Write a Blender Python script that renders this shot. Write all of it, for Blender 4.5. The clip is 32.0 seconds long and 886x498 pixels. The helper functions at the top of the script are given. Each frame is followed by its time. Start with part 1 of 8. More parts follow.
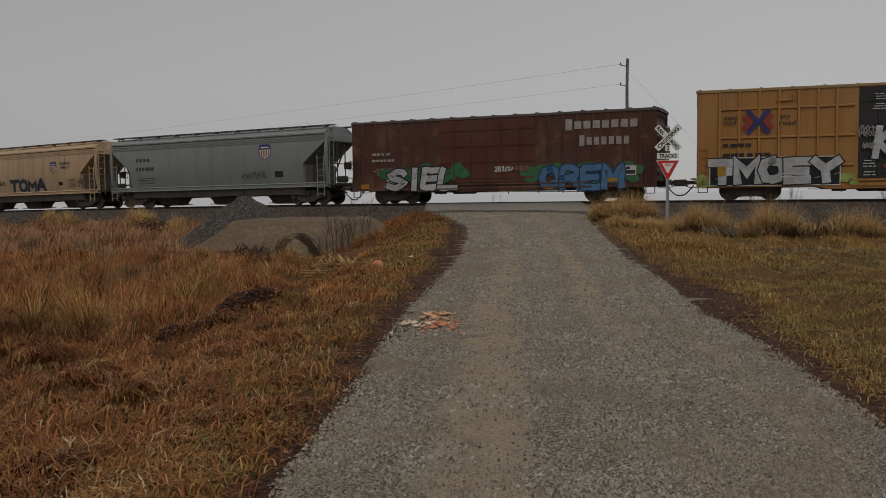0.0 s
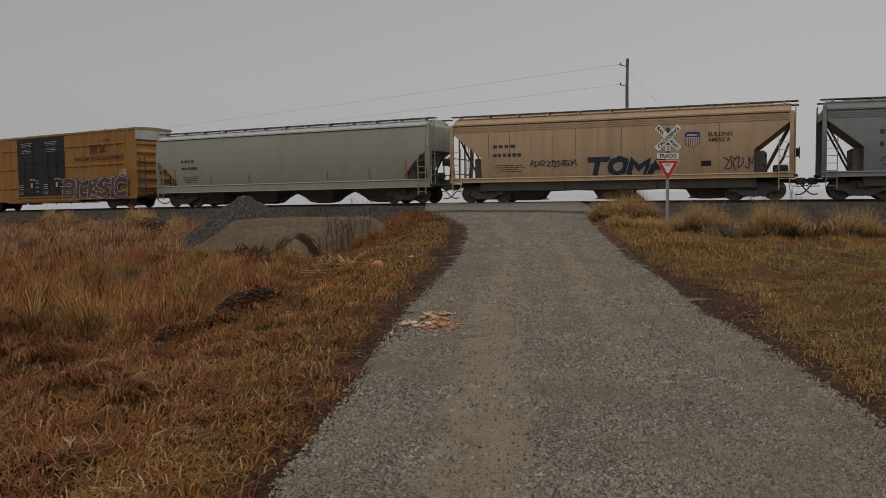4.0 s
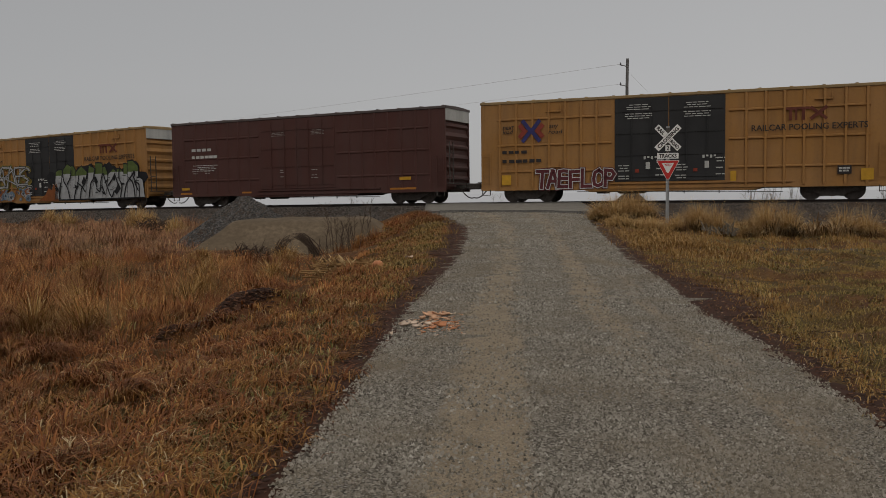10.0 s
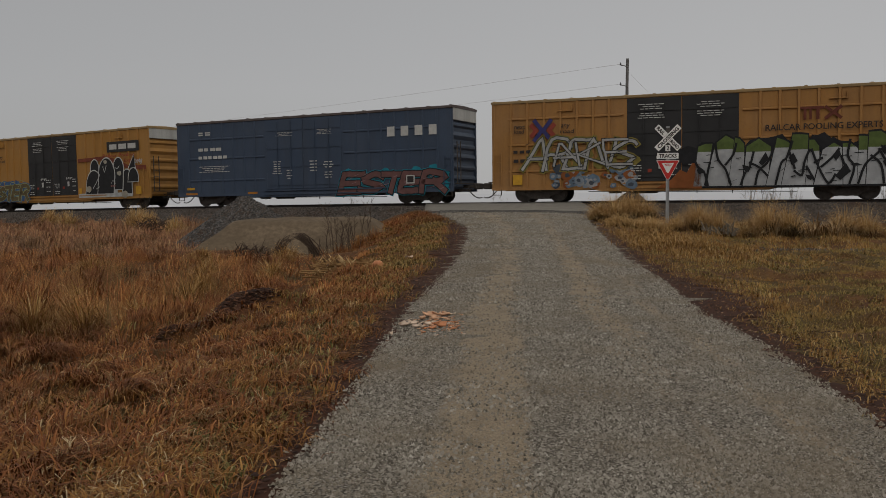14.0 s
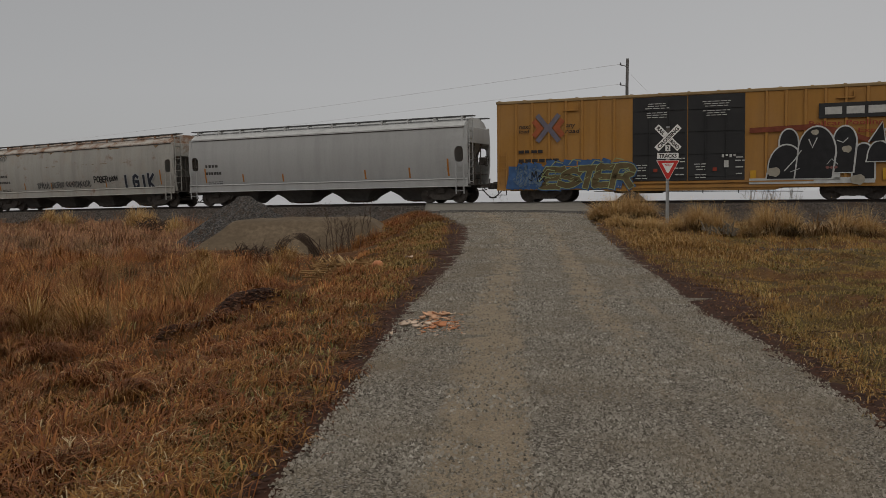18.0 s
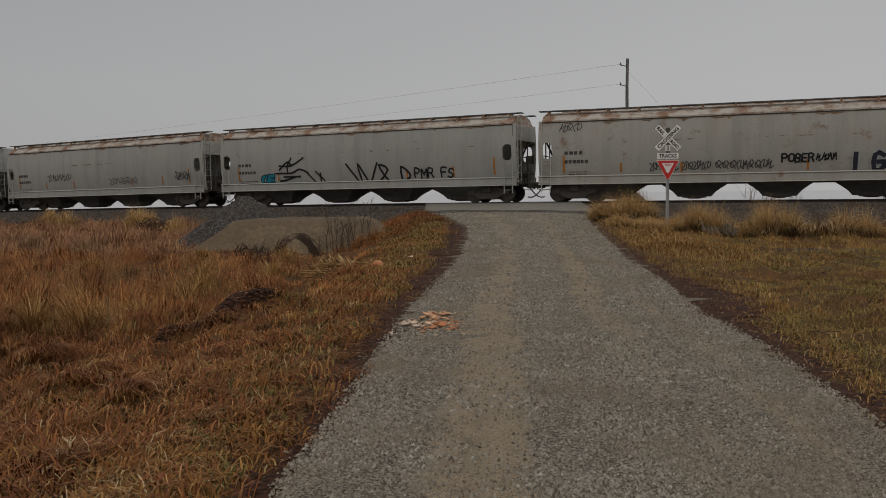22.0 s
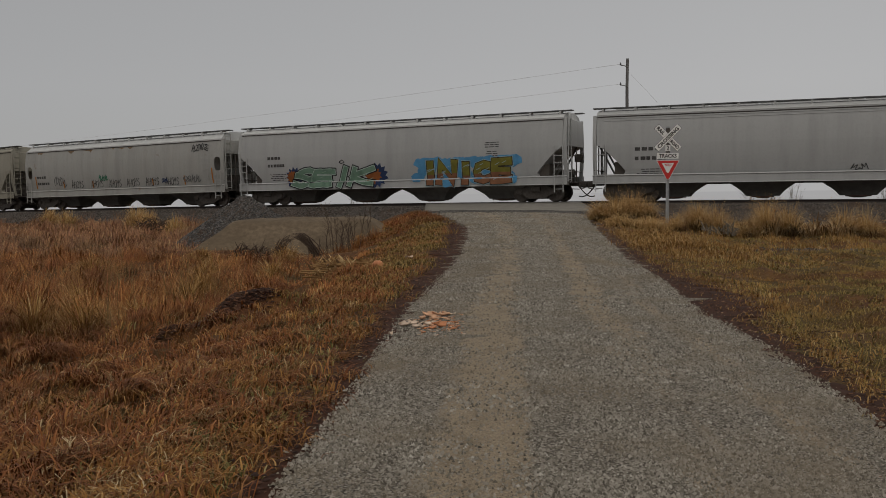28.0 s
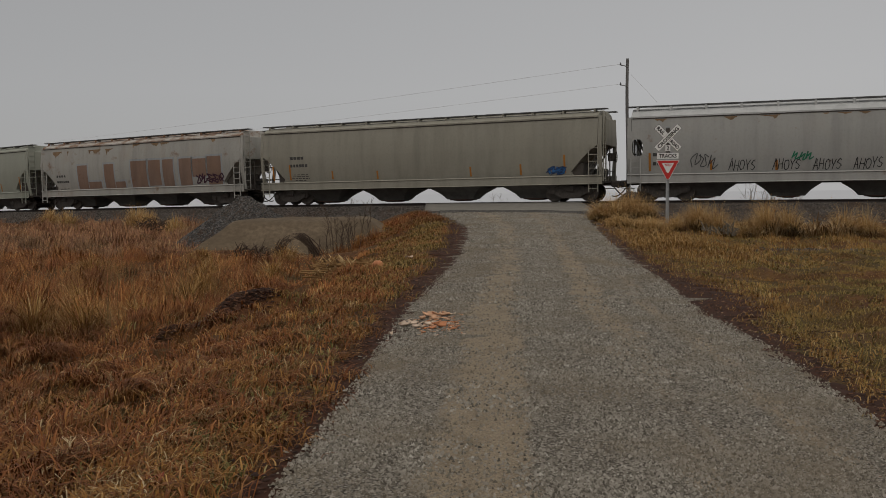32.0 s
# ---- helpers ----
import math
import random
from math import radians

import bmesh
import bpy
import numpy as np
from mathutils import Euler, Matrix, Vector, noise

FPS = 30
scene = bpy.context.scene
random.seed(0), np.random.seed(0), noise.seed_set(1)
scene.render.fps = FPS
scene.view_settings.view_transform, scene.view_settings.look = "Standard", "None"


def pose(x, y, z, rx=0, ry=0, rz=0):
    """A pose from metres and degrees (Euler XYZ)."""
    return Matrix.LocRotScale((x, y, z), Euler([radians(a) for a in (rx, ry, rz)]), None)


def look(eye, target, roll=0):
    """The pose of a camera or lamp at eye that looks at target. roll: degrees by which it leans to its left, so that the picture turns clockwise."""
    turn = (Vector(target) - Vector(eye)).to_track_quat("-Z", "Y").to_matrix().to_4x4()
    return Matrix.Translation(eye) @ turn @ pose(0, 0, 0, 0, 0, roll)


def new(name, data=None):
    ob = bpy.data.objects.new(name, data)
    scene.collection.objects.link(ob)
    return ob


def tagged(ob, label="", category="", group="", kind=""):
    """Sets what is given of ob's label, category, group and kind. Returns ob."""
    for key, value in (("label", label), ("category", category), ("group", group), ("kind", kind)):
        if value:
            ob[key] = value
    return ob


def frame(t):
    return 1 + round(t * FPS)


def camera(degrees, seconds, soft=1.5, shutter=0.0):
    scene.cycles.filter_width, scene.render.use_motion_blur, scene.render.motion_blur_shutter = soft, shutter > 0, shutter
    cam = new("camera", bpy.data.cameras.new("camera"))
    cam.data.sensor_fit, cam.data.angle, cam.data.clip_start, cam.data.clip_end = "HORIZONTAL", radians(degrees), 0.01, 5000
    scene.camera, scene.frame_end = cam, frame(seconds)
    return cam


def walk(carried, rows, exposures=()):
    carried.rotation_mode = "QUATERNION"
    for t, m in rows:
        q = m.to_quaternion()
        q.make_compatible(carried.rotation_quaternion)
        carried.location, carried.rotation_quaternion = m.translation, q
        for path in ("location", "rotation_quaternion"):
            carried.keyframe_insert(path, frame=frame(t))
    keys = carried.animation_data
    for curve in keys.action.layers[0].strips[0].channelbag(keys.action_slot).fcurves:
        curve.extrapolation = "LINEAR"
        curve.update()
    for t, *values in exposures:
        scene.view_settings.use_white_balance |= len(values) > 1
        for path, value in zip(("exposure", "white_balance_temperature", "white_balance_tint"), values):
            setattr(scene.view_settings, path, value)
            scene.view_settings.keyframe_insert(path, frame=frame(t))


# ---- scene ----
# A gravel lane climbs to a level crossing; a long mixed freight train rolls by in fog.
EYE = 1.65
cam = camera(53.36, 32.0, soft=0.6)
VIEW = look((0, 0, EYE), (0, 10, EYE - 0.5716), -0.51)
walk(cam, [(0.0, VIEW), (32.0, VIEW)], exposures=[(0.0, 0.07), (32.0, 0.07)])

# ---- world: foggy overcast ----
world = bpy.data.worlds.new("overcast")
scene.world = world
world.use_nodes = True
wt = world.node_tree
wt.nodes.clear()
w_out = wt.nodes.new("ShaderNodeOutputWorld")
w_sky = wt.nodes.new("ShaderNodeTexSky")
w_sky.sky_type = "NISHITA"
w_sky.sun_disc = False
w_sky.sun_elevation, w_sky.sun_rotation = radians(35), radians(150)
w_bg_sky = wt.nodes.new("ShaderNodeBackground")
w_bg_sky.inputs[1].default_value = 0.05
w_bg_fog = wt.nodes.new("ShaderNodeBackground")
w_bg_fog.inputs[1].default_value = 1.0
w_co = wt.nodes.new("ShaderNodeTexCoord")
w_sep = wt.nodes.new("ShaderNodeSeparateXYZ")
w_ramp = wt.nodes.new("ShaderNodeValToRGB")
w_mix = wt.nodes.new("ShaderNodeMixShader")
w_mix.inputs[0].default_value = 0.94
wt.links.new(w_sky.outputs[0], w_bg_sky.inputs[0])
wt.links.new(w_co.outputs["Generated"], w_sep.inputs[0])
wt.links.new(w_sep.outputs[2], w_ramp.inputs[0])
FOG = (0.385, 0.381, 0.381, 1)
rp = w_ramp.color_ramp
rp.elements[0].position, rp.elements[0].color = 0.0, FOG
rp.elements[1].position, rp.elements[1].color = 1.0, (0.73, 0.69, 0.635, 1)
for p_, c_ in ((0.04, (0.397, 0.393, 0.393, 1)), (0.12, (0.412, 0.408, 0.409, 1)), (0.24, (0.384, 0.382, 0.383, 1)), (0.45, (0.53, 0.517, 0.498, 1))):
    e_ = rp.elements.new(p_)
    e_.color = c_
w_side = wt.nodes.new("ShaderNodeMapRange")
w_side.inputs[1].default_value, w_side.inputs[2].default_value, w_side.inputs[3].default_value, w_side.inputs[4].default_value = -0.55, 0.35, 0.85, 1.04
wt.links.new(w_sep.outputs[0], w_side.inputs[0])
w_tint = wt.nodes.new("ShaderNodeVectorMath")
w_tint.operation = "SCALE"
wt.links.new(w_ramp.outputs[0], w_tint.inputs[0])
wt.links.new(w_side.outputs[0], w_tint.inputs["Scale"])
wt.links.new(w_tint.outputs[0], w_bg_fog.inputs[0])
wt.links.new(w_bg_sky.outputs[0], w_mix.inputs[1])
wt.links.new(w_bg_fog.outputs[0], w_mix.inputs[2])
wt.links.new(w_mix.outputs[0], w_out.inputs[0])

sun_data = bpy.data.lights.new("sun", "SUN")
sun_data.energy, sun_data.angle, sun_data.color = 0.5, radians(50), (1.0, 0.95, 0.88)
sun_ob = new("sun", sun_data)
sun_ob.matrix_world = look((20, -40, 60), (0, 20, 0))

# ---- the railway's line: s along the track (the train's way), b across it, away from the lane ----
YAW, DIST, BEND, SPEED = 0.3678, 42.743, 0.0035, 10.4792
S_MIN, S_MAX, HALF = -75.0, 25.0, 1.55
DX, DY, NX, NY = math.cos(YAW), -math.sin(YAW), math.sin(YAW), math.cos(YAW)


def bend(s):
    c = np.clip(s, S_MIN, S_MAX)
    return BEND * c * c / 2 + BEND * c * (s - c)


def rail_z(s):
    c = np.clip(s, S_MIN, S_MAX)
    return EYE - 0.1852 - 0.0003 * c - 0.00015 * c * c


def track(s, b):
    o = DIST + b + bend(s)
    return s * DX + o * NX, s * DY + o * NY


def to_track(x, y):
    s = x * DX + y * DY
    return s, x * NX + y * NY - DIST - bend(s)


# ---- the lie of the land ----
ROAD_Y = (-60, 0, 9, 11.8, 18, 24, 31, 38, 42, 44.5, 48, 52, 60, 80, 2000)
ROAD_Z = (0, 0, 0, 0.06, 0.27, 0.46, 0.72, 0.93, 0.97, 1.05, 1.08, 1.0, 0.7, 0.0, 0.0)
LANE_Y = (-60, 5.0, 5.5, 6.4, 7.6, 9.25, 11.4, 13.0, 15.3, 18.45, 26.4, 31, 38, 48, 60, 90)
LANE_L = (-1.3, -0.90, -0.86, -0.79, -0.75, -0.66, -0.50, -0.34, -0.08, 0.36, 0.87, 0.83, 0.0, -0.9, -1, -2)
LANE_R = (1.9, 2.85, 2.92, 3.07, 3.20, 3.43, 3.42, 3.50, 3.75, 3.88, 4.65, 5.1, 6.0, 6.6, 6, 6)
# how far the dark litter reaches out from either edge of the lane
LITTER_Y = (0, 5.0, 6.5, 7.5, 9.2, 10.7, 12.2, 13.5, 14.8, 15.8, 19.0, 26.0, 29.0, 33.0)
LITTER_L = (0.2, 0.20, 0.24, 0.26, 0.36, 0.34, 0.38, 0.42, 0.50, 0.55, 0.66, 0.78, 0.80, 0.5)
LITTER_R = (0.4, 0.4, 0.38, 0.36, 0.40, 0.50, 0.74, 0.86, 0.66, 0.52, 0.46, 0.50, 0.45, 0.3)


def smooth(a, b, x):
    t = np.clip((x - a) / (b - a), 0, 1)
    return t * t * (3 - 2 * t)


def waves(x, y, seed, size):
    r = np.random.RandomState(seed)
    z = 0
    for i in range(7):
        a, k, p = r.uniform(0, 6.28), r.uniform(0.6, 1.9) / size * 2 * math.pi, r.uniform(0, 6.28)
        z = z + np.sin((x * math.cos(a) + y * math.sin(a)) * k + p) / 7
    return z


def mound_along(x, y):
    return (x + 3.05) * 0.45 + (y - 12.45) * 0.893


def mound_across(x, y):
    return (x + 3.05) * 0.893 - (y - 12.45) * 0.45


def land(x, y):
    """Height of the ground."""
    x, y = np.asarray(x, float), np.asarray(y, float)
    lane = np.interp(y, ROAD_Y, ROAD_Z)
    l, r = np.interp(y, LANE_Y, LANE_L), np.interp(y, LANE_Y, LANE_R)
    out_l, out_r = l - x, x - r
    left = -0.55 + 0.35 * smooth(-14, -45, x) + 0.45 * smooth(30, 48, y)
    right = 0.02 + 0.004 * y + 0.25 * smooth(22, 32, y) + 0.5 * np.exp(-((x - 7.2) ** 2 + (y - 32.5) ** 2) / 9.0)
    side = np.maximum(out_l, out_r)
    field = np.where(out_l > out_r, left, right)
    w = 1 - np.where(out_l > out_r, smooth(0.5, 5.0, side), smooth(0.5, 4.5, side))
    bumps = 0.22 * waves(x, y, 3, 5.0) + 0.17 * waves(x, y, 5, 1.7) + np.where(out_l > out_r, 0.20 * waves(x, y, 207, 1.0), 0.05 * waves(x, y, 208, 0.9)) * smooth(30, 18, y)
    bumps = bumps + np.where(out_l > out_r, 0.30 * waves(x, y, 209, 2.8) * smooth(2.0, 4.0, out_l) * smooth(9, 13, y) * smooth(40, 32, y), 0)
    z = field + (lane - field) * w + bumps * smooth(0.3, 2.5, side)
    z = z + 0.012 * waves(x, y, 8, 2.2) * (1 - smooth(0, 0.5, side)) + np.where(side < 0, 0.04 * np.clip(-side, 0, 1.2), 0)
    # the hump on the shoulder under the leaf mound
    z = z + 0.20 * np.exp(-(mound_across(x, y) / 0.5) ** 2 - (mound_along(x, y) / 1.6) ** 4)
    # the railway's embankment
    s, b = to_track(x, y)
    d = np.abs(b - HALF)
    bank = 1 - smooth(3.0, 9.0, d)
    on_lane = 1 - smooth(0.2, 1.6, side)
    top = rail_z(s) - 0.95
    z = z + (np.maximum(z, top) - z) * bank * (1 - on_lane)
    far = smooth(60, 250, np.hypot(x, y))
    return z * (1 - far) - 0.7 * far


# ---- materials ----
def material(name, rough=0.8, metal=0.0):
    m = bpy.data.materials.new(name)
    m.use_nodes = True
    b = m.node_tree.nodes["Principled BSDF"]
    b.inputs["Roughness"].default_value = rough
    b.inputs["Metallic"].default_value = metal
    b.inputs["Specular IOR Level"].default_value = 0.5 if metal else 0.2
    return m, m.node_tree, b


def node(nt, kind, **values):
    n = nt.nodes.new(kind)
    for k, v in values.items():
        n.inputs[k.replace("_", " ")].default_value = v
    return n


def coords(nt, scale=(1, 1, 1)):
    c, m = nt.nodes.new("ShaderNodeTexCoord"), nt.nodes.new("ShaderNodeMapping")
    m.inputs["Scale"].default_value = scale
    nt.links.new(c.outputs["Object"], m.inputs["Vector"])
    return m.outputs["Vector"]


def noise_of(nt, scale, detail=4, stretch=(1, 1, 1), rough=0.55):
    n = node(nt, "ShaderNodeTexNoise", Scale=scale, Detail=detail, Roughness=rough)
    nt.links.new(coords(nt, stretch), n.inputs["Vector"])
    return n.outputs["Fac"]


def ramp(nt, fac, stops):
    r = nt.nodes.new("ShaderNodeValToRGB")
    e = r.color_ramp.elements
    e[0].position, e[0].color = stops[0][0], (*stops[0][1], 1)
    e[1].position, e[1].color = stops[-1][0], (*stops[-1][1], 1)
    for p, c in stops[1:-1]:
        k = e.new(p)
        k.color = (*c, 1)
    nt.links.new(fac, r.inputs[0])
    return r.outputs[0]


def mix(nt, fac, a, b, mode="MIX"):
    n = nt.nodes.new("ShaderNodeMix")
    n.data_type, n.blend_type = "RGBA", mode
    for key, v in ((0, fac), (6, a), (7, b)):
        if isinstance(v, (int, float)):
            n.inputs[key].default_value = v
        elif isinstance(v, tuple):
            n.inputs[key].default_value = (*v, 1)
        else:
            nt.links.new(v, n.inputs[key])
    return n.outputs[2]


def step(nt, fac, a, b):
    n = nt.nodes.new("ShaderNodeMapRange")
    n.inputs[1].default_value, n.inputs[2].default_value = a, b
    nt.links.new(fac, n.inputs[0])
    return n.outputs[0]


def math_of(nt, a, b, kind="MULTIPLY"):
    n = nt.nodes.new("ShaderNodeMath")
    n.operation = kind
    for i, v in enumerate((a, b)):
        if isinstance(v, (int, float)):
            n.inputs[i].default_value = v
        else:
            nt.links.new(v, n.inputs[i])
    return n.outputs[0]


def bump(nt, bsdf, height, strength=0.3, distance=0.02):
    n = nt.nodes.new("ShaderNodeBump")
    n.inputs["Strength"].default_value, n.inputs["Distance"].default_value = strength, distance
    nt.links.new(height, n.inputs["Height"])
    nt.links.new(n.outputs[0], bsdf.inputs["Normal"])


def paint(name, colour, rough=0.55, grime=0.5, rust=0.0, fade=0.25, metal=0.0):
    """Weathered railcar paint: faded patches, running grime, rust where asked."""
    m, nt, b = material(name, rough, metal)
    dirt = tuple(0.35 * c + 0.03 for c in colour)
    pale = tuple(min(0.9, 0.75 * c + 0.12) for c in colour)
    pale_mask = math_of(nt, step(nt, noise_of(nt, 0.5, 5), 0.4, 0.75), fade)
    streak = step(nt, noise_of(nt, 1.0, 6, (2.2, 2.2, 0.18)), 0.42, 0.78)
    c = mix(nt, math_of(nt, streak, grime), mix(nt, pale_mask, colour, pale), dirt)
    c = mix(nt, math_of(nt, step(nt, noise_of(nt, 9, 4), 0.5, 0.9), grime * 0.7), c, dirt)
    if rust:
        bloom = step(nt, noise_of(nt, 0.7, 5, (1, 1, 0.8), 0.6), 0.50, 0.72)
        c = mix(nt, math_of(nt, bloom, 0.42 * min(1.0, 1.6 * rust)), c, (0.33, 0.215, 0.125))
        spots = step(nt, noise_of(nt, 0.9, 8, (1, 1, 1.3), 0.7), 0.66 - 0.22 * rust, 0.74 - 0.16 * rust)
        c = mix(nt, math_of(nt, spots, min(1.0, 0.55 + 0.3 * rust)), c, (0.19, 0.085, 0.035))
    nt.links.new(c, b.inputs["Base Color"])
    bump(nt, b, noise_of(nt, 3.0, 3), 0.12, 0.01)
    return m


def plain(name, colour, rough=0.7, metal=0.0, spread=0.25, scale=6.0):
    """A surface of one colour with wear at two scales."""
    m, nt, b = material(name, rough, metal)
    dark = tuple(c * (1 - spread) for c in colour)
    light = tuple(min(1, c * (1 + spread * 0.7)) for c in colour)
    c = mix(nt, step(nt, noise_of(nt, scale, 5), 0.3, 0.7), dark, light)
    c = mix(nt, step(nt, noise_of(nt, scale * 0.12, 3), 0.35, 0.8), c, dark)
    nt.links.new(c, b.inputs["Base Color"])
    return m


def by_island(name, stops, rough=0.8, *patches):
    """Blades and stones: each loose piece takes its own tone; patch shifts it over the ground."""
    m, nt, b = material(name, rough)
    g = nt.nodes.new("ShaderNodeNewGeometry")
    c = ramp(nt, g.outputs["Random Per Island"], stops)
    for scale, tone, lo, hi in patches:
        c = mix(nt, step(nt, noise_of(nt, scale, 4), lo, hi), c, mix(nt, 0.75, c, tone))
    nt.links.new(c, b.inputs["Base Color"])
    return m


M_BLACK = plain("black_steel", (0.092, 0.081, 0.072), 0.75, 0, 0.4, 8)
M_RAIL = plain("rail_steel", (0.040, 0.029, 0.024), 0.7, 0.2, 0.3, 5)
M_WHITE = plain("white_lettering", (0.50, 0.50, 0.48), 0.7, 0, 0.2, 5)
M_DARKINK = plain("dark_lettering", (0.035, 0.03, 0.03), 0.7, 0, 0.25, 5)
M_YELLOW = plain("yellow_reflector", (0.55, 0.30, 0.03), 0.6, 0, 0.2, 6)
M_ORANGE = plain("orange_reflector_strip", (0.42, 0.17, 0.03), 0.6, 0, 0.25, 6)
M_RED = plain("sign_red", (0.50, 0.035, 0.03), 0.45, 0, 0.12, 6)
M_SIGNWHITE = plain("sign_white", (0.72, 0.72, 0.70), 0.45, 0, 0.06, 6)
M_GALV = plain("galvanised_post", (0.40, 0.41, 0.42), 0.45, 0.5, 0.2, 9)
M_WOODPOLE = plain("weathered_pole_wood", (0.17, 0.165, 0.16), 0.9, 0, 0.3, 4)
M_TIE = plain("creosoted_wood", (0.045, 0.035, 0.03), 0.9, 0, 0.4, 7)


# ---- building helpers ----
def finish(bm, name, mat, smooth_faces=False):
    me = bpy.data.meshes.new(name)
    bmesh.ops.recalc_face_normals(bm, faces=bm.faces[:])
    if smooth_faces:
        for f in bm.faces:
            f.smooth = True
    bm.to_mesh(me)
    bm.free()
    if mat:
        me.materials.append(mat)
    return me


def part(name, bm, mat, parent, label="", smooth_faces=False):
    """Links a bmesh (or a ready mesh) as one mesh object under a thing or a part."""
    me = bm if isinstance(bm, bpy.types.Mesh) else finish(bm, name, mat, smooth_faces)
    ob = new(name, me)
    ob.parent = parent
    return tagged(ob, label)


def thing(name, label, category, group="", kind=""):
    return tagged(new(name), label, category, group, kind)


def box(bm, x0, x1, y0, y1, z0, z1, bevel=0.0, m=None):
    vs = [bm.verts.new((x, y, z)) for x in (x0, x1) for y in (y0, y1) for z in (z0, z1)]
    fs = [bm.faces.new([vs[i] for i in q]) for q in ((0, 1, 3, 2), (4, 6, 7, 5), (0, 4, 5, 1), (2, 3, 7, 6), (0, 2, 6, 4), (1, 5, 7, 3))]
    if bevel:
        es = list({e for f in fs for e in f.edges})
        r = bmesh.ops.bevel(bm, geom=es, offset=bevel, segments=1, affect="EDGES", clamp_overlap=True)
        vs = list({v for f in r["faces"] for v in f.verts} | {v for v in vs if v.is_valid})
    if m is not None:
        bmesh.ops.transform(bm, matrix=m, verts=[v for v in vs if v.is_valid])
    return vs


def loft(bm, rings, cap=True):
    rows = [[bm.verts.new(p) for p in ring] for ring in rings]
    n = len(rows[0])
    for a, b in zip(rows, rows[1:]):
        for i in range(n):
            bm.faces.new((a[i], a[(i + 1) % n], b[(i + 1) % n], b[i]))
    if cap:
        bm.faces.new(rows[0][::-1])
        bm.faces.new(rows[-1])
    return rows


def tube(bm, pts, r, sides=6, cap=True):
    """A round bar along a run of points."""
    pts = [Vector(p) for p in pts]
    rs = r if isinstance(r, (list, tuple)) else [r] * len(pts)
    rings = []
    for i, p in enumerate(pts):
        d = (pts[min(i + 1, len(pts) - 1)] - pts[max(i - 1, 0)]).normalized()
        a = d.cross(Vector((0.13, 0.31, 0.94)))
        if a.length < 1e-3:
            a = d.cross(Vector((1, 0, 0)))
        a.normalize()
        b = d.cross(a)
        rings.append([p + rs[i] * (a * math.cos(k * 2 * math.pi / sides) + b * math.sin(k * 2 * math.pi / sides)) for k in range(sides)])
    loft(bm, rings, cap)


def disc(bm, c, axis, r, depth, sides=20, inner=0.0):
    """A wheel-like cylinder about c along axis (0 x, 1 y, 2 z)."""
    rings = []
    for k in (-0.5, 0.5):
        ring = []
        for i in range(sides):
            a = i * 2 * math.pi / sides
            p = [0, 0, 0]
            p[axis] = k * depth
            p[(axis + 1) % 3], p[(axis + 2) % 3] = r * math.cos(a), r * math.sin(a)
            ring.append((c[0] + p[0], c[1] + p[1], c[2] + p[2]))
        rings.append(ring)
    loft(bm, rings)


def mesh_from(name, verts, faces, mat, smooth_faces=False):
    """A mesh from arrays; faces all of one size, or a list of arrays."""
    me = bpy.data.meshes.new(name)
    groups = faces if isinstance(faces, list) else [faces]
    verts = np.asarray(verts, np.float32)
    me.vertices.add(len(verts))
    me.vertices.foreach_set("co", verts.ravel())
    loops = np.concatenate([f.ravel() for f in groups]).astype(np.int32)
    sizes = np.concatenate([np.full(len(f), f.shape[1]) for f in groups])
    me.loops.add(len(loops))
    me.loops.foreach_set("vertex_index", loops)
    me.polygons.add(len(sizes))
    me.polygons.foreach_set("loop_start", np.concatenate(([0], np.cumsum(sizes)[:-1])).astype(np.int32))
    me.polygons.foreach_set("loop_total", sizes.astype(np.int32))
    if smooth_faces:
        me.polygons.foreach_set("use_smooth", np.ones(len(sizes), bool))
    me.update(calc_edges=True)
    me.validate()
    if mat:
        me.materials.append(mat)
    return me


# ---- lettering, cut from the built-in font while the scene is still empty ----
GLYPHS = {}


def glyph(text, fat=0.0):
    key = (text, fat)
    if key not in GLYPHS:
        cu = bpy.data.curves.new("letters", "FONT")
        cu.body, cu.size, cu.offset, cu.resolution_u = text, 1.0, fat, 2
        ob = new("letters", cu)
        deps = bpy.context.evaluated_depsgraph_get()
        me = bpy.data.meshes.new_from_object(ob.evaluated_get(deps))
        co = np.array([v.co[:] for v in me.vertices])
        co[:, :2] -= co[:, :2].min(0)
        GLYPHS[key] = (co[:, :2], [tuple(p.vertices) for p in me.polygons])
        bpy.data.objects.remove(ob)
        bpy.data.curves.remove(cu)
        bpy.data.meshes.remove(me)
    return GLYPHS[key]


for word_ in ("RAIL", "ROAD", "CROSSING", "2", "TRACKS", "YIELD", "next", "load", "any", "road", "RAILCAR POOLING EXPERTS", "Railcar Pooling", "Experts", "BUILDING", "AMERICA"):
    glyph(word_, 0.012), glyph(word_, 0.035)


# ---- ground, lane, railway ----
def ground_material():
    m, nt, b = material("field_soil_and_thatch", 0.95)
    soil = ramp(nt, noise_of(nt, 3.0, 6), [(0.3, (0.060, 0.026, 0.011)), (0.55, (0.110, 0.047, 0.017)), (0.75, (0.16, 0.074, 0.024))])
    soil = mix(nt, step(nt, noise_of(nt, 0.35, 3), 0.45, 0.65), soil, (0.075, 0.055, 0.02))
    nt.links.new(soil, b.inputs["Base Color"])
    bump(nt, b, noise_of(nt, 14, 6), 0.6, 0.05)
    return m


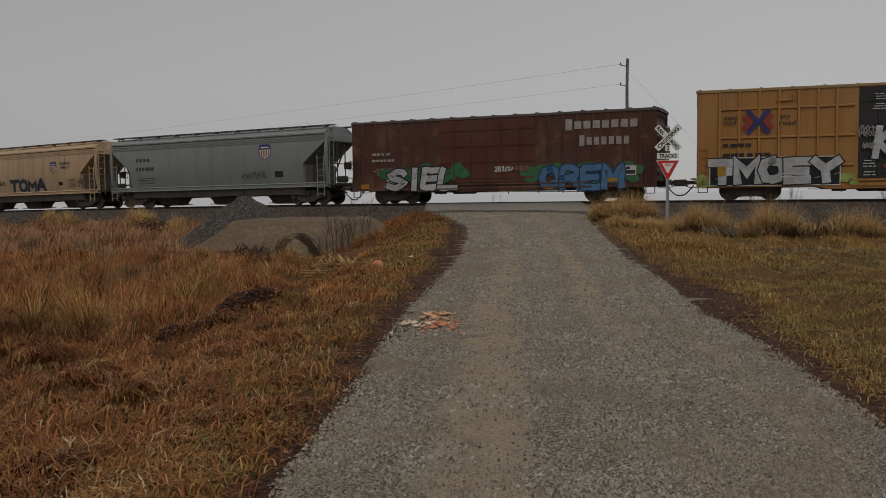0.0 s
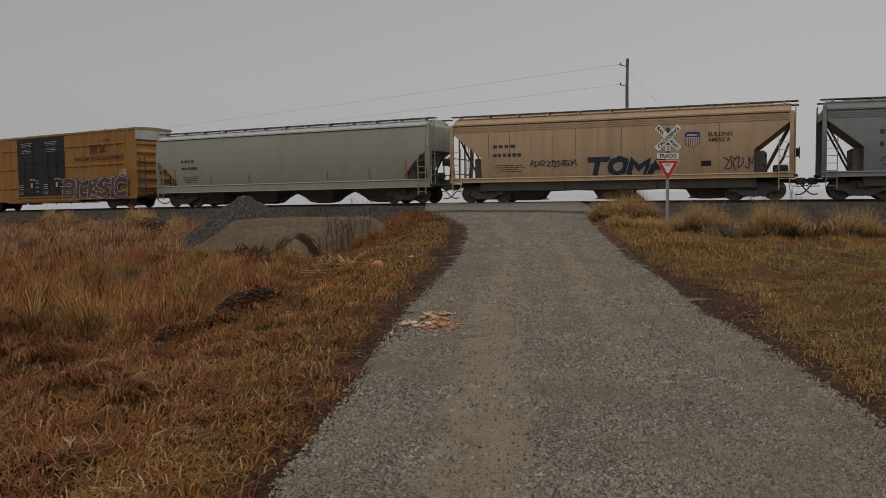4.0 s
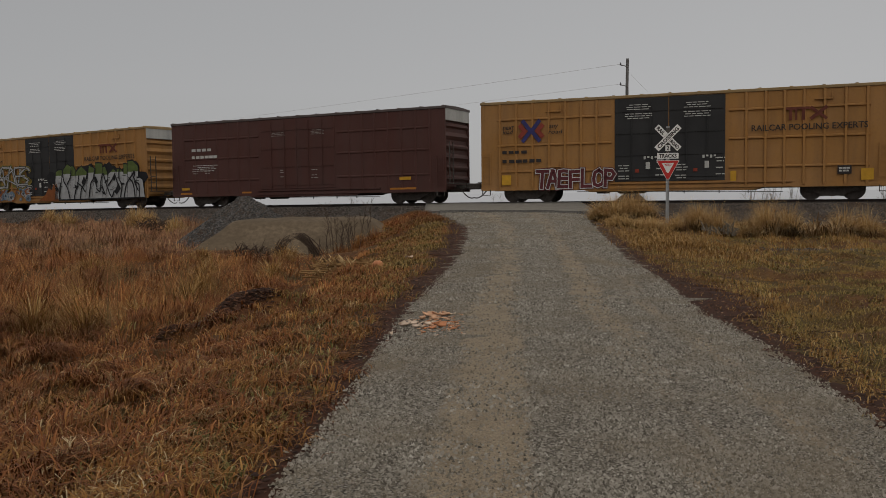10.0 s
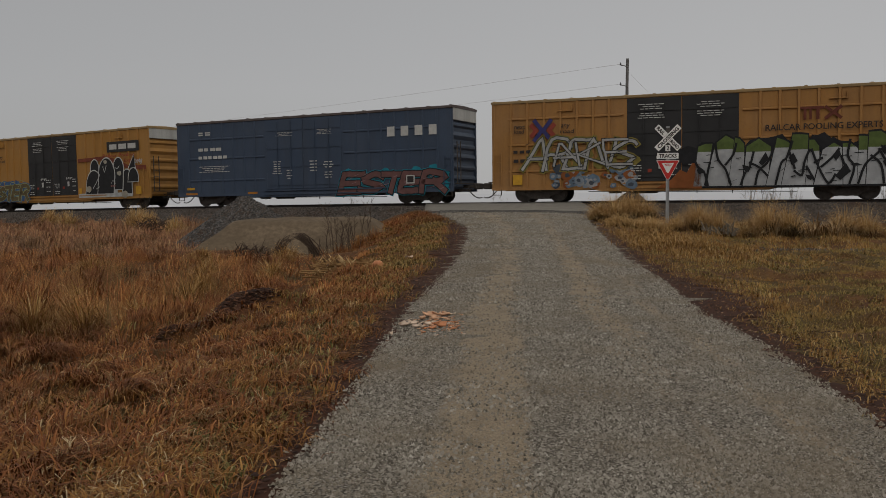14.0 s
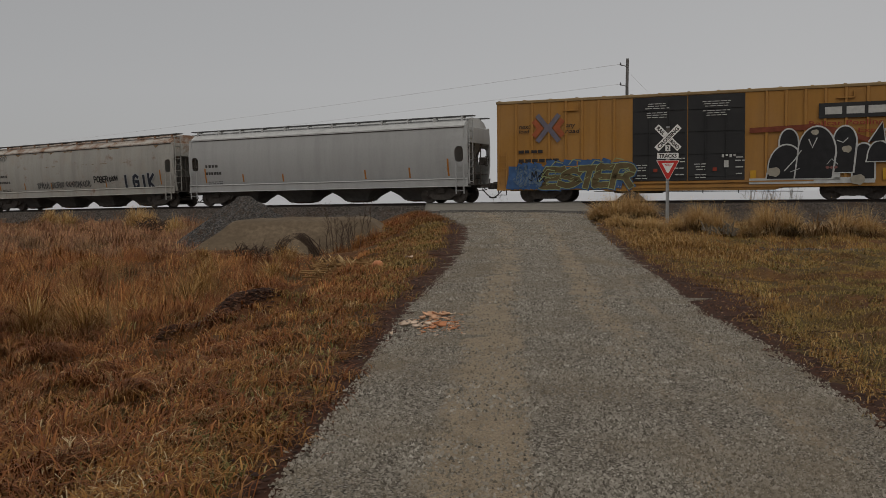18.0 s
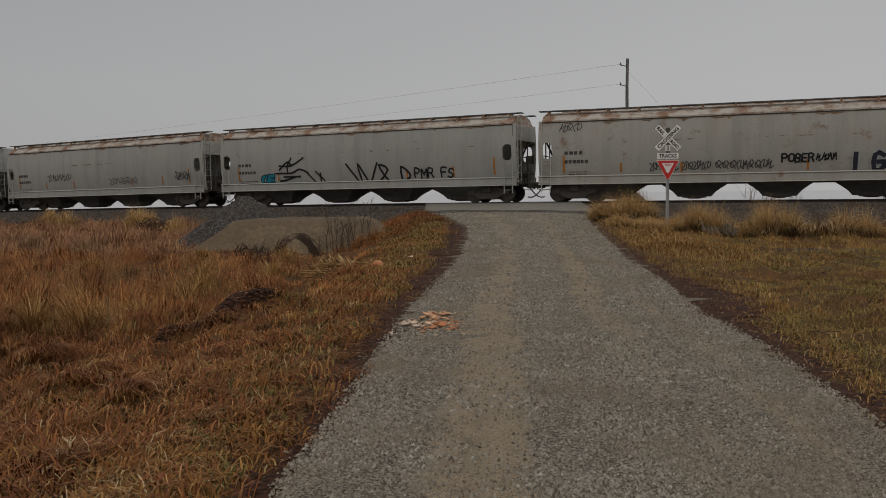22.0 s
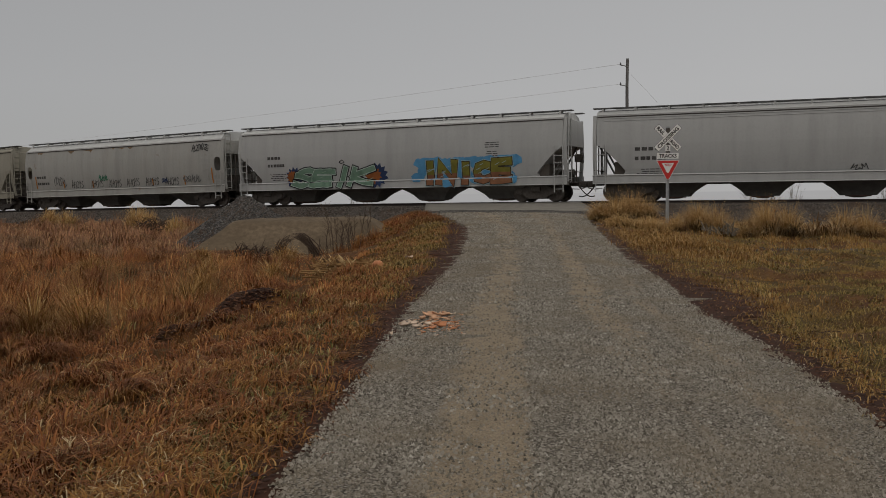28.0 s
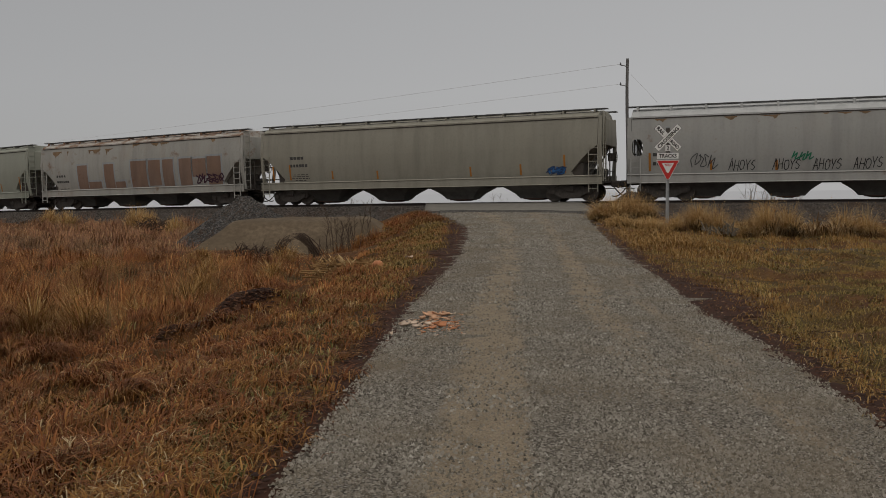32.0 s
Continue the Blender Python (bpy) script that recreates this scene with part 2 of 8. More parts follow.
def gravel_material():
    m, nt, b = material("wet_road_gravel", 0.8)
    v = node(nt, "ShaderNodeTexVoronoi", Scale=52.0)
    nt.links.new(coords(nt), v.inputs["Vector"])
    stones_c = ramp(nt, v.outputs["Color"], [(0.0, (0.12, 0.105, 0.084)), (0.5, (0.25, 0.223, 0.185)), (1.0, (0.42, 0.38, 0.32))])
    # cell edges darkened: the shade in the gaps between stones, painted in
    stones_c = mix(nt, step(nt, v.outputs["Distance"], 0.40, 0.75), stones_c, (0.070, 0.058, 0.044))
    fines = mix(nt, step(nt, noise_of(nt, 70, 4), 0.3, 0.7), (0.210, 0.164, 0.112), (0.385, 0.310, 0.218))
    fines = mix(nt, math_of(nt, step(nt, noise_of(nt, 5.0, 5, (1, 0.6, 1)), 0.48, 0.72), 0.55), fines, (0.115, 0.088, 0.058))
    at = nt.nodes.new("ShaderNodeAttribute")
    at.attribute_name = "wear"
    patchy = step(nt, noise_of(nt, 1.3, 7, (2.6, 0.45, 1), 0.68), 0.40, 0.66)
    worn = math_of(nt, math_of(nt, at.outputs["Fac"], 1.15), math_of(nt, patchy, 0.55), "ADD")
    worn = step(nt, worn, 0.42, 0.92)
    c = mix(nt, worn, stones_c, fines)
    c = mix(nt, math_of(nt, step(nt, noise_of(nt, 0.45, 4), 0.52, 0.75), 0.25), c, (0.125, 0.096, 0.062))
    rut = nt.nodes.new("ShaderNodeAttribute")
    rut.attribute_name = "rut"
    c = mix(nt, math_of(nt, rut.outputs["Fac"], step(nt, noise_of(nt, 0.8, 4, (2.0, 0.3, 1)), 0.3, 0.55)), c, mix(nt, 0.5, c, (0.07, 0.058, 0.042)))
    nt.links.new(c, b.inputs["Base Color"])
    h = math_of(nt, math_of(nt, v.outputs["Distance"], -1.0), noise_of(nt, 40, 4), "ADD")
    bump(nt, b, h, 0.9, 0.03)
    return m


M_SOIL = ground_material()
M_GRAVEL = gravel_material()
M_LEAFLITTER = plain("wet_brown_litter", (0.058, 0.022, 0.011), 0.9, 0, 0.5, 9)
M_ASPHALT = plain("grey_asphalt", (0.23, 0.215, 0.19), 0.85, 0, 0.2, 3)


def sheet(name, xs, ys, fn, mat, lift=0.0):
    """A height sheet over a grid of plan points (xs, ys are 2-D arrays)."""
    zs = fn(xs, ys) + lift
    n, k = xs.shape
    i = np.arange(n * k).reshape(n, k)
    f = np.stack([i[:-1, :-1], i[:-1, 1:], i[1:, 1:], i[1:, :-1]], -1).reshape(-1, 4)
    return mesh_from(name, np.stack([xs, ys, zs], -1).reshape(-1, 3), f, mat, True)


near = np.concatenate([np.arange(-40, -12, 0.5), np.arange(-12, 10, 0.22), np.arange(10, 40.01, 0.5)])
gx = np.concatenate([-np.geomspace(1600, 42, 26), near, np.geomspace(42, 1600, 26)])
gy = np.concatenate([-np.geomspace(1600, 12, 16), np.arange(-10, 3, 0.5), np.arange(3, 22, 0.22), np.arange(22, 75.01, 0.5), np.geomspace(78, 1600, 24)])
GX, GY = np.meshgrid(gx, gy)
ground = tagged(new("ground", sheet("ground", GX, GY, land, M_SOIL)), "rough field of wet rusty-brown soil and thatch", "ground", kind="structure")

ly = np.concatenate([np.arange(-12, 4, 0.4), np.arange(4, 43.65, 0.09)])
lu = np.linspace(0, 1, 101)
LU, LY = np.meshgrid(lu, ly)
rag_k = 0.18 + np.clip(LY - 6, 0, 24) / 22
rag_l = rag_k * (0.25 * waves(LY * 0, LY, 21, 1.3) + 0.8 * waves(LY * 0, LY, 22, 0.42)) + 0.24 * np.exp(-((LY - 9.9) / 0.16) ** 2)
rag_r = rag_k * (0.3 * waves(LY * 0, LY, 25, 1.6) + 0.5 * waves(LY * 0, LY, 26, 0.42)) + 0.62 * np.exp(-((LY - 13.0) / 0.14) ** 2)
LX = (np.interp(LY, LANE_Y, LANE_L) + rag_l) * (1 - LU) + (np.interp(LY, LANE_Y, LANE_R) + rag_r) * LU


def lane_height(x, y):
    u = LU
    return land(x, y) + 0.035 - 0.04 * (np.abs(u - 0.5) > 0.49)


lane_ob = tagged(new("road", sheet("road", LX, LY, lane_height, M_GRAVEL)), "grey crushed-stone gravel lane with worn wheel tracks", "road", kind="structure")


def worn_at(u, y):
    """Two wheel tracks packed to tan fines, the second one fainter close by."""
    return np.exp(-(np.abs(u - 0.285) / 0.085) ** 4) + (0.35 + 0.65 * smooth(7, 14, y)) * np.exp(-(np.abs(u - 0.645) / 0.065) ** 4) + 0.45 * np.exp(-((u - 0.84) / 0.05) ** 2)


wear = lane_ob.data.attributes.new("wear", "FLOAT", "POINT")
wear.data.foreach_set("value", worn_at(LU, LY).ravel().astype(np.float32))


rut = lane_ob.data.attributes.new("rut", "FLOAT", "POINT")
rut.data.foreach_set("value", (sum(k_ * np.exp(-((LU - u_ - 0.012 * np.sin(LY * 0.4)) / 0.012) ** 2) for u_, k_ in ((0.205, 0.6), (0.37, 0.8), (0.575, 0.7), (0.715, 0.7))) * np.clip((LY - 9) / 10, 0.0, 1)).ravel().astype(np.float32))


def verge(name, edge, sign, y0, y1, wide):
    ys_ = np.arange(y0, y1, 0.09)
    us_ = np.linspace(0, 1, 7)
    U, Y = np.meshgrid(us_, ys_)
    w = wide(Y) * (1.25 + 0.5 * waves(Y * 0, Y, 31 + sign, 1.6) + 0.8 * waves(Y * 0, Y, 35, 0.45))
    X = np.interp(Y, LANE_Y, edge) - sign * 0.8 + sign * U * (w + 0.8)

    def h(x, y):
        return land(x, y) + 0.024 - 0.05 * (U > 0.99)
    tagged(new(name, sheet(name, X, Y, h, M_LEAFLITTER)), "strip of wet dark-brown dead leaves along the lane", "litter strip", kind="structure")


verge("verge", LANE_L, -1, 2, 36, lambda y: np.interp(y, LITTER_Y, LITTER_L))
verge("verge", LANE_R, 1, 5, 30, lambda y: np.interp(y, LITTER_Y, LITTER_R))


# ---- track: ballast, ties, rails ----
def ballast_material():
    m, nt, b = material("grey_ballast", 0.85)
    v = node(nt, "ShaderNodeTexVoronoi", Scale=16.0)
    nt.links.new(coords(nt), v.inputs["Vector"])
    c = ramp(nt, v.outputs["Color"], [(0.0, (0.034, 0.030, 0.027)), (0.5, (0.080, 0.069, 0.061)), (1.0, (0.17, 0.150, 0.134))])
    c = mix(nt, step(nt, noise_of(nt, 0.7, 4), 0.46, 0.66), c, (0.075, 0.050, 0.036))
    nt.links.new(c, b.inputs["Base Color"])
    bump(nt, b, v.outputs["Distance"], 1.0, 0.06)
    return m


M_BALLAST = ballast_material()
ss_ = np.concatenate([np.arange(-430, -80, 10.0), np.arange(-80, 45, 1.0), np.arange(45, 380, 10.0)])
profile = [(-4.6, -1.25), (-2.1, -0.22), (-1.7, -0.15), (1.7, -0.15), (2.1, -0.22), (4.6, -1.25)]
bv, bf = [], []
for b_, dz_ in profile:
    x_, y_ = track(ss_, HALF + b_)
    bv.append(np.stack([x_, y_, rail_z(ss_) + dz_ + 0.05 * waves(ss_, ss_ * 0 + b_, 41, 3)], -1))
n_ = len(ss_)
bv = np.concatenate(bv)
idx = np.arange(len(profile) * n_).reshape(len(profile), n_)
bf = np.stack([idx[:-1, :-1], idx[:-1, 1:], idx[1:, 1:], idx[1:, :-1]], -1).reshape(-1, 4)
ballast = tagged(new("ballast", mesh_from("ballast", bv, bf, M_BALLAST)), "dark grey crushed-rock ballast bed under the track", "ballast", kind="structure")

rail_profile = [(-0.07, -0.17), (0.07, -0.17), (0.07, -0.155), (0.012, -0.13), (0.012, -0.045), (0.036, -0.035), (0.036, -0.004), (0.028, 0.0), (-0.028, 0.0), (-0.036, -0.004), (-0.036, -0.035), (-0.012, -0.045), (-0.012, -0.13), (-0.07, -0.155)]
for side_ in (-0.7525, 0.7525):
    rv = []
    for o_, dz_ in rail_profile:
        x_, y_ = track(ss_, HALF + side_ + o_)
        rv.append(np.stack([x_, y_, rail_z(ss_) + dz_], -1))
    k_ = len(rail_profile)
    idx = np.arange(k_ * n_).reshape(k_, n_)
    idx = np.concatenate([idx, idx[:1]])
    rf = np.stack([idx[:-1, :-1], idx[:-1, 1:], idx[1:, 1:], idx[1:, :-1]], -1).reshape(-1, 4)
    tagged(new("rail", mesh_from("rail", np.concatenate(rv), rf, M_RAIL)), "rusty brown steel rail on the ballast", "rail", "rails of the track", "structure")

bm = bmesh.new()
for i in range(230):
    s_ = -85 + i * 0.54
    x_, y_ = track(s_, HALF)
    x2, y2 = track(s_ + 0.5, HALF)
    box(bm, -0.11, 0.11, -1.3, 1.3, -0.32, -0.165, 0, Matrix.Translation((x_, y_, float(rail_z(s_)))) @ Matrix.Rotation(math.atan2(y2 - y_, x2 - x_), 4, "Z"))
ties = tagged(new("railway_ties", finish(bm, "railway_ties", M_TIE)), "dark creosoted wooden sleepers in the ballast", "sleepers", kind="stuff")

# asphalt apron of the crossing, and the filler between the rails
def apron(name, b0, b1, x0, x1, dz0, dz1, label):
    n = 20
    top, low = [], []
    for j in range(9):
        v = j / 8
        row, row2 = [], []
        for i in range(n + 1):
            x = x0 + (x1 - x0) * i / n
            b = b0 + (b1 - b0) * v
            # walk along the track's offset line until the plan x is met
            s = x / DX
            for _ in range(12):
                px, py = track(s, b)
                s += (x - px) / DX
            px, py = track(s, b)
            z = float(rail_z(s)) + dz0 + (dz1 - dz0) * v + 0.006 * float(waves(px, py, 51, 1.2))
            row.append((px, py, z))
            row2.append((px, py, z - 0.5))
        top.append(row)
        low.append(row2)
    P = np.array(top + low).reshape(-1, 3)
    i = np.arange(9 * (n + 1)).reshape(9, n + 1)
    f = np.stack([i[:-1, :-1], i[:-1, 1:], i[1:, 1:], i[1:, :-1]], -1).reshape(-1, 4)
    rim = np.concatenate([i[0, :], i[1:, -1], i[-1, -2::-1], i[-2:0:-1, 0]])
    off = 9 * (n + 1)
    r2 = np.roll(rim, -1)
    g = np.stack([rim, rim + off, r2 + off, r2], -1)
    return tagged(new(name, mesh_from(name, P, np.concatenate([f, g]), M_ASPHALT)), label, "crossing", kind="structure")


apron("crossing_apron", -3.3, HALF - 0.80, -0.9, 6.9, -0.42, -0.005, "worn grey asphalt apron sloping up to the rails")
apron("crossing_panel", HALF - 0.66, HALF + 0.66, -0.9, 7.0, -0.01, -0.01, "grey asphalt crossing panel between the rails")
apron("crossing_apron", HALF + 0.80, HALF + 4.0, -0.9, 7.2, -0.005, -0.4, "worn grey asphalt apron beyond the rails")

# added ring that glows by itself, standing in for bright fog on the horizon
m_, nt_, b_ = material("fog_glow_ring", 1.0)
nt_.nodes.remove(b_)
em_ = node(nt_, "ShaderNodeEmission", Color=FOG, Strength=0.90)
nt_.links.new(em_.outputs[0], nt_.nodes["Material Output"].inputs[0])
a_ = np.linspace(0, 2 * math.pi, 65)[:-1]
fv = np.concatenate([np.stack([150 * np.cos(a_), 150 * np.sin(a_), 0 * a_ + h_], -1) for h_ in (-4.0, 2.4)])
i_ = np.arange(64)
fog_glow_ring = tagged(new("backdrop", mesh_from("backdrop", fv, np.stack([i_, (i_ + 1) % 64, (i_ + 1) % 64 + 64, i_ + 64], -1), m_)), "glowing ring that stands in for pale grey fog along the horizon", "fog", kind="structure")


# ---- freight train ----
TRAIN = "cars of the freight train"
CACHE = {}


def shared(key, make):
    if key not in CACHE:
        CACHE[key] = make()
    return CACHE[key]


wheelsets = []


def wheelset_mesh():
    """Two flanged wheels pressed on one axle."""
    bm = bmesh.new()
    prof = [(-1.08, 0.08), (-0.83, 0.09), (-0.82, 0.40), (-0.815, 0.457), (-0.70, 0.46), (-0.685, 0.487), (-0.67, 0.40), (-0.72, 0.34), (-0.72, 0.14), (-0.66, 0.10), (0.66, 0.10), (0.72, 0.14), (0.72, 0.34), (0.67, 0.40), (0.685, 0.487), (0.70, 0.46), (0.815, 0.457), (0.82, 0.40), (0.83, 0.09), (1.08, 0.08)]
    loft(bm, [[(r * math.cos(a), y, r * math.sin(a)) for a in [k * 2 * math.pi / 24 for k in range(24)]] for y, r in prof])
    return finish(bm, "wheelset", M_STEEL_DARK)


def side_frame_mesh():
    """One cast side frame with its bearing boss and spring nest."""
    bm = bmesh.new()
    out = [(-1.18, 0.50), (-1.12, 0.68), (-0.72, 0.70), (-0.45, 0.84), (0.45, 0.84), (0.72, 0.70), (1.12, 0.68), (1.18, 0.50), (1.02, 0.36), (0.76, 0.36), (0.42, 0.16), (-0.42, 0.16), (-0.76, 0.36), (-1.02, 0.36)]
    loft(bm, [[(x, -0.07, z) for x, z in out], [(x, 0.07, z) for x, z in out]])
    return finish(bm, "side_frame", M_BLACK)


def bolster_mesh():
    bm = bmesh.new()
    box(bm, -0.22, 0.22, -1.2, 1.2, 0.5, 0.78, 0.03)
    return finish(bm, "truck", M_BLACK)


def brake_beam_mesh():
    bm = bmesh.new()
    box(bm, -0.10, 0.10, -0.85, 0.85, 0.14, 0.66, 0.02)
    return finish(bm, "brake_beam", M_BLACK)


def bearing_mesh():
    bm = bmesh.new()
    disc(bm, (0, 0, 0), 1, 0.13, 0.10, 12)
    return finish(bm, "bearing_cap", M_STEEL_DARK)


M_STEEL_DARK = plain("dark_wheel_steel", (0.095, 0.080, 0.069), 0.7, 0.2, 0.4, 8)


def add_trucks(car, half):
    for x in (-half, half):
        tr = part("truck", shared("truck", bolster_mesh), None, car, "black cast-steel truck with roller bearings")
        tr.location = (x, 0, 0)
        for bx in (-0.46, 0.0, 0.46):
            part("brake_beam", shared("brake_beam", brake_beam_mesh), None, tr).location = (bx, 0, 0)
        for s in (-1, 1):
            part("side_frame", shared("side_frame", side_frame_mesh), None, tr).location = (0, s * 1.0, 0)
        for ax in (-0.89, 0.89):
            w = part("wheelset", shared("wheelset", wheelset_mesh), None, tr)
            w.location = (ax, 0, 0.46)
            wheelsets.append(w)
            for s in (-1, 1):
                part("bearing_cap", shared("bearing_cap", bearing_mesh), None, tr).location = (ax, s * 1.1, 0.50)


def coupler_mesh():
    bm = bmesh.new()
    box(bm, -0.3, 0.62, -0.09, 0.09, 0.76, 0.94, 0.02)
    box(bm, 0.55, 0.98, -0.2, 0.16, 0.68, 1.0, 0.05)
    box(bm, 0.62, 0.72, -0.30, -0.16, 0.74, 0.94, 0.02)
    return finish(bm, "coupler", M_BLACK)


def hose_mesh():
    bm = bmesh.new()
    pts = [(0.25 + 0.73 * t, -0.28 + 0.25 * t, 0.72 - 0.50 * math.sin(math.pi * 0.62 * t)) for t in [k / 9 for k in range(10)]]
    tube(bm, pts, 0.03, 6)
    tube(bm, [(-0.1, -0.5, 0.62), (0.3, -0.5, 0.60), (0.62, -0.5, 0.66)], 0.022, 5)
    tube(bm, [(0.62, -0.55, 0.66), (0.5, -0.95, 0.82)], 0.022, 5)
    return finish(bm, "brake_hose", M_BLACK)


def add_ends(car, half):
    for s in (-1, 1):
        for name, make in (("coupler", coupler_mesh), ("brake_hose", hose_mesh)):
            p = part(name, shared(name, make), None, car, "black rubber brake hose" if "hose" in name else "black cast-steel knuckle coupler")
            p.matrix_local = Matrix.Translation((s * half, 0, 0)) @ Matrix.Rotation(0 if s > 0 else math.pi, 4, "Z")


def ladder(name, width, z0, z1, rungs, mat):
    bm = bmesh.new()
    for x in (-width / 2, width / 2):
        box(bm, x - 0.02, x + 0.02, -0.02, 0.02, z0, z1)
    for k in range(rungs):
        z = z0 + (z1 - z0) * (k + 0.5) / rungs
        box(bm, -width / 2, width / 2, -0.014, 0.014, z - 0.014, z + 0.014)
    return finish(bm, name, mat)


def flat(name, polys, mat, car, surf, lift, label="", above=None):
    """Thin paint on a car's near side: polys are (points (n, 2) in x and z, faces)."""
    bm = bmesh.new()
    for co, faces in polys:
        vs = [bm.verts.new((x, -(surf(z) + lift), z)) for x, z in co]
        for f in faces:
            if len(set(f)) > 2:
                try:
                    bm.faces.new([vs[i] for i in f])
                except ValueError:
                    pass
    if above is not None:
        bmesh.ops.bisect_plane(bm, geom=bm.verts[:] + bm.edges[:] + bm.faces[:], plane_co=(0, 0, above), plane_no=(0, 0, 1), clear_inner=True)
        if not bm.faces:
            bm.free()
            return None
    zs = [v.co.z for v in bm.verts] or [0.0]
    lo, hi = min(zs), max(zs)
    if abs(surf(lo) - surf((lo + hi) / 2)) + abs(surf(hi) - surf((lo + hi) / 2)) > 0.002:
        # bend the paint round the curved side
        for k in range(int(lo * 10) + 1, int(hi * 10) + 1):
            bmesh.ops.bisect_plane(bm, geom=bm.verts[:] + bm.edges[:] + bm.faces[:], plane_co=(0, 0, 0.1 * k + 1e-4), plane_no=(0, 0, 1))
        for v in bm.verts:
            v.co.y = -(surf(v.co.z) + lift)
    for f in bm.faces:
        f.normal_update()
    me = bpy.data.meshes.new(name)
    bm.to_mesh(me)
    bm.free()
    me.materials.append(mat)
    ob = new(name, me)
    ob.parent = car
    return tagged(ob, label, kind="stuff" if len(polys) > 1 or "lettering" in name else "")


def shield(car, surf, x0, x1, z0, z1):
    """A plain shield: pale field, blue head, red stripes that shorten towards its sides."""
    w, h, m = x1 - x0, z1 - z0, (x0 + x1) / 2
    foot = lambda x: z0 + h * 0.22 * abs((x - m) / (w / 2)) ** 2
    edge = [(x0, z1 - 0.05 * h), (x0 - 0.03 * w, z1 - 0.3 * h)] + [(x0 + w * i / 8, foot(x0 + w * i / 8)) for i in range(9)] + [(x1 + 0.03 * w, z1 - 0.3 * h), (x1, z1 - 0.05 * h), (m + 0.2 * w, z1), (m, z1 - 0.03 * h), (m - 0.2 * w, z1)]
    grown = [(m + (x - m) * 1.1, z0 + h / 2 + (z - z0 - h / 2) * 1.08) for x, z in edge]
    flat("emblem_rim", [(grown, [tuple(range(len(grown)))])], M_LOGOBLUE, car, surf, 0.004, "dark shield rim")
    flat("emblem_field", [(edge, [tuple(range(len(edge)))])], M_WHITE, car, surf, 0.008, "white shield field")
    flat("emblem_head", [([(x0, z1 - 0.05 * h), (x0 - 0.02 * w, z1 - 0.34 * h), (x1 + 0.02 * w, z1 - 0.34 * h), (x1, z1 - 0.05 * h), (m + 0.2 * w, z1), (m, z1 - 0.03 * h), (m - 0.2 * w, z1)], [tuple(range(7))])], M_LOGOBLUE, car, surf, 0.012, "dark blue shield head")
    flat("emblem_bar", [rect(x0 + 0.1 * w, x1 - 0.1 * w, z1 - 0.24 * h, z1 - 0.14 * h)], M_WHITE, car, surf, 0.015, "pale bar on the shield head")
    flat("emblem_stripes", [rect(x0 + w * (i + 0.1) / 6, x0 + w * (i + 0.55) / 6, foot(x0 + w * (i + 0.3) / 6) + 0.01, z1 - 0.38 * h) for i in range(6)], M_LOGORED, car, surf, 0.012, "red shield stripes")


def rect(x0, x1, z0, z1):
    return ([(x0, z0), (x1, z0), (x1, z1), (x0, z1)], [(0, 1, 2, 3)])


def bars(x0, x1, z0, z1, rows, seed=0, gaps=3):
    """Plain bars for writing that is not spelled out."""
    r = random.Random(seed)
    out, h = [], (z1 - z0) / rows
    for k in range(rows):
        za, zb = z0 + k * h + 0.18 * h, z0 + (k + 1) * h - 0.18 * h
        x = x0
        n = max(1, gaps)
        w = (x1 - x0) / n
        for i in range(n):
            out.append(rect(x, x + w * r.uniform(0.62, 0.9), za, zb))
            x += w
    return out


def lines(x0, x1, z0, z1, rows, seed, skip=(), thick=0.34):
    """Rows of fine centred writing, a thin bar for each word."""
    r = random.Random(seed)
    out, h = [], (z1 - z0) / rows
    for k in range(rows):
        if k in skip:
            continue
        za = z0 + k * h
        w = (x1 - x0) * r.uniform(0.6, 1.0)
        x = (x0 + x1) / 2 - w / 2
        end = x + w
        while x < end - 0.03:
            ln = min(r.uniform(0.14, 0.34), end - x)
            out.append(rect(x, x + ln, za, za + h * thick))
            x += ln + 0.05
    return out


def words(text, x0, x1, z0, z1, lean=0.0):
    co, faces = glyph(text, 0.012)
    size = co.max(0)
    p = co / size
    return (np.stack([x0 + (x1 - x0) * p[:, 0] + lean * (z1 - z0) * p[:, 1], z0 + (z1 - z0) * p[:, 1]], -1), faces)


def ribbon(pts, w):
    """A brush stroke of even width along a run of points."""
    pts = [Vector((p[0], p[1])) for p in pts]
    a, b = [], []
    for i, p in enumerate(pts):
        d = pts[min(i + 1, len(pts) - 1)] - pts[max(0, i - 1)]
        n = Vector((-d.y, d.x)).normalized() * w / 2
        a.append((p.x + n.x, p.y + n.y))
        b.append((p.x - n.x, p.y - n.y))
    n = len(pts)
    return (a + b, [(i, i + 1, n + i + 1, n + i) for i in range(n - 1)])


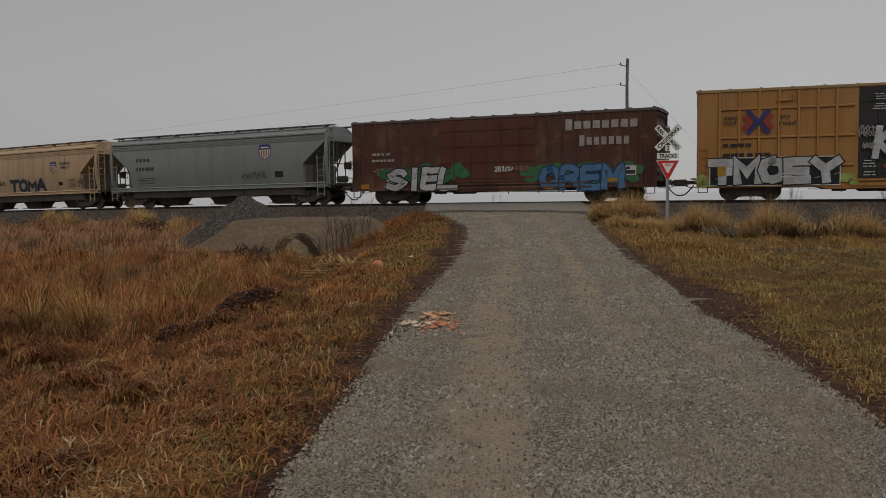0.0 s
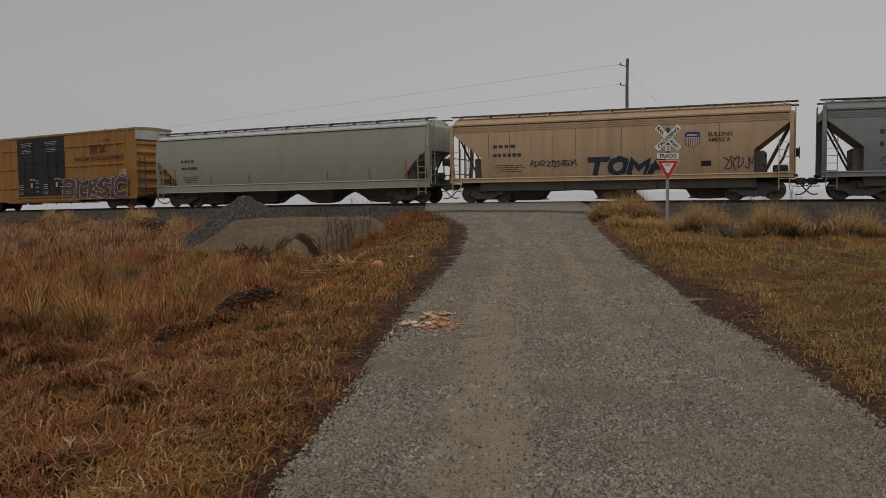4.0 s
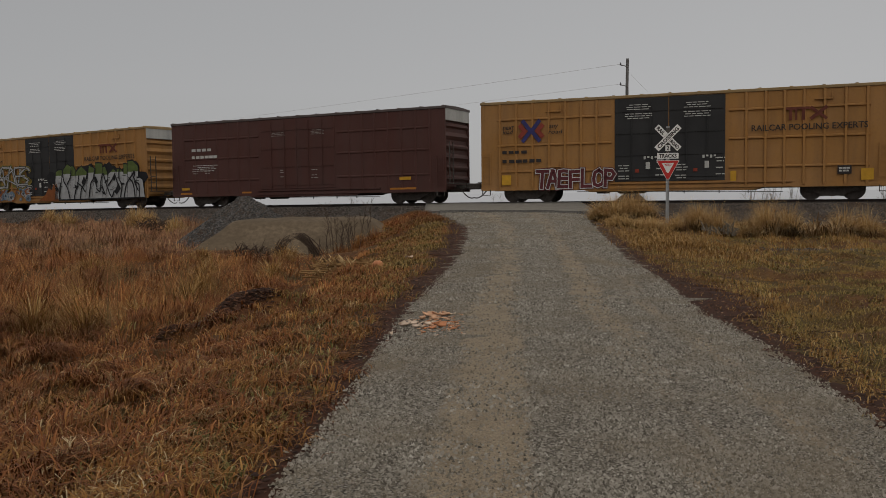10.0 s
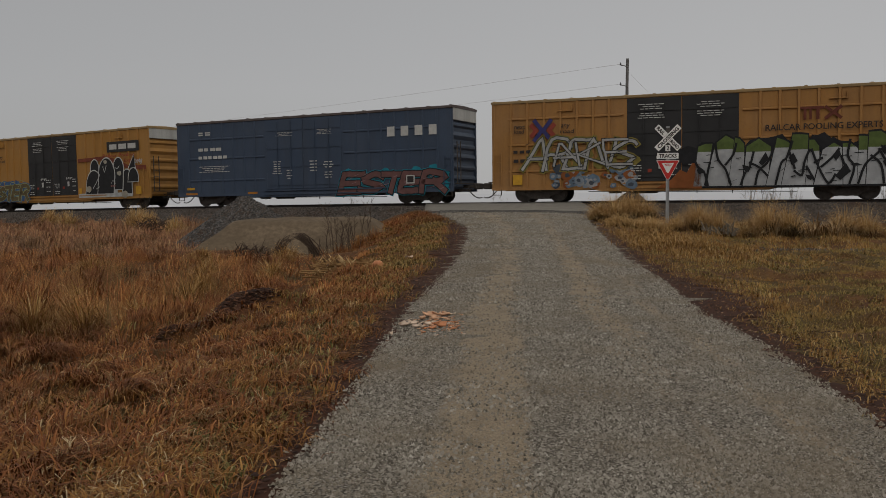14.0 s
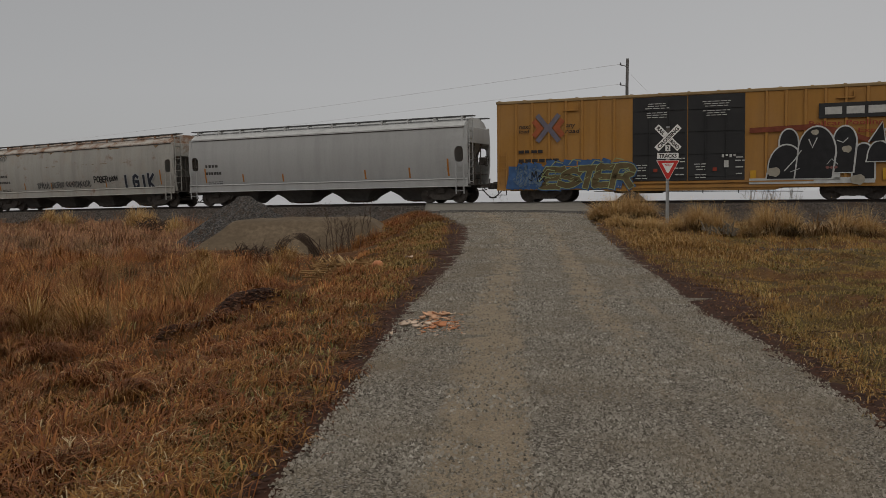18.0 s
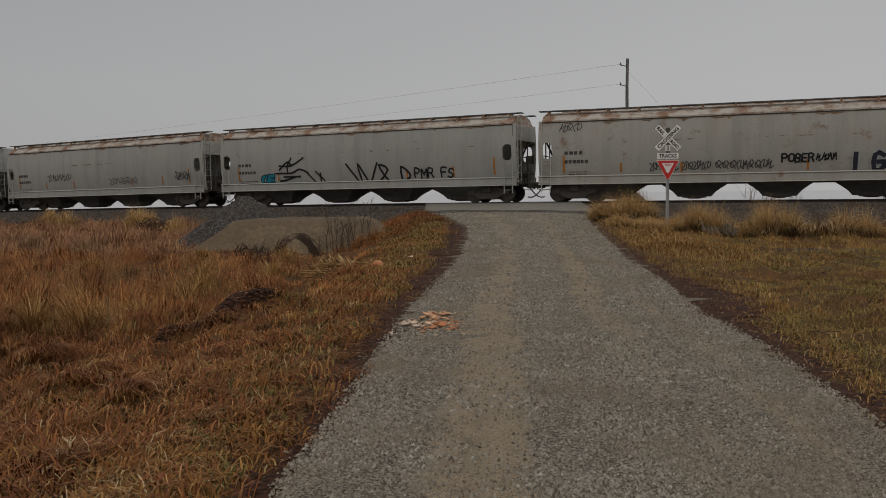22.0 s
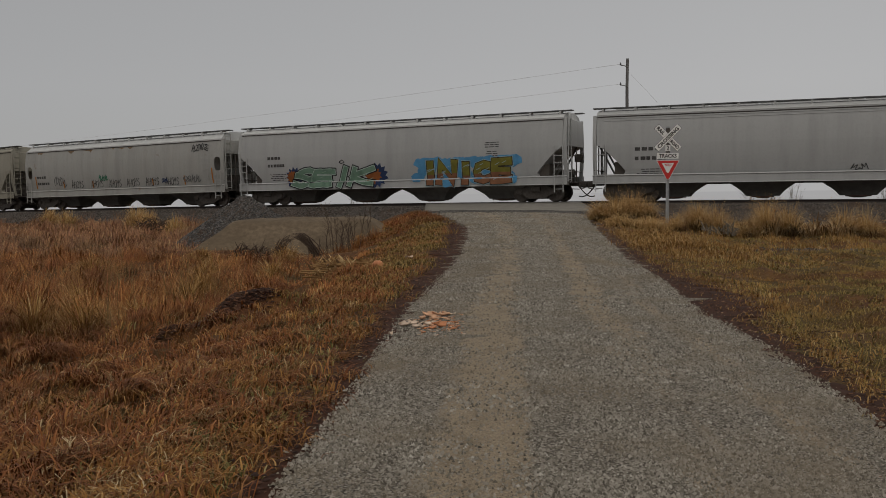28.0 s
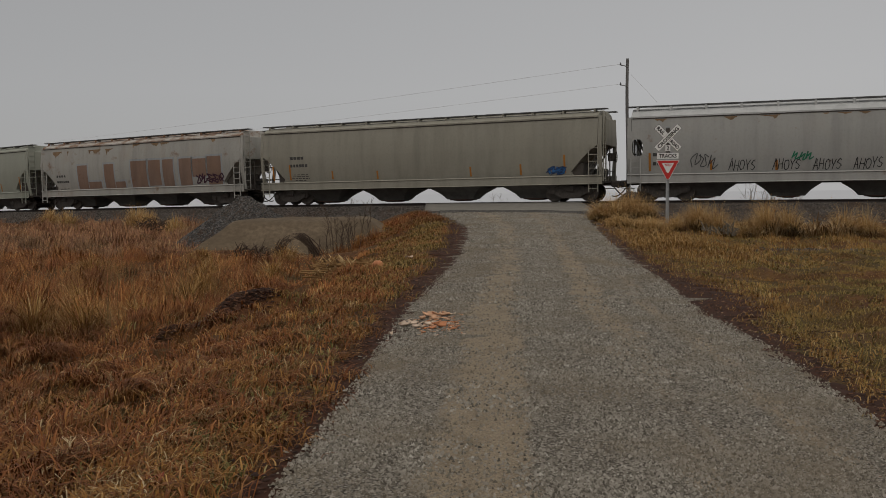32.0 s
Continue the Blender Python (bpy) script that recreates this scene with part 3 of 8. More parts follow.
def strokes(x0, x1, z0, z1, n, seed, curl=1.0):
    """Letter-like sprayed runs filling a box, one after another."""
    r = random.Random(seed)
    runs, w, h = [], (x1 - x0) / n, z1 - z0
    forms = [
        [(0.0, 0.1), (0.35, 1.0), (0.2, 0.35), (0.75, 0.8), (0.5, 0.0), (1.1, 0.3)],
        [(1.0, 0.75), (0.1, 0.95), (0.6, 0.55), (-0.05, 0.4), (0.8, 0.05), (0.95, 0.4), (0.4, 0.3)],
        [(0.2, 0.0), (0.0, 0.6), (0.6, 1.0), (0.45, 0.2), (1.0, 0.55), (0.9, 0.95)],
        [(0.0, 0.85), (0.5, 0.6), (0.15, 0.05), (0.8, 0.15), (0.65, 0.9), (1.1, 0.7)],
        [(-0.1, 0.3), (0.3, 0.1), (0.25, 0.9), (0.55, 0.4), (0.7, 1.0), (0.95, 0.0)],
        [(0.1, 0.5), (0.6, 0.95), (0.9, 0.6), (0.3, 0.2), (0.15, 0.75), (0.85, 0.1)],
    ]
    for i in range(n):
        f = r.choice(forms)
        dx, dz, k = r.uniform(-0.08, 0.08), r.uniform(-0.06, 0.08), r.uniform(0.95, 1.15)
        sh = r.uniform(-0.15, 0.3)
        key = [(x0 + (i + p * k + dx + sh * q * 0.5) * w, z0 + (q * 0.92 + dz) * h) for p, q in f]
        run = []
        for j in range(len(key) - 1):
            p0, p1, p2, p3 = key[max(j - 1, 0)], key[j], key[j + 1], key[min(j + 2, len(key) - 1)]
            for u in (0, 0.25, 0.5, 0.75):
                c = []
                for a in (0, 1):
                    m1, m2 = (p2[a] - p0[a]) * 0.4 * curl, (p3[a] - p1[a]) * 0.4 * curl
                    c.append((2 * u**3 - 3 * u**2 + 1) * p1[a] + (u**3 - 2 * u**2 + u) * m1 + (-2 * u**3 + 3 * u**2) * p2[a] + (u**3 - u**2) * m2)
                run.append(tuple(c))
        run.append(key[-1])
        runs.append(run)
    return runs


def spray(name, colour):
    return shared(("spray", name), lambda: plain("spray_paint_" + name, colour, 0.65, 0, 0.32, 3))


def blot(cx, cz, rr, r, k=11):
    return ([(cx + rr * r.uniform(0.7, 1.15) * math.cos(a * 2 * math.pi / k), cz + rr * 0.8 * r.uniform(0.7, 1.15) * math.sin(a * 2 * math.pi / k)) for a in range(k)], [tuple(range(k))])


def shard(q, w):
    """An angular brush run whose width swells and pinches."""
    pts = [Vector(p) for p in q]
    a, b = [], []
    for i, p in enumerate(pts):
        d = pts[min(i + 1, len(pts) - 1)] - pts[max(0, i - 1)]
        n = Vector((-d.y, d.x)).normalized() * w[i] / 2
        a.append((p.x + n.x, p.y + n.y))
        b.append((p.x - n.x, p.y - n.y))
    n = len(pts)
    return (a + b, [(i, i + 1, n + i + 1, n + i) for i in range(n - 1)])


def piece(car, surf, x0, x1, z0, z1, n, seed, fill, edge, width=0.3, edge_w=0.16, lift=0.05):
    """A sprayed lettering piece: outline, fill, dark cuts."""
    r = random.Random(seed + 7)
    h = z1 - z0
    runs = strokes(x0, x1, z0, z1, n, seed, 0.25) + strokes(x0 + 0.04 * (x1 - x0), x1, z0 + 0.05 * h, z1 - 0.05 * h, n, seed + 50, 0.1)
    for k, q in enumerate(runs):
        second = k >= n
        base = width * (0.62 if second else 1.0)
        ws, w = [], base
        for i in range(len(q)):
            if i % 4 == 0:
                w = base * r.uniform(0.65, 1.35)
            ws.append(w)
        up = lift + 0.004 + 0.004 * k
        flat("graffiti_outline", [shard(q, [v + edge_w for v in ws])], spray(*edge), car, surf, up, "sprayed %s outline" % edge[0])
        flat("graffiti_stroke", [shard(q, ws)], spray(*fill), car, surf, up + 0.002, "sprayed %s stroke" % fill[0])
        # dark cuts across the fill
        cuts = []
        for _ in range(5):
            i = r.randrange(2, len(q) - 2)
            x, z = q[i]
            g = r.uniform(0.6, 1.5)
            cuts.append(ribbon([(x - 0.10 * g, z - 0.12 * g), (x + 0.02, z), (x + 0.12 * g, z + 0.05 * g)], r.uniform(0.02, 0.05)))
        flat("graffiti_cut", cuts, spray(*edge), car, surf, up + 0.003, "sprayed %s accent lines" % edge[0])


def tag(car, surf, x0, x1, z0, z1, n, seed, colour, w=0.05, lift=0.02):
    """A quick thin scrawl."""
    runs = strokes(x0, x1, z0, z1, n, seed)
    flat("graffiti_tag", [ribbon(q, w) for q in runs], spray(*colour), car, surf, lift, "scrawled %s tag" % colour[0])


# pen runs of sprayed letters on a grid of eight: x then z, a bar lifts the pen
PEN = dict(A="00 38 48 80|13 73", B="00 08 58 76 54 04|54 72 50 00", C="77 48 17 04 11 40 71", D="00 08 48 76 72 40 00", E="78 38 08 05 04 03 00 30 70|04 64", F="78 08 00|04 64", G="77 48 17 04 11 40 72 74 44",
           H="00 08|70 78|04 74", I="40 48", J="28 78 72 40 12", K="00 08|78 04 80", L="08 00 70", M="00 08 43 88 80", N="00 08 70 78", O="48 17 04 11 40 71 84 77 48", P="00 08 58 76 54 04",
           R="00 08 58 76 54 04|44 80", S="77 48 16 15 73 72 40 01", T="08 88|48 40", U="08 02 20 60 82 88", W="08 20 45 60 88", Y="08 44 88|44 40")


def pen_runs(code, x0, x1, z0, z1, lean=0.0, round_=False):
    """Points of the pen runs, fitted into a box, rounded where asked."""
    out = []
    for run in code.split("|"):
        key = [(int(c[0]) / 8, int(c[1]) / 8) for c in run.split()]
        if round_ and len(key) > 2:
            fine = []
            for j in range(len(key) - 1):
                p0, p1, p2, p3 = key[max(j - 1, 0)], key[j], key[j + 1], key[min(j + 2, len(key) - 1)]
                for u in (0, 0.33, 0.67):
                    fine.append(tuple(0.5 * (2 * p1[a] + (p2[a] - p0[a]) * u + (2 * p0[a] - 5 * p1[a] + 4 * p2[a] - p3[a]) * u * u + (3 * p1[a] - p0[a] - 3 * p2[a] + p3[a]) * u ** 3) for a in (0, 1)))
            key = fine + [key[-1]]
        out.append([(x0 + (x1 - x0) * u + lean * (z1 - z0) * (v - 0.5), z0 + (z1 - z0) * v) for u, v in key])
    return out


def mitred(pts, w, cap):
    """A strip of even width with mitred corners and ends pushed out by cap."""
    q = [Vector(p) for p in pts]
    q[0] = q[0] + (q[0] - q[1]).normalized() * cap
    q[-1] = q[-1] + (q[-1] - q[-2]).normalized() * cap
    a, b = [], []
    for i, p in enumerate(q):
        d0 = (q[i] - q[max(i - 1, 0)]) if i else (q[1] - q[0])
        d1 = (q[min(i + 1, len(q) - 1)] - q[i]) if i < len(q) - 1 else d0
        d0, d1 = d0.normalized(), d1.normalized()
        n0, n1 = Vector((-d0.y, d0.x)), Vector((-d1.y, d1.x))
        n = n0 + n1
        n = n.normalized() if n.length > 0.2 else n0
        n = n * (w / 2) / max(0.62, n.dot(n0))
        a.append((p.x + n.x, p.y + n.y))
        b.append((p.x - n.x, p.y - n.y))
    k = len(q)
    return (a + b, [(i, i + 1, k + i + 1, k + i) for i in range(k - 1)])


def throwup(car, surf, word, x0, x1, z0, z1, fill, edge, weight=0.36, ew=0.06, rim=None, rw=0.07, lean=0.12, seed=0, lift=0.02, crown=None, round_=False, over=0.10, accents=None):
    """Heavy sprayed letters that overlap one another: rim, outline, fill, a second tone above a line."""
    r = random.Random(seed)
    n, h = len(word), z1 - z0
    w = (x1 - x0) / n
    st = weight * min(w, 0.75 * h)
    for i, ch in enumerate(word):
        a0, a1 = x0 + i * w - over * w / 2 + st / 2, x0 + (i + 1) * w + over * w / 2 - st / 2
        b0, b1 = z0 + st / 2 + r.uniform(0, 0.06) * h, z1 - st / 2 - r.uniform(0, 0.12) * h
        up = lift + 0.0045 * i
        for j, run in enumerate(pen_runs(PEN[ch], a0, a1, b0, b1, lean + r.uniform(-0.05, 0.05), round_)):
            run = [(x + r.uniform(-0.03, 0.03) * w, z + r.uniform(-0.02, 0.02) * h) for x, z in run]
            e = 0.0005 * j
            if rim:
                flat("graffiti_rim", [mitred(run, st + 2 * ew + 2 * rw, st / 2 + ew + rw)], spray(*rim), car, surf, lift - 0.004 + 0.0002 * i + e * 0.3, "sprayed %s rim" % rim[0])
            flat("graffiti_outline", [mitred(run, st + 2 * ew, st / 2 + ew)], spray(*edge), car, surf, up + e, "sprayed %s outline" % edge[0])
            flat("graffiti_letter", [mitred(run, st, st / 2)], spray(*fill), car, surf, up + 0.002 + e, "sprayed %s letter" % fill[0])
            if crown:
                flat("graffiti_crown", [mitred(run, st, st / 2)], spray(*crown[1]), car, surf, up + 0.0028 + e, "sprayed %s top of a letter" % crown[1][0], crown[0] + 0.08 * math.sin(i * 2.1))
        if accents:
            marks_ = []
            for _ in range(4):
                x, z = r.uniform(a0, a1), r.uniform(b0, b1)
                marks_.append(ribbon([(x - 0.10 * w, z - 0.01), (x, z + 0.02), (x + 0.12 * w, z + 0.06 * h)], 0.025))
            flat("graffiti_cut", marks_, spray(*accents), car, surf, up + 0.0038, "sprayed %s accent lines" % accents[0])


def scrawl(car, surf, word, x0, x1, z0, z1, colour, w=0.05, lean=0.15, seed=0, lift=0.02):
    """A thin hand-written word, letter by letter."""
    r = random.Random(seed)
    n = len(word)
    k = (x1 - x0) / n
    for i, ch in enumerate(word):
        if ch == " ":
            continue
        dz = r.uniform(-0.08, 0.08) * (z1 - z0)
        runs = pen_runs(PEN[ch], x0 + (i + 0.08) * k, x0 + (i + 0.86) * k, z0 + dz, z1 + dz, lean, True)
        for j, run in enumerate(runs):
            flat("graffiti_letter", [mitred([(x + r.uniform(-0.015, 0.015), z + r.uniform(-0.015, 0.015)) for x, z in run], w, w / 2)], spray(*colour), car, surf, lift + 0.0006 * j, "scrawled %s letter" % colour[0])


def flourish(car, surf, code, x0, x1, z0, z1, colour, w, lift=0.02):
    """Sweeping sprayed runs of a big quick tag."""
    for j, run in enumerate(pen_runs(code, x0, x1, z0, z1, 0.0, True)):
        flat("graffiti_tag", [mitred(run, w, w / 2)], spray(*colour), car, surf, lift + 0.0008 * j, "swept %s tag" % colour[0])


def slabs(car, surf, letters_, base, fill, edge, crown, lift, grow=0.07):
    """Tall sprayed slabs with peaked tops side by side: outline, fill, a second tone above a line."""
    for i, (b0, b1, t0, t1, za, zm, zb) in enumerate(letters_):
        pts = [(b0, base), (b1, base), (t1, zb), ((t0 + t1) / 2, zm), (t0, za)]
        c = sum((Vector(p) for p in pts), Vector((0, 0))) / 5
        big = [tuple(Vector(p) + (Vector(p) - c).normalized() * grow * 1.3) for p in pts]
        face = [(0, 1, 2, 3, 4)]
        up = lift + 0.005 * i
        flat("graffiti_outline", [(big, face)], spray(*edge), car, surf, up, "sprayed %s outline" % edge[0])
        flat("graffiti_letter", [(pts, face)], spray(*fill), car, surf, up + 0.002, "sprayed %s letter" % fill[0])
        flat("graffiti_crown", [(pts, face)], spray(*crown[1]), car, surf, up + 0.0035, "sprayed %s top of a letter" % crown[1][0], crown[0] + 0.1 * math.sin(i * 1.9))


BLACKSPRAY, WHITESPRAY, MAROON, PINK = ("black", (0.02, 0.02, 0.022)), ("white", (0.55, 0.56, 0.55)), ("maroon", (0.12, 0.03, 0.035)), ("dusty pink", (0.25, 0.11, 0.10))
BLUE, TEAL, GREEN, LIME = ("blue", (0.05, 0.18, 0.45)), ("teal", (0.02, 0.24, 0.32)), ("green", (0.06, 0.16, 0.07)), ("lime", (0.28, 0.36, 0.10))
GREYGREEN, SILVER = ("grey-green", (0.16, 0.26, 0.19)), ("silver", (0.42, 0.43, 0.44))


CREAM, INK = ("cream", (0.40, 0.37, 0.30)), ("near-black", (0.026, 0.026, 0.028))


def arch(x0, x1, z0, z1, lean=0.0, n=14):
    """A round-topped block, leaning as it rises."""
    m, w, spring = (x0 + x1) / 2, (x1 - x0) / 2, max(z0, z1 - 0.75 * (x1 - x0))
    top = [(m + w * math.cos(math.pi * k / n) + lean * (z1 - z0), spring + (z1 - spring) * math.sin(math.pi * k / n)) for k in range(n + 1)]
    return ([(x1, z0)] + top + [(x0, z0)], [tuple(range(n + 3))])


def balloon(car, surf, x0, x1, z0, z1, lean, lift, rim=0.07, fill=INK, edge=WHITESPRAY):
    flat("graffiti_outline", [arch(x0 - rim, x1 + rim, z0 - rim * 0.6, z1 + rim, lean)], spray(*edge), car, surf, lift, "sprayed %s outline" % edge[0])
    flat("graffiti_letter", [arch(x0, x1, z0, z1, lean)], spray(*fill), car, surf, lift + 0.003, "sprayed %s balloon letter" % fill[0])


def under_gear(car, half, zb):
    """Centre sill, brake rigging and air reservoir below the floor."""
    bm = bmesh.new()
    box(bm, -half + 0.3, half - 0.3, -0.25, 0.25, zb - 0.02, zb + 0.4)
    part("centre_sill", bm, M_BLACK, car)
    bm = bmesh.new()
    tube(bm, [(-4.6, -0.9, zb - 0.10), (-1.0, -0.9, zb - 0.14), (2.4, -0.9, zb - 0.16), (5.0, -0.9, zb - 0.2)], 0.018, 5)
    for x in (-3.2, 0.6, 2.2, 3.5):
        box(bm, x - 0.02, x + 0.02, -0.92, -0.88, zb - 0.24, zb + 0.03)
    part("brake_rod", bm, M_BLACK, car)
    bm = bmesh.new()
    tube(bm, [(-2.6, -0.75, zb - 0.05), (-2.5, -0.75, zb - 0.05), (-1.3, -0.75, zb - 0.05), (-1.2, -0.75, zb - 0.05)], [0.1, 0.17, 0.17, 0.1], 12)
    box(bm, -3.6, -3.0, -0.95, -0.6, zb - 0.2, zb + 0.05, 0.03)
    part("brake_reservoir", bm, M_BLACK, car)


def boxcar(label, length, mat, door_mat, roof_mat, height=5.12, zb=0.58, posts=(), ribs=(), rib_depth=0.08, door=(-2.62, 2.52), end_white=True, door_panels=2, end_mat=None, peaked=False):
    car = thing("boxcar", label, "railcar", TRAIN)
    length += 0.2
    h, w = length / 2, 1.50
    surf = lambda z: w + rib_depth
    bm = bmesh.new()
    box(bm, -h + 0.12, h - 0.12, -w, w, zb + 0.12, height - 0.12, 0.015)
    part("body", bm, mat, car)
    for sx in (-1, 1):
        for sy in (-1, 1):
            bm = bmesh.new()
            box(bm, *sorted((sx * h, sx * (h - 0.14))), *sorted((sy * (w - 0.10), sy * (w + 0.012))), zb + 0.02, height - 0.1, 0.015)
            part("corner_post", bm, mat, car)
    # side sills, deeper under the doorway
    for s in (-1, 1):
        bm = bmesh.new()
        out = [(-h, zb + 0.16), (-h, zb), (door[0] - 1.6, zb), (door[0] - 1.2, zb - 0.10), (door[1] + 1.2, zb - 0.10), (door[1] + 1.6, zb), (h, zb), (h, zb + 0.16)]
        loft(bm, [[(x, s * (w - 0.04), z) for x, z in out], [(x, s * (w + 0.045), z) for x, z in out]])
        part("side_sill", bm, mat, car)
        bm = bmesh.new()
        box(bm, -h - 0.02, h + 0.02, s * w - 0.05, s * w + 0.06, height - 0.2, height - 0.06, 0.02)
        part("top_chord", bm, roof_mat, car)
    # posts and ribs stand proud of the sheet
    def post():
        b = bmesh.new()
        loft(b, [[(-0.07, 0, z), (-0.045, -rib_depth, z), (0.045, -rib_depth, z), (0.07, 0, z)] for z in (zb + 0.1, height - 0.2)])
        return finish(b, "post", mat)
    pm = post() if posts else None
    for x in posts:
        for s in (-1, 1):
            p = part("post", pm, None, car)
            p.location = (x * -s, s * w, 0)
            p.rotation_euler = (0, 0, 0 if s < 0 else math.pi)
    for z in ribs:
        for x0, x1 in ((-h + 0.9, door[0] - 0.15), (door[1] + 0.15, h - 0.9)):
            for s in (-1, 1):
                b = bmesh.new()
                a0, a1 = (x0, x1) if s < 0 else (-x1, -x0)
                loft(b, [[(x, s * w, z - 0.07), (x, s * (w + rib_depth * 0.9), z - 0.03), (x, s * (w + rib_depth * 0.9), z + 0.03), (x, s * w, z + 0.06)] for x in (a0, a1)])
                part("rib", b, mat, car)
    # plug doors with locking rods
    dw = (door[1] - door[0]) / door_panels
    for s in (-1, 1):
        for k in range(door_panels):
            x0 = (door[0] if s < 0 else -door[1]) + k * dw
            bm = bmesh.new()
            y = s * (w + 0.03)
            box(bm, x0 + 0.02, x0 + dw - 0.02, min(y, y - s * 0.06), max(y, y - s * 0.06) + 0.0, zb + 0.35, height - 0.22, 0.015)
            d = part("door", bm, door_mat, car, "sliding side door")
            for j in range(4):
                b = bmesh.new()
                zz = zb + 0.55 + j * (height - zb - 1.0) / 3.4
                box(b, x0 + 0.1, x0 + dw - 0.1, *sorted((y, y + s * 0.03)), zz, zz + 0.07)
                part("door_rib", b, door_mat, d)
            for u in (0.32, 0.68):
                b = bmesh.new()
                xr = x0 + dw * u
                box(b, xr - 0.02, xr + 0.02, s * (w + 0.09) - 0.015, s * (w + 0.09) + 0.015, zb + 0.4, height - 0.35)
                part("locking_rod", b, door_mat, d)
        bm = bmesh.new()
        lo, hi = (door[0] - 0.2, door[1] + 2.9) if s < 0 else (-door[1] - 2.9, -door[0] + 0.2)
        for z in (zb + 0.02, zb + 0.24):
            box(bm, lo, hi, min(s * w, s * (w + 0.10)), max(s * w, s * (w + 0.10)), z, z + 0.06)
        part("door_track", bm, mat, car)
    # corrugated ends
    for s in (-1, 1):
        bm = bmesh.new()
        zz = np.linspace(zb + 0.25, height - 0.15, 41)
        pts = [(s * (h - 0.115 + 0.10 * max(0.0, math.sin((z - zb) * 2 * math.pi / 0.56)) ** 0.7), z) for z in zz]
        loft(bm, [[(s * (h - 0.14), y, pts[0][1])] + [(x, y, z) for x, z in pts] + [(s * (h - 0.14), y, pts[-1][1])] for y in (-w + 0.09, w - 0.09)])
        part("end_wall", bm, end_mat or mat, car, "corrugated end wall")
        if end_white:
            bm = bmesh.new()
            box(bm, *sorted((s * (h - 0.1), s * (h + 0.02))), -w + 0.03, w - 0.03, height - 0.80, height - 0.14, 0.01)
            part("end_panel", bm, M_ENDWHITE, car, "galvanised upper end panel")
        lad = shared("end_ladder", lambda: ladder("ladder", 0.42, 1.0, 3.2, 6, M_BLACK))
        p = part("ladder", lad, None, car)
        p.matrix_local = Matrix.Translation((s * (h + 0.14), -1.1 * s, 0)) @ Matrix.Rotation(math.pi / 2, 4, "Z")
        p = part("ladder", shared(("side_ladder", mat.name), lambda: ladder("ladder", 0.42, 0.85, 2.5, 5, mat)), None, car)
        p.matrix_local = Matrix.Translation((s * (h - 0.3), -(w + 0.08), 0))
        bm = bmesh.new()
        for x in (s * (h - 0.08), s * (h - 0.5)):
            box(bm, x - 0.02, x + 0.02, -(w + 0.06), -(w + 0.02), 0.34, zb + 0.05)
        box(bm, min(s * (h - 0.08), s * (h - 0.5)), max(s * (h - 0.08), s * (h - 0.5)), -(w + 0.07), -(w + 0.01), 0.34, 0.37)
        part("step_iron", bm, M_BLACK, car)
        bm = bmesh.new()
        box(bm, min(s * h, s * (h + 0.28)), max(s * h, s * (h + 0.28)), -1.3, 1.3, 0.98, 1.03)
        part("end_platform", bm, M_BLACK, car)
    # roof with pressed ridges
    bm = bmesh.new()
    loft(bm, [[(x, -w - 0.02, height - 0.07), (x, -w * 0.5, height - 0.03), (x, 0, height - 0.015), (x, w * 0.5, height - 0.03), (x, w + 0.02, height - 0.07), (x, w, height - 0.18), (x, -w, height - 0.18)] for x in (-h - 0.05, h + 0.05)])
    k = 14
    for i in range(k + 1):
        x = -h + 0.12 + (length - 0.24) * i / k
        up = 0.05 if peaked else 0.035
        loft(bm, [[(x + o, -w - 0.01, height - 0.06 + u), (x + o, 0, height - 0.015 + u), (x + o, w + 0.01, height - 0.06 + u), (x + o, w, height - 0.16), (x + o, -w, height - 0.16)] for o, u in ((-0.09, 0), (-0.05, up), (0.05, up), (0.09, 0))])
    part("roof", bm, roof_mat, car, "ridged galvanised roof")
    under_gear(car, h, zb)
    add_trucks(car, h - 2.35)
    add_ends(car, h)
    return car, surf


M_MARK = plain("worn_dark_stencil", (0.075, 0.072, 0.07), 0.75, 0, 0.3, 5)
M_FADEDWHITE = plain("faded_white_lettering", (0.33, 0.30, 0.28), 0.7, 0, 0.3, 5)
M_ENDWHITE = paint("galvanised_end", (0.42, 0.42, 0.40), 0.6, 0.5)
M_TBOX = paint("railbox_yellow", (0.338, 0.168, 0.049), 0.6, 0.5, 0.0, 0.25)
M_TBOX2 = paint("fresh_railbox_yellow", (0.36, 0.180, 0.042), 0.6, 0.35, 0.0, 0.25)
M_TDOOR = paint("black_door_paint", (0.028, 0.028, 0.029), 0.6, 0.3, 0.0, 0.15)
M_TROOF = paint("tan_roof_rim", (0.30, 0.205, 0.095), 0.65, 0.5)
M_OXIDE = paint("oxide_red", (0.080, 0.032, 0.026), 0.6, 0.4, 0.0, 0.12)
M_OXROOF = paint("dull_roof", (0.10, 0.08, 0.075), 0.7, 0.5)
M_SPBROWN = paint("faded_boxcar_brown", (0.076, 0.028, 0.020), 0.7, 0.55, 0.4, 0.2)
M_SPDOOR = paint("faded_red_door", (0.094, 0.030, 0.020), 0.7, 0.4, 0.1, 0.15)
M_BLUE = paint("dark_blue", (0.047, 0.068, 0.108), 0.55, 0.5, 0.0, 0.15)
M_DECAL = plain("faded_red_decal", (0.28, 0.05, 0.03), 0.7, 0, 0.2, 6)
M_MAROON = plain("faded_maroon_lettering", (0.135, 0.040, 0.026), 0.7, 0, 0.3, 4)
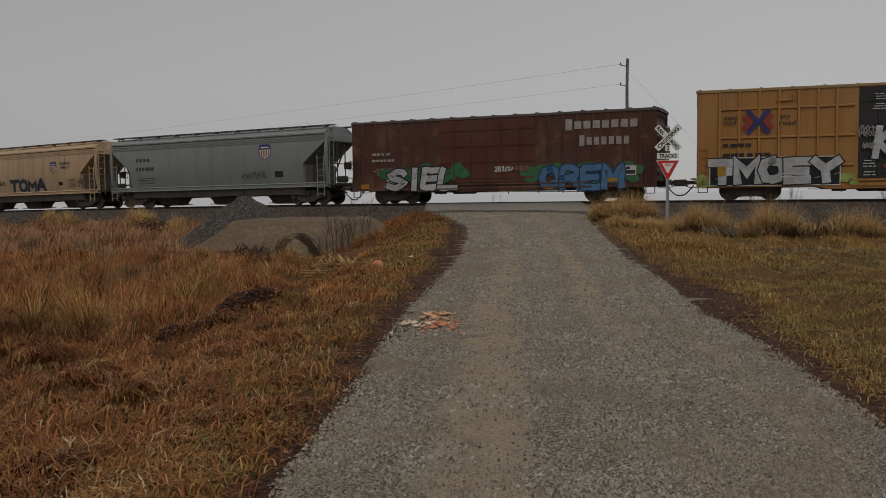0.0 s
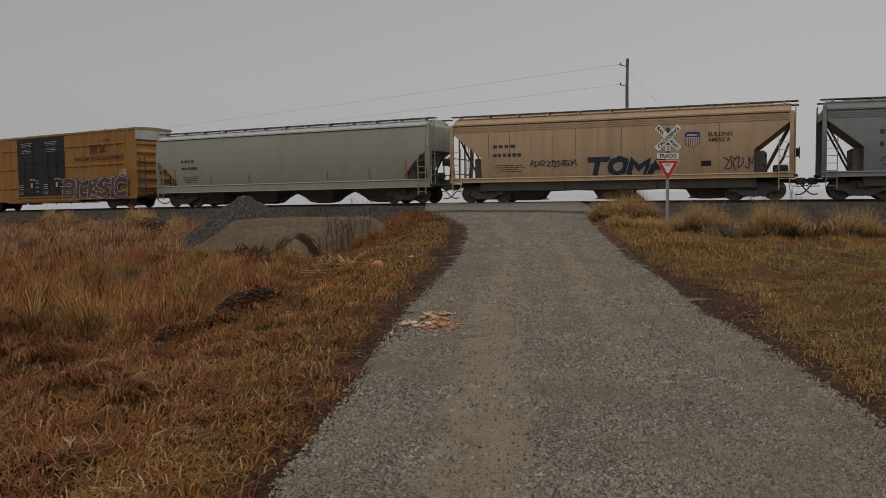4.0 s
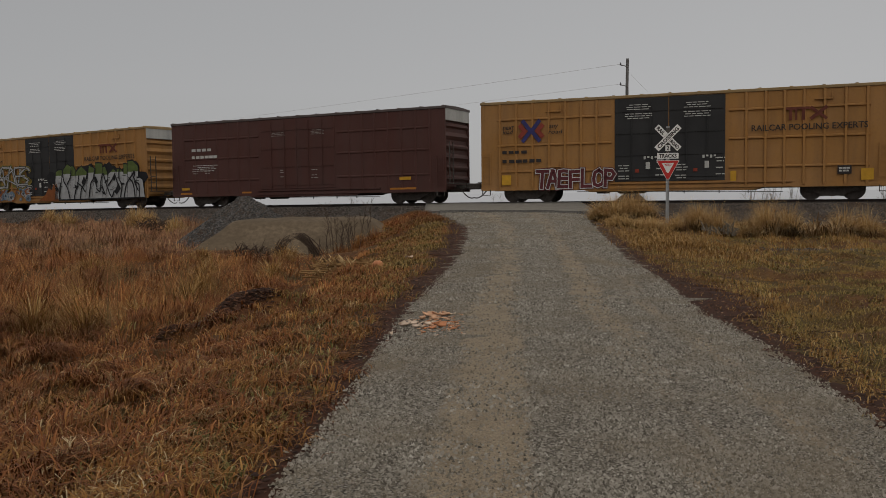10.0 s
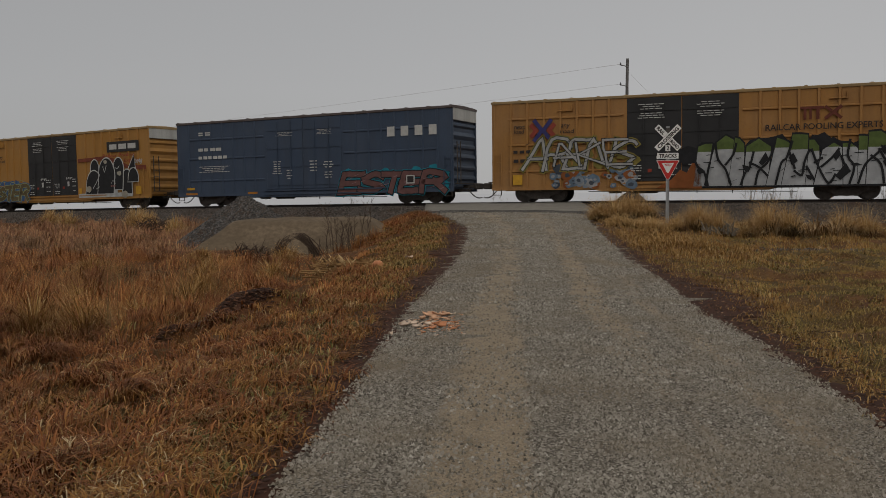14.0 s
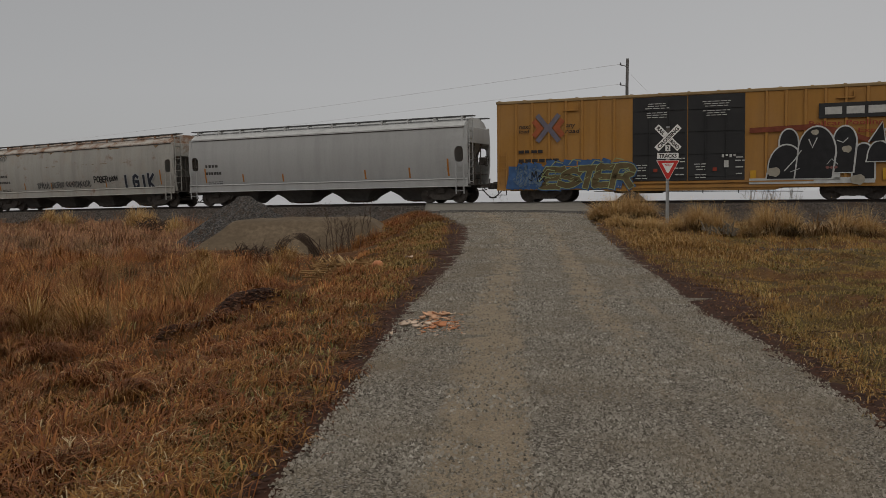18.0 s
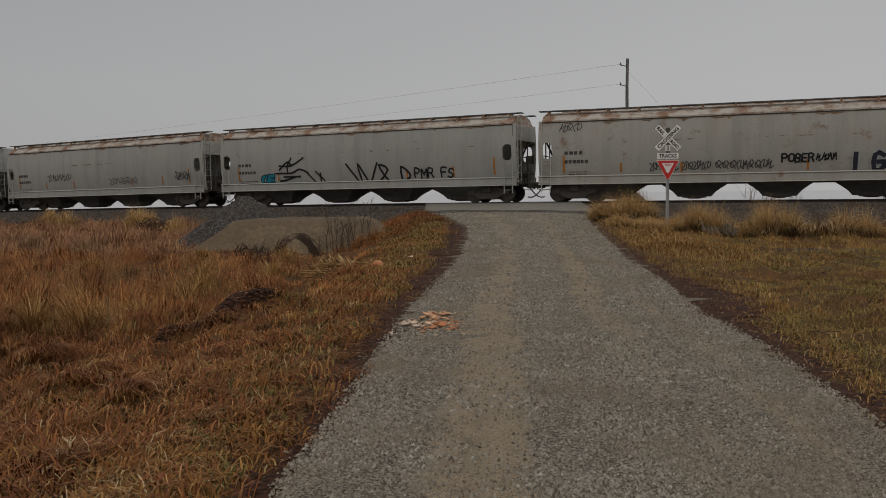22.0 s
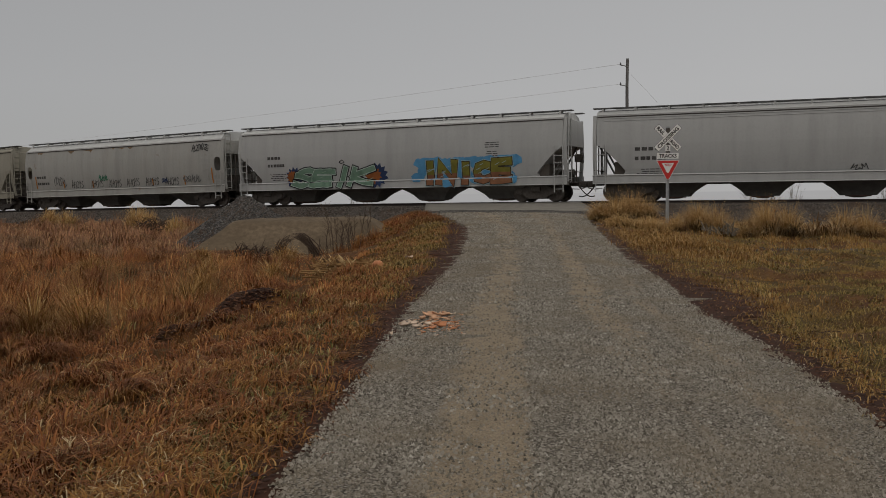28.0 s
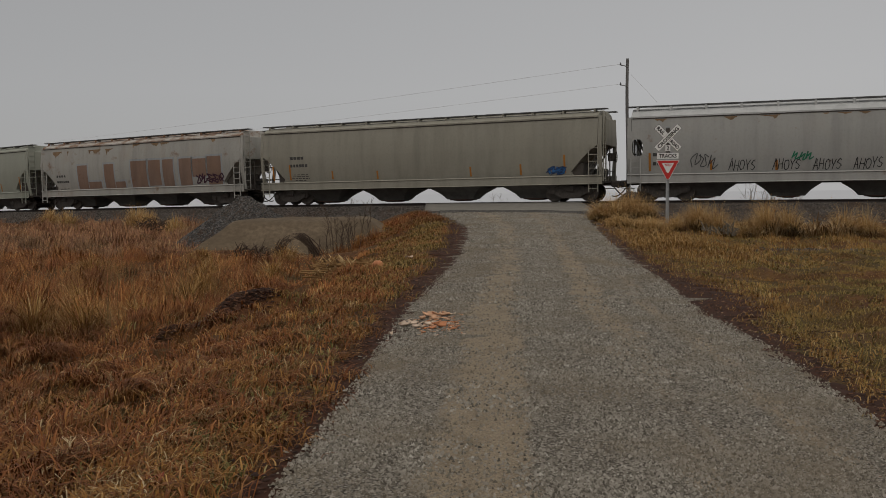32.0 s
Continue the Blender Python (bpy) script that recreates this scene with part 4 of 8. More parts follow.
M_LOGORED = plain("faded_logo_red", (0.30, 0.06, 0.04), 0.7, 0, 0.3, 4)
M_LOGOBLUE = plain("faded_logo_blue", (0.05, 0.05, 0.17), 0.7, 0, 0.3, 4)
M_LOGOORANGE = plain("faded_logo_orange", (0.40, 0.115, 0.05), 0.7, 0, 0.3, 4)
M_LOGOGREY = plain("faded_logo_grey_blue", (0.17, 0.155, 0.19), 0.7, 0, 0.3, 4)
POSTS = (-8.43, -7.57, -6.71, -5.87, -5.05, -4.25, -3.48, 3.42, 4.25, 5.05, 5.87, 6.71, 7.57, 8.43)
RIBS = (1.53, 2.84, 4.14)


def logo_x(car, surf, x0, x1, z0, z1, red_mat, blue_mat):
    """A crossed pair of chevrons, red ones nested outside the blue."""
    cx, cz, w = (x0 + x1) / 2, (z0 + z1) / 2, 0.16 * (x1 - x0)
    for sx in (-1, 1):
        ex = cx + sx * (x1 - x0) / 2
        flat("logo", [mitred([(ex, z1 - 0.20 * (z1 - z0)), (cx + sx * 0.27 * (x1 - x0), cz), (ex, z0 + 0.20 * (z1 - z0))], w * 1.1, 0.0)], red_mat, car, surf, 0.004 if sx < 0 else 0.005, "faded red chevron of a freight pool emblem")
        flat("logo", [mitred([(ex - sx * 0.13 * (x1 - x0), z1), (cx + sx * 0.03, cz), (ex - sx * 0.13 * (x1 - x0), z0)], w, 0.0)], blue_mat, car, surf, 0.008 if sx < 0 else 0.009, "faded blue chevron of a freight pool emblem")


def pool_boxcar(label, seed, mat=None, old=False):
    mat = mat or M_TBOX
    car, surf = boxcar(label, 18.68, mat, M_TDOOR, M_TROOF, posts=POSTS, ribs=() if old else RIBS)
    logo_x(car, surf, *((-7.5, -6.0, 2.98, 4.3, M_LOGOORANGE, M_LOGOGREY) if old else (-7.38, -6.15, 3.0, 4.07, M_LOGORED, M_LOGOBLUE)))
    for t, x0, x1, z0, z1 in (("next", -8.25, -7.68, 3.64, 3.84), ("load", -8.25, -7.75, 3.42, 3.62), ("any", -5.86, -5.42, 3.57, 3.80), ("road", -5.88, -5.2, 3.36, 3.56)):
        flat("lettering", [words(t, x0, x1, z0, z1, 0.2)], M_DARKINK, car, surf, 0.005, "dark italic words")
    flat("reporting_mark", bars(-8.28, -6.95, 2.38, 2.62, 1, seed, 4) + bars(-8.28, -6.15, 1.92, 2.18, 1, seed + 1, 6), M_DARKINK, car, surf, 0.006, "dark stencilled reporting mark")
    for bx, bz in ((-6.0, 4.46), (-6.0, 1.72), (6.3, 4.46)):
        bm = bmesh.new()
        box(bm, bx, bx + 0.75, -1.60, -1.50, bz - 0.03, bz + 0.03, 0.008)
        box(bm, bx + 0.69, bx + 0.75, -1.60, -1.50, bz + 0.03, bz + 0.28, 0.008)
        part("tack_board_bracket", bm, mat, car)
    if not old:
        flat("logo", [rect(5.09, 6.08, 4.02, 4.14), rect(5.24, 5.36, 3.56, 4.02), rect(5.48, 5.58, 3.56, 4.02), rect(5.76, 5.90, 3.56, 4.02)], M_MAROON, car, surf, 0.006, "faded maroon bars of a company emblem")
        flat("logo", [mitred([(6.12, 3.58), (6.80, 4.12)], 0.15, 0.0), mitred([(6.12, 4.12), (6.40, 3.90)], 0.13, 0.0), mitred([(6.52, 3.80), (6.80, 3.58)], 0.13, 0.0)], M_MAROON, car, surf, 0.007, "faded maroon cross of a company emblem")
        flat("lettering", [words("RAILCAR POOLING EXPERTS", 3.65, 8.45, 3.12, 3.40)], M_DARKINK, car, surf, 0.006, "dark painted slogan")
    else:
        flat("emblem_panel", [rect(5.6, 8.6, 3.58, 4.25)], M_TDOOR, car, surf, 0.004, "black emblem panel")
        flat("logo", bars(5.85, 8.45, 3.66, 4.17, 1, 5, 3), M_WHITE, car, surf, 0.008, "white company emblem")
        flat("lettering", [words("Railcar Pooling", 5.2, 8.2, 3.2, 3.48), words("Experts", 7.2, 8.7, 2.86, 3.12)], M_LOGORED, car, surf, 0.006, "faded painted slogan")
    for x0 in (-2.1, 0.6):
        k = seed + int(10 * x0)
        flat("door_lettering", lines(x0, x0 + 1.3, 3.92, 4.66, 7, k, (3,)), M_WHITE, car, surf, 0.03, "small white notices")
        flat("door_lettering", lines(x0 - 0.35, x0 + 0.25, 1.05, 1.8, 6, k + 3, (2,)) + lines(x0 + 1.45, x0 + 1.95, 1.2, 2.1, 6, k + 4, (1, 3)) + [rect(x0 + 1.0, x0 + 1.2, 1.52, 1.84)] + [rect(x0 + 0.9 + 0.17 * i, x0 + 1.0 + 0.17 * i, 1.98 + 0.06 * (i % 2), 2.12) for i in range(4)], M_WHITE, car, surf, 0.03, "small white marks")
        flat("door_decal", [rect(x0 + 0.5, x0 + 0.68, 1.36, 1.52)], M_DECAL, car, surf, 0.032, "small red decal")
    flat("placard", [rect(7.25, 7.82, 1.12, 1.5)], M_DARKINK, car, surf, 0.006, "black data plate")
    flat("lettering", bars(7.32, 7.76, 1.2, 1.44, 2, seed, 3), M_WHITE, car, surf, 0.009, "white marks on the data plate")
    for x in (-8.32, 8.2):
        flat("reflector", [rect(x, x + 0.5, 0.85, 1.35)], M_YELLOW, car, surf, 0.006, "yellow reflective patch")
    flat("reflector", [rect(2.75, 3.0, 0.85, 1.35)], M_YELLOW, car, surf, 0.006, "yellow reflective patch")
    return car, surf


# ---- covered hoppers ----
def hopper(label, length, mat, sill_mat=None, roof_mat=None, bays=4, ends="open", height=4.6, strips=(), sill=(0.82, 1.28), eave=4.08, inset=1.25):
    car = thing("covered_hopper_car", label, "railcar", TRAIN)
    length += 0.2
    h = length / 2
    sill_mat, roof_mat = sill_mat or mat, roof_mat or mat
    hop = lambda z: 1.545 - 0.19 * ((z - 2.75) / 1.5) ** 2
    surf = lambda z: hop(z) + 0.0
    full, foot = (3.5, 2.3) if bays == 3 else (3.08, 1.35) if ends == "oval" else (2.72, 1.42)
    levels = sorted({sill[1] - 0.04, 1.45, 1.7, 2.0, 2.3, 2.6, full - 0.22, full - 0.1, full - 0.03, full, 3.25, 3.75, eave})

    def reach(z):
        t = max(0.0, min(1.0, (full - z) / (full - foot)))
        t = t ** (1.0 if bays == 3 else 0.5 if ends == "oval" else 0.8)
        return h - 0.22 - (inset if bays == 3 or ends == "oval" else 1.4) * min(t, 1.0 if bays == 3 or z > 1.4 else 0.9)

    def ring(z, y, x):
        return [(-x, -y, z), (x, -y, z), (x, y, z), (-x, y, z)]
    bm = bmesh.new()
    loft(bm, [ring(z, hop(z), reach(z)) for z in levels] + [ring(eave + 0.03, hop(eave) + 0.0, reach(eave))])
    part("body", bm, mat, car, "", True).data.set_sharp_from_angle(angle=radians(28))
    # roof sheet with an overhanging lip
    bm = bmesh.new()
    x = h - 0.2
    e, rise = hop(eave) + 0.05, height - 0.20 - eave
    loft(bm, [[(sx, -e, eave), (sx, -e, eave + 0.07), (sx, -1.15, eave + 0.07 + 0.55 * rise), (sx, -0.5, eave + 0.07 + rise), (sx, 0.5, eave + 0.07 + rise), (sx, 1.15, eave + 0.07 + 0.55 * rise), (sx, e, eave + 0.07), (sx, e, eave)] for sx in (-x, x)])
    part("roof", bm, roof_mat, car, "curved sheet-metal roof")
    # black strip added below the lip to draw the roof edge's shadow line
    for s in (-1, 1):
        bm = bmesh.new()
        box(bm, -h + 0.25, h - 0.25, *sorted((s * (e - 0.045), s * (e - 0.02))), eave - 0.045, eave - 0.003)
        part("eave_shade", bm, M_BLACK, car, "dark strip standing in for shade under the roof edge")
    if bays == 3:
        for s in (-1, 1):
            bm = bmesh.new()
            for z in (eave - 0.12, eave - 0.22, eave - 0.32):
                box(bm, -h + 0.25, h - 0.25, *sorted((s * (hop(z) - 0.03), s * (hop(z) + 0.03))), z - 0.025, z + 0.025)
            part("side_chord", bm, mat, car, "ribbed chord along the top of the side")
    # loading hatches along the ridge
    n = 8
    for i in range(n):
        bm = bmesh.new()
        x0 = -h + 0.9 + (length - 1.8) * i / n
        box(bm, x0 + 0.04, x0 + (length - 1.8) / n - 0.04, -0.3, 0.3, height - 0.16, height - 0.04, 0.03)
        part("hatch", bm, roof_mat, car)
    # running boards on brackets
    for s in (-1, 1):
        bm = bmesh.new()
        box(bm, -h - 0.05, h + 0.14, s * 0.95 - 0.2, s * 0.95 + 0.2, height - 0.12, height - 0.07, 0.005)
        rb = part("running_board", bm, M_WALK, car, "dark steel running board")
        k = int(length / 1.55)

        def bracket():
            b = bmesh.new()
            box(b, -0.05, 0.05, -0.23, -0.15, eave + 0.1 - height, -0.05)
            box(b, -0.035, 0.035, -0.2, 0.2, -0.11, -0.05)
            return finish(b, "bracket", roof_mat)
        br = shared(("bracket", roof_mat.name, height, eave), bracket)
        for i in range(k + 1):
            p = part("bracket", br, None, rb)
            p.location = (-h + 0.45 + (length - 0.9) * i / k, s * 0.95, height - 0.07)
            p.rotation_euler = (0, 0, 0 if s < 0 else math.pi)
    # side sills
    for s in (-1, 1):
        bm = bmesh.new()
        y = s * 1.5
        out = [(0, sill[1]), (0.05, sill[1]), (0.09, sill[1] - 0.05), (0.05, sill[1] - 0.09), (0.05, sill[0] + 0.05), (0.09, sill[0] + 0.02), (0.05, sill[0]), (0, sill[0])]
        loft(bm, [[(sx, y + s * (o - 0.04), z) for o, z in out] for sx in (-h + 0.02, h - 0.02)])
        part("side_sill", bm, sill_mat, car)
    # bays and outlet gates
    if bays == 4:
        centres, wide, low = [(-5.9 + 3.93 * i) * (length / 19.0) for i in range(4)], 1.42, 0.42
    else:
        centres, wide, low = [-4.5, 0.0, 4.5], 2.1, 0.52
    for c in centres:
        bm = bmesh.new()
        prof = [(sill[0] + 0.03, 1.54, 1.32), (0.70, 1.32, 1.1), (0.58, 1.14, 0.9), (0.42, 0.94, 0.7), (0.30, 0.84, 0.58), (0.18, 0.74, 0.5)] if bays == 4 else [(sill[0] + 0.03, 2.24, 1.35), (0.58, 2.22, 1.25), (0.53, 1.0, 0.55), (0.28, 0.84, 0.45), (0.16, 0.80, 0.4)]
        loft(bm, [[(c - wx, -wy, z), (c + wx, -wy, z), (c + wx, wy, z), (c - wx, wy, z)] for z, wx, wy in prof])
        bay = part("hopper_bay", bm, M_BAY if bays == 4 else M_BAYDARK, car)
        bm = bmesh.new()
        g = 0.5 if bays == 4 else 0.86
        box(bm, c - g, c + g, -0.72, 0.72, prof[-1][0] - 0.05, prof[-1][0] + 0.0, 0.01)
        loft(bm, [[(c - wx, -wy, z), (c + wx, -wy, z), (c + wx, wy, z), (c - wx, wy, z)] for z, wx, wy in ((prof[-1][0] - 0.05, g * 0.75, 0.6), (0.08, g * 0.35, 0.5))])
        part("outlet_gate", bm, M_GATE, bay, "rusty outlet gate")
    bm = bmesh.new()
    box(bm, -h + 0.2, h - 0.2, -0.3, 0.3, 0.78, 1.2)
    part("centre_sill", bm, M_BLACK, car)
    # ends: posts, ladders, slope-sheet stiffeners, platforms
    for s in (-1, 1):
        for t in (-1, 1):
            bm = bmesh.new()
            xa, xb = sorted((s * (h - 0.02), s * (h - 0.2)))
            loft(bm, [[(xa, t * (hop(z) - 0.10), z), (xb, t * (hop(z) - 0.10), z), (xb, t * (hop(z) + 0.012), z), (xa, t * (hop(z) + 0.012), z)] for z in (sill[0], 2.0, 3.0, eave + 0.05)])
            part("corner_post", bm, mat, car)
        lad = shared(("hopper_ladder", sill_mat.name), lambda: ladder("ladder", 0.45, 0.45, 2.75, 7, sill_mat)) if ends != "oval" else shared(("short_ladder", sill_mat.name), lambda: ladder("ladder", 0.45, 0.45, 2.05, 5, sill_mat))
        p = part("ladder", lad, None, car)
        p.matrix_local = Matrix.Translation((s * (h - 0.42), -1.60, 0))
        p = part("ladder", shared(("end_ladder_h", mat.name), lambda: ladder("ladder", 0.45, 0.9, 4.3, 9, mat)), None, car)
        p.matrix_local = Matrix.Translation((s * (h + 0.03), -1.15 * s, 0)) @ Matrix.Rotation(math.pi / 2, 4, "Z")
        bm = bmesh.new()
        box(bm, *sorted((s * (h - 0.22), s * h)), -1.35, 1.35, full + 0.03, eave, 0.02)
        part("end_sheet", bm, mat, car)
        bm = bmesh.new()
        box(bm, *sorted((s * (h - inset - 0.4), s * (h + 0.12))), -1.42, 1.42, sill[0] + 0.08, sill[0] + 0.16)
        part("end_platform", bm, M_BLACK, car)
        bm = bmesh.new()
        box(bm, *sorted((s * (h - inset - 0.3), s * (h - inset + 0.22))), -1.18, 1.18, sill[0] + 0.1, 2.25 if bays == 3 else 1.9, 0.02)
        part("slope_support", bm, M_BAYDARK, car, "dark box beam under the slope sheet")
        bm = bmesh.new()
        for y in (-0.4, 0.4):
            tube(bm, [(s * (h - 0.1), y, sill[0] + 0.1), (s * (h - 0.1), y, full + 0.1)], 0.035, 5)
        for z in (1.5, 2.3):
            tube(bm, [(s * (h - 0.1), -1.4, z), (s * (h - 0.1), 1.4, z)], 0.025, 5)
        part("end_cage", bm, M_BAYDARK, car, "dark end posts and grab rails")
        bm = bmesh.new()
        for y in (-0.75, 0.75):
            tube(bm, [(s * (h - inset * 0.95), y, sill[0] + 0.1), (s * (h - 0.15), y, full + 0.1)], 0.05, 5)
        part("end_brace", bm, M_BAY, car)
        if ends == "oval":
            # side plates that close the end, with a rounded hole in each
            for t in (-1, 1):
                bm = bmesh.new()
                cx, cz, rx, rz = h - 0.50, 2.52, 0.25, 0.40
                n = 24
                x0, x1, z0, z1 = h - inset - 0.55, h - 0.05, sill[1] - 0.05, full + 0.25
                rings = []
                for dy in (0.0, -0.03):
                    inner, outer = [], []
                    for i in range(n):
                        a = 2 * math.pi * i / n
                        inner.append((cx + rx * math.copysign(abs(math.cos(a)) ** 0.55, math.cos(a)), cz + rz * math.copysign(abs(math.sin(a)) ** 0.55, math.sin(a))))
                        k = min(((x1 - cx) if math.cos(a) > 0 else (cx - x0)) / max(1e-6, abs(math.cos(a))), ((z1 - cz) if math.sin(a) > 0 else (cz - z0)) / max(1e-6, abs(math.sin(a))))
                        outer.append((cx + k * math.cos(a), cz + k * math.sin(a)))
                    rings.append([[bm.verts.new((s * px, t * (hop(pz) + 0.004 + dy), pz)) for px, pz in r_] for r_ in (inner, outer)])
                for i in range(n):
                    j = (i + 1) % n
                    for r_ in rings:
                        bm.faces.new((r_[0][i], r_[0][j], r_[1][j], r_[1][i]))
                    bm.faces.new((rings[0][0][i], rings[0][0][j], rings[1][0][j], rings[1][0][i]))
                part("end_plate", bm, mat, car, "side plate with a rounded opening")
    bm = bmesh.new()
    tube(bm, [(h - 1.0, 0.9, 1.45), (h - 0.95, 0.9, 1.45), (h - 0.35, 0.9, 1.45), (h - 0.3, 0.9, 1.45)], [0.12, 0.2, 0.2, 0.12], 12)
    part("brake_cylinder", bm, M_BAY, car)
    bm = bmesh.new()
    tube(bm, [(h - 0.9, -0.6, 1.2), (h - 0.5, -0.6, 1.9), (h - 0.25, -0.6, 2.6)], 0.06, 6)
    part("brake_pipe", bm, M_BAY, car)
    # brake wheel on the leading end
    bm = bmesh.new()
    n = 16
    tube(bm, [(h + 0.18, 0.55 + 0.27 * math.cos(a * 2 * math.pi / n), 2.2 + 0.27 * math.sin(a * 2 * math.pi / n)) for a in range(n + 1)], 0.02, 5)
    for a in range(4):
        tube(bm, [(h + 0.18, 0.55, 2.2), (h + 0.18, 0.55 + 0.27 * math.cos(a * 1.57), 2.2 + 0.27 * math.sin(a * 1.57))], 0.014, 4)
    box(bm, h - 0.2, h + 0.16, 0.4, 0.7, 2.0, 2.4, 0.02)
    part("brake_wheel", bm, M_BLACK, car, "black brake wheel and gear housing")
    for x, z0, z1 in strips:
        flat("reflector_strip", [rect(x - 0.05, x + 0.05, z0, z1)], M_ORANGE, car, surf, 0.006, "upright orange reflector strip")
    add_trucks(car, h - 1.75)
    add_ends(car, h)
    return car, surf


M_WALK = plain("walkway_steel", (0.12, 0.12, 0.12), 0.7, 0.3, 0.3, 9)
M_BAY = paint("grimy_grey_bay", (0.13, 0.125, 0.115), 0.75, 0.8)
M_BAYDARK = paint("grimy_dark_bay", (0.105, 0.090, 0.077), 0.8, 0.6)
M_GATE = plain("rusty_gate", (0.085, 0.045, 0.032), 0.85, 0.1, 0.4, 6)
M_CMOGREY = paint("hopper_blue_grey", (0.205, 0.225, 0.222), 0.55, 0.35, 0.0, 0.2)
M_CMOTAN = paint("hopper_tan", (0.455, 0.318, 0.198), 0.6, 0.4, 0.0, 0.2)
M_TILX = paint("hopper_greenish_grey", (0.305, 0.312, 0.262), 0.55, 0.22, 0.0, 0.2)
M_TILX2 = paint("hopper_dull_olive_grey", (0.285, 0.268, 0.220), 0.6, 0.42, 0.0, 0.2)
M_GREY = paint("hopper_light_grey", (0.385, 0.388, 0.384), 0.55, 0.25, 0.0, 0.2)
M_GREYRUST = paint("hopper_grey_rusty", (0.365, 0.355, 0.325), 0.6, 0.38, 0.35, 0.2)
M_GREYROOFRUST = paint("hopper_roof_rusty", (0.46, 0.43, 0.39), 0.65, 0.3, 1.0, 0.2)
M_GREYROOF = paint("hopper_roof_grey", (0.50, 0.505, 0.50), 0.6, 0.35, 0.0, 0.2)
M_GREYWORN = paint("hopper_worn_grey", (0.35, 0.347, 0.328), 0.6, 0.35, 0.12, 0.2)
M_RUSTPATCH = paint("rust_brown_primer", (0.235, 0.15, 0.11), 0.8, 0.5, 0.25, 0.4)
M_PRIMERPALE = paint("pale_blue_grey_overpaint", (0.33, 0.345, 0.355), 0.75, 0.5, 0.0, 0.3)
M_STAIN = plain("orange_rust_stain", (0.235, 0.155, 0.092), 0.85, 0, 0.35, 3)


def marks(car, surf, x0, x1, z, seed, size=0.24, rows=2, colour=None):
    out = []
    for k in range(rows):
        out += bars(x0, x0 + (x1 - x0) * (0.8 if k == 0 else 1.0), z - k * size * 1.7 - size, z - k * size * 1.7, 1, seed + k, 4 if k == 0 else 6)
    flat("reporting_mark", out, colour or M_MARK, car, surf, 0.008, "stencilled reporting mark")
    zz = z - rows * size * 1.7 - 0.12
    flat("small_lettering", lines(x0, x1 + 0.1, zz - 0.42, zz, 4, seed + 9), colour or M_DARKINK, car, surf, 0.008, "small stencilled data lines")


def rust_stains(car, surf, x0, x1, z, n, seed, tall=0.35):
    """Ragged rust runs that hang from a seam."""
    q = random.Random(seed)
    for _ in range(n):
        x, w, h = q.uniform(x0, x1), q.uniform(0.12, 0.7), q.uniform(0.04, tall * 0.8)
        k = 7
        low = [(x + w * i / (k - 1), z - h * q.uniform(0.25, 1.0) * math.sin(math.pi * (i + 0.6) / (k + 0.2))) for i in range(k)]
        flat("rust_stain", [([(x, z)] + low + [(x + w, z)], [tuple(range(k + 2))])], M_STAIN, car, surf, 0.004 + 0.0005 * q.randrange(4), "orange rust run")


# places of the cars along the train: rear and front ends at the start
PLACES = [(-3.82, 15.1), (-22.02, -5.5), (-40.4, -23.45), (-58.1, -41.4), (-78.25, -59.1), (-98.6, -79.7), (-119.2, -100.35), (-139.75, -121.05), (-160.55, -141.65), (-181.3, -162.48), (-202.2, -183.3), (-222.25, -203.65), (-241.95, -223.25), (-261.75, -242.88), (-281.55, -262.8), (-302.1, -282.4), (-323.2, -303.2), (-342.35, -324.1), (-363.5, -343.4), (-382.6, -364.6), (-402.0, -383.7)]
cars = []

# 1 pool boxcar with pale block lettering
c, sf = pool_boxcar("yellow-brown pool boxcar with black doors and silver block graffiti", 1)
flat("graffiti_outline", [rect(-8.86, -3.30, 0.64, 1.94)], spray(*WHITESPRAY), c, sf, 0.008, "sprayed white edge of the block")
flat("graffiti_block", [rect(-8.82, -3.34, 0.68, 1.90)], spray(*BLACKSPRAY), c, sf, 0.011, "sprayed black block behind the letters")
throwup(c, sf, "TMOEY", -8.84, -3.36, 0.68, 1.98, SILVER, BLACKSPRAY, 0.38, 0.05, None, 0, 0.0, 11, 0.016, over=0.16, accents=("chalk", (0.36, 0.36, 0.35)))
flat("graffiti_fill", [rect(-8.5, -8.15, 1.12, 1.55)], spray("amber", (0.38, 0.20, 0.03)), c, sf, 0.045, "sprayed amber panel")
flat("graffiti_fill", [rect(-8.1, -7.85, 1.12, 1.50), rect(-5.75, -5.2, 1.0, 1.06), rect(-5.75, -5.2, 1.14, 1.2)], spray(*WHITESPRAY), c, sf, 0.045, "sprayed white panel and bars")
flat("graffiti_cloud", [blot(-9.15, 0.92, 0.34, random.Random(3)), blot(-9.1, 0.75, 0.26, random.Random(4)), blot(-3.05, 0.95, 0.30, random.Random(5)), blot(-2.8, 0.80, 0.22, random.Random(6))], spray(*LIME), c, sf, 0.0065, "sprayed lime green patches")
throwup(c, sf, "KO", -1.95, -0.3, 1.75, 3.35, SILVER, BLACKSPRAY, 0.34, 0.06, None, 0, 0.1, 12, 0.05)
tag(c, sf, -2.6, -1.95, 2.7, 3.25, 4, 13, ("ash", (0.30, 0.30, 0.30)), 0.04, 0.06)
tag(c, sf, -2.45, -2.0, 2.2, 2.5, 4, 14, ("ash", (0.30, 0.30, 0.30)), 0.035, 0.06)
cars.append(c)
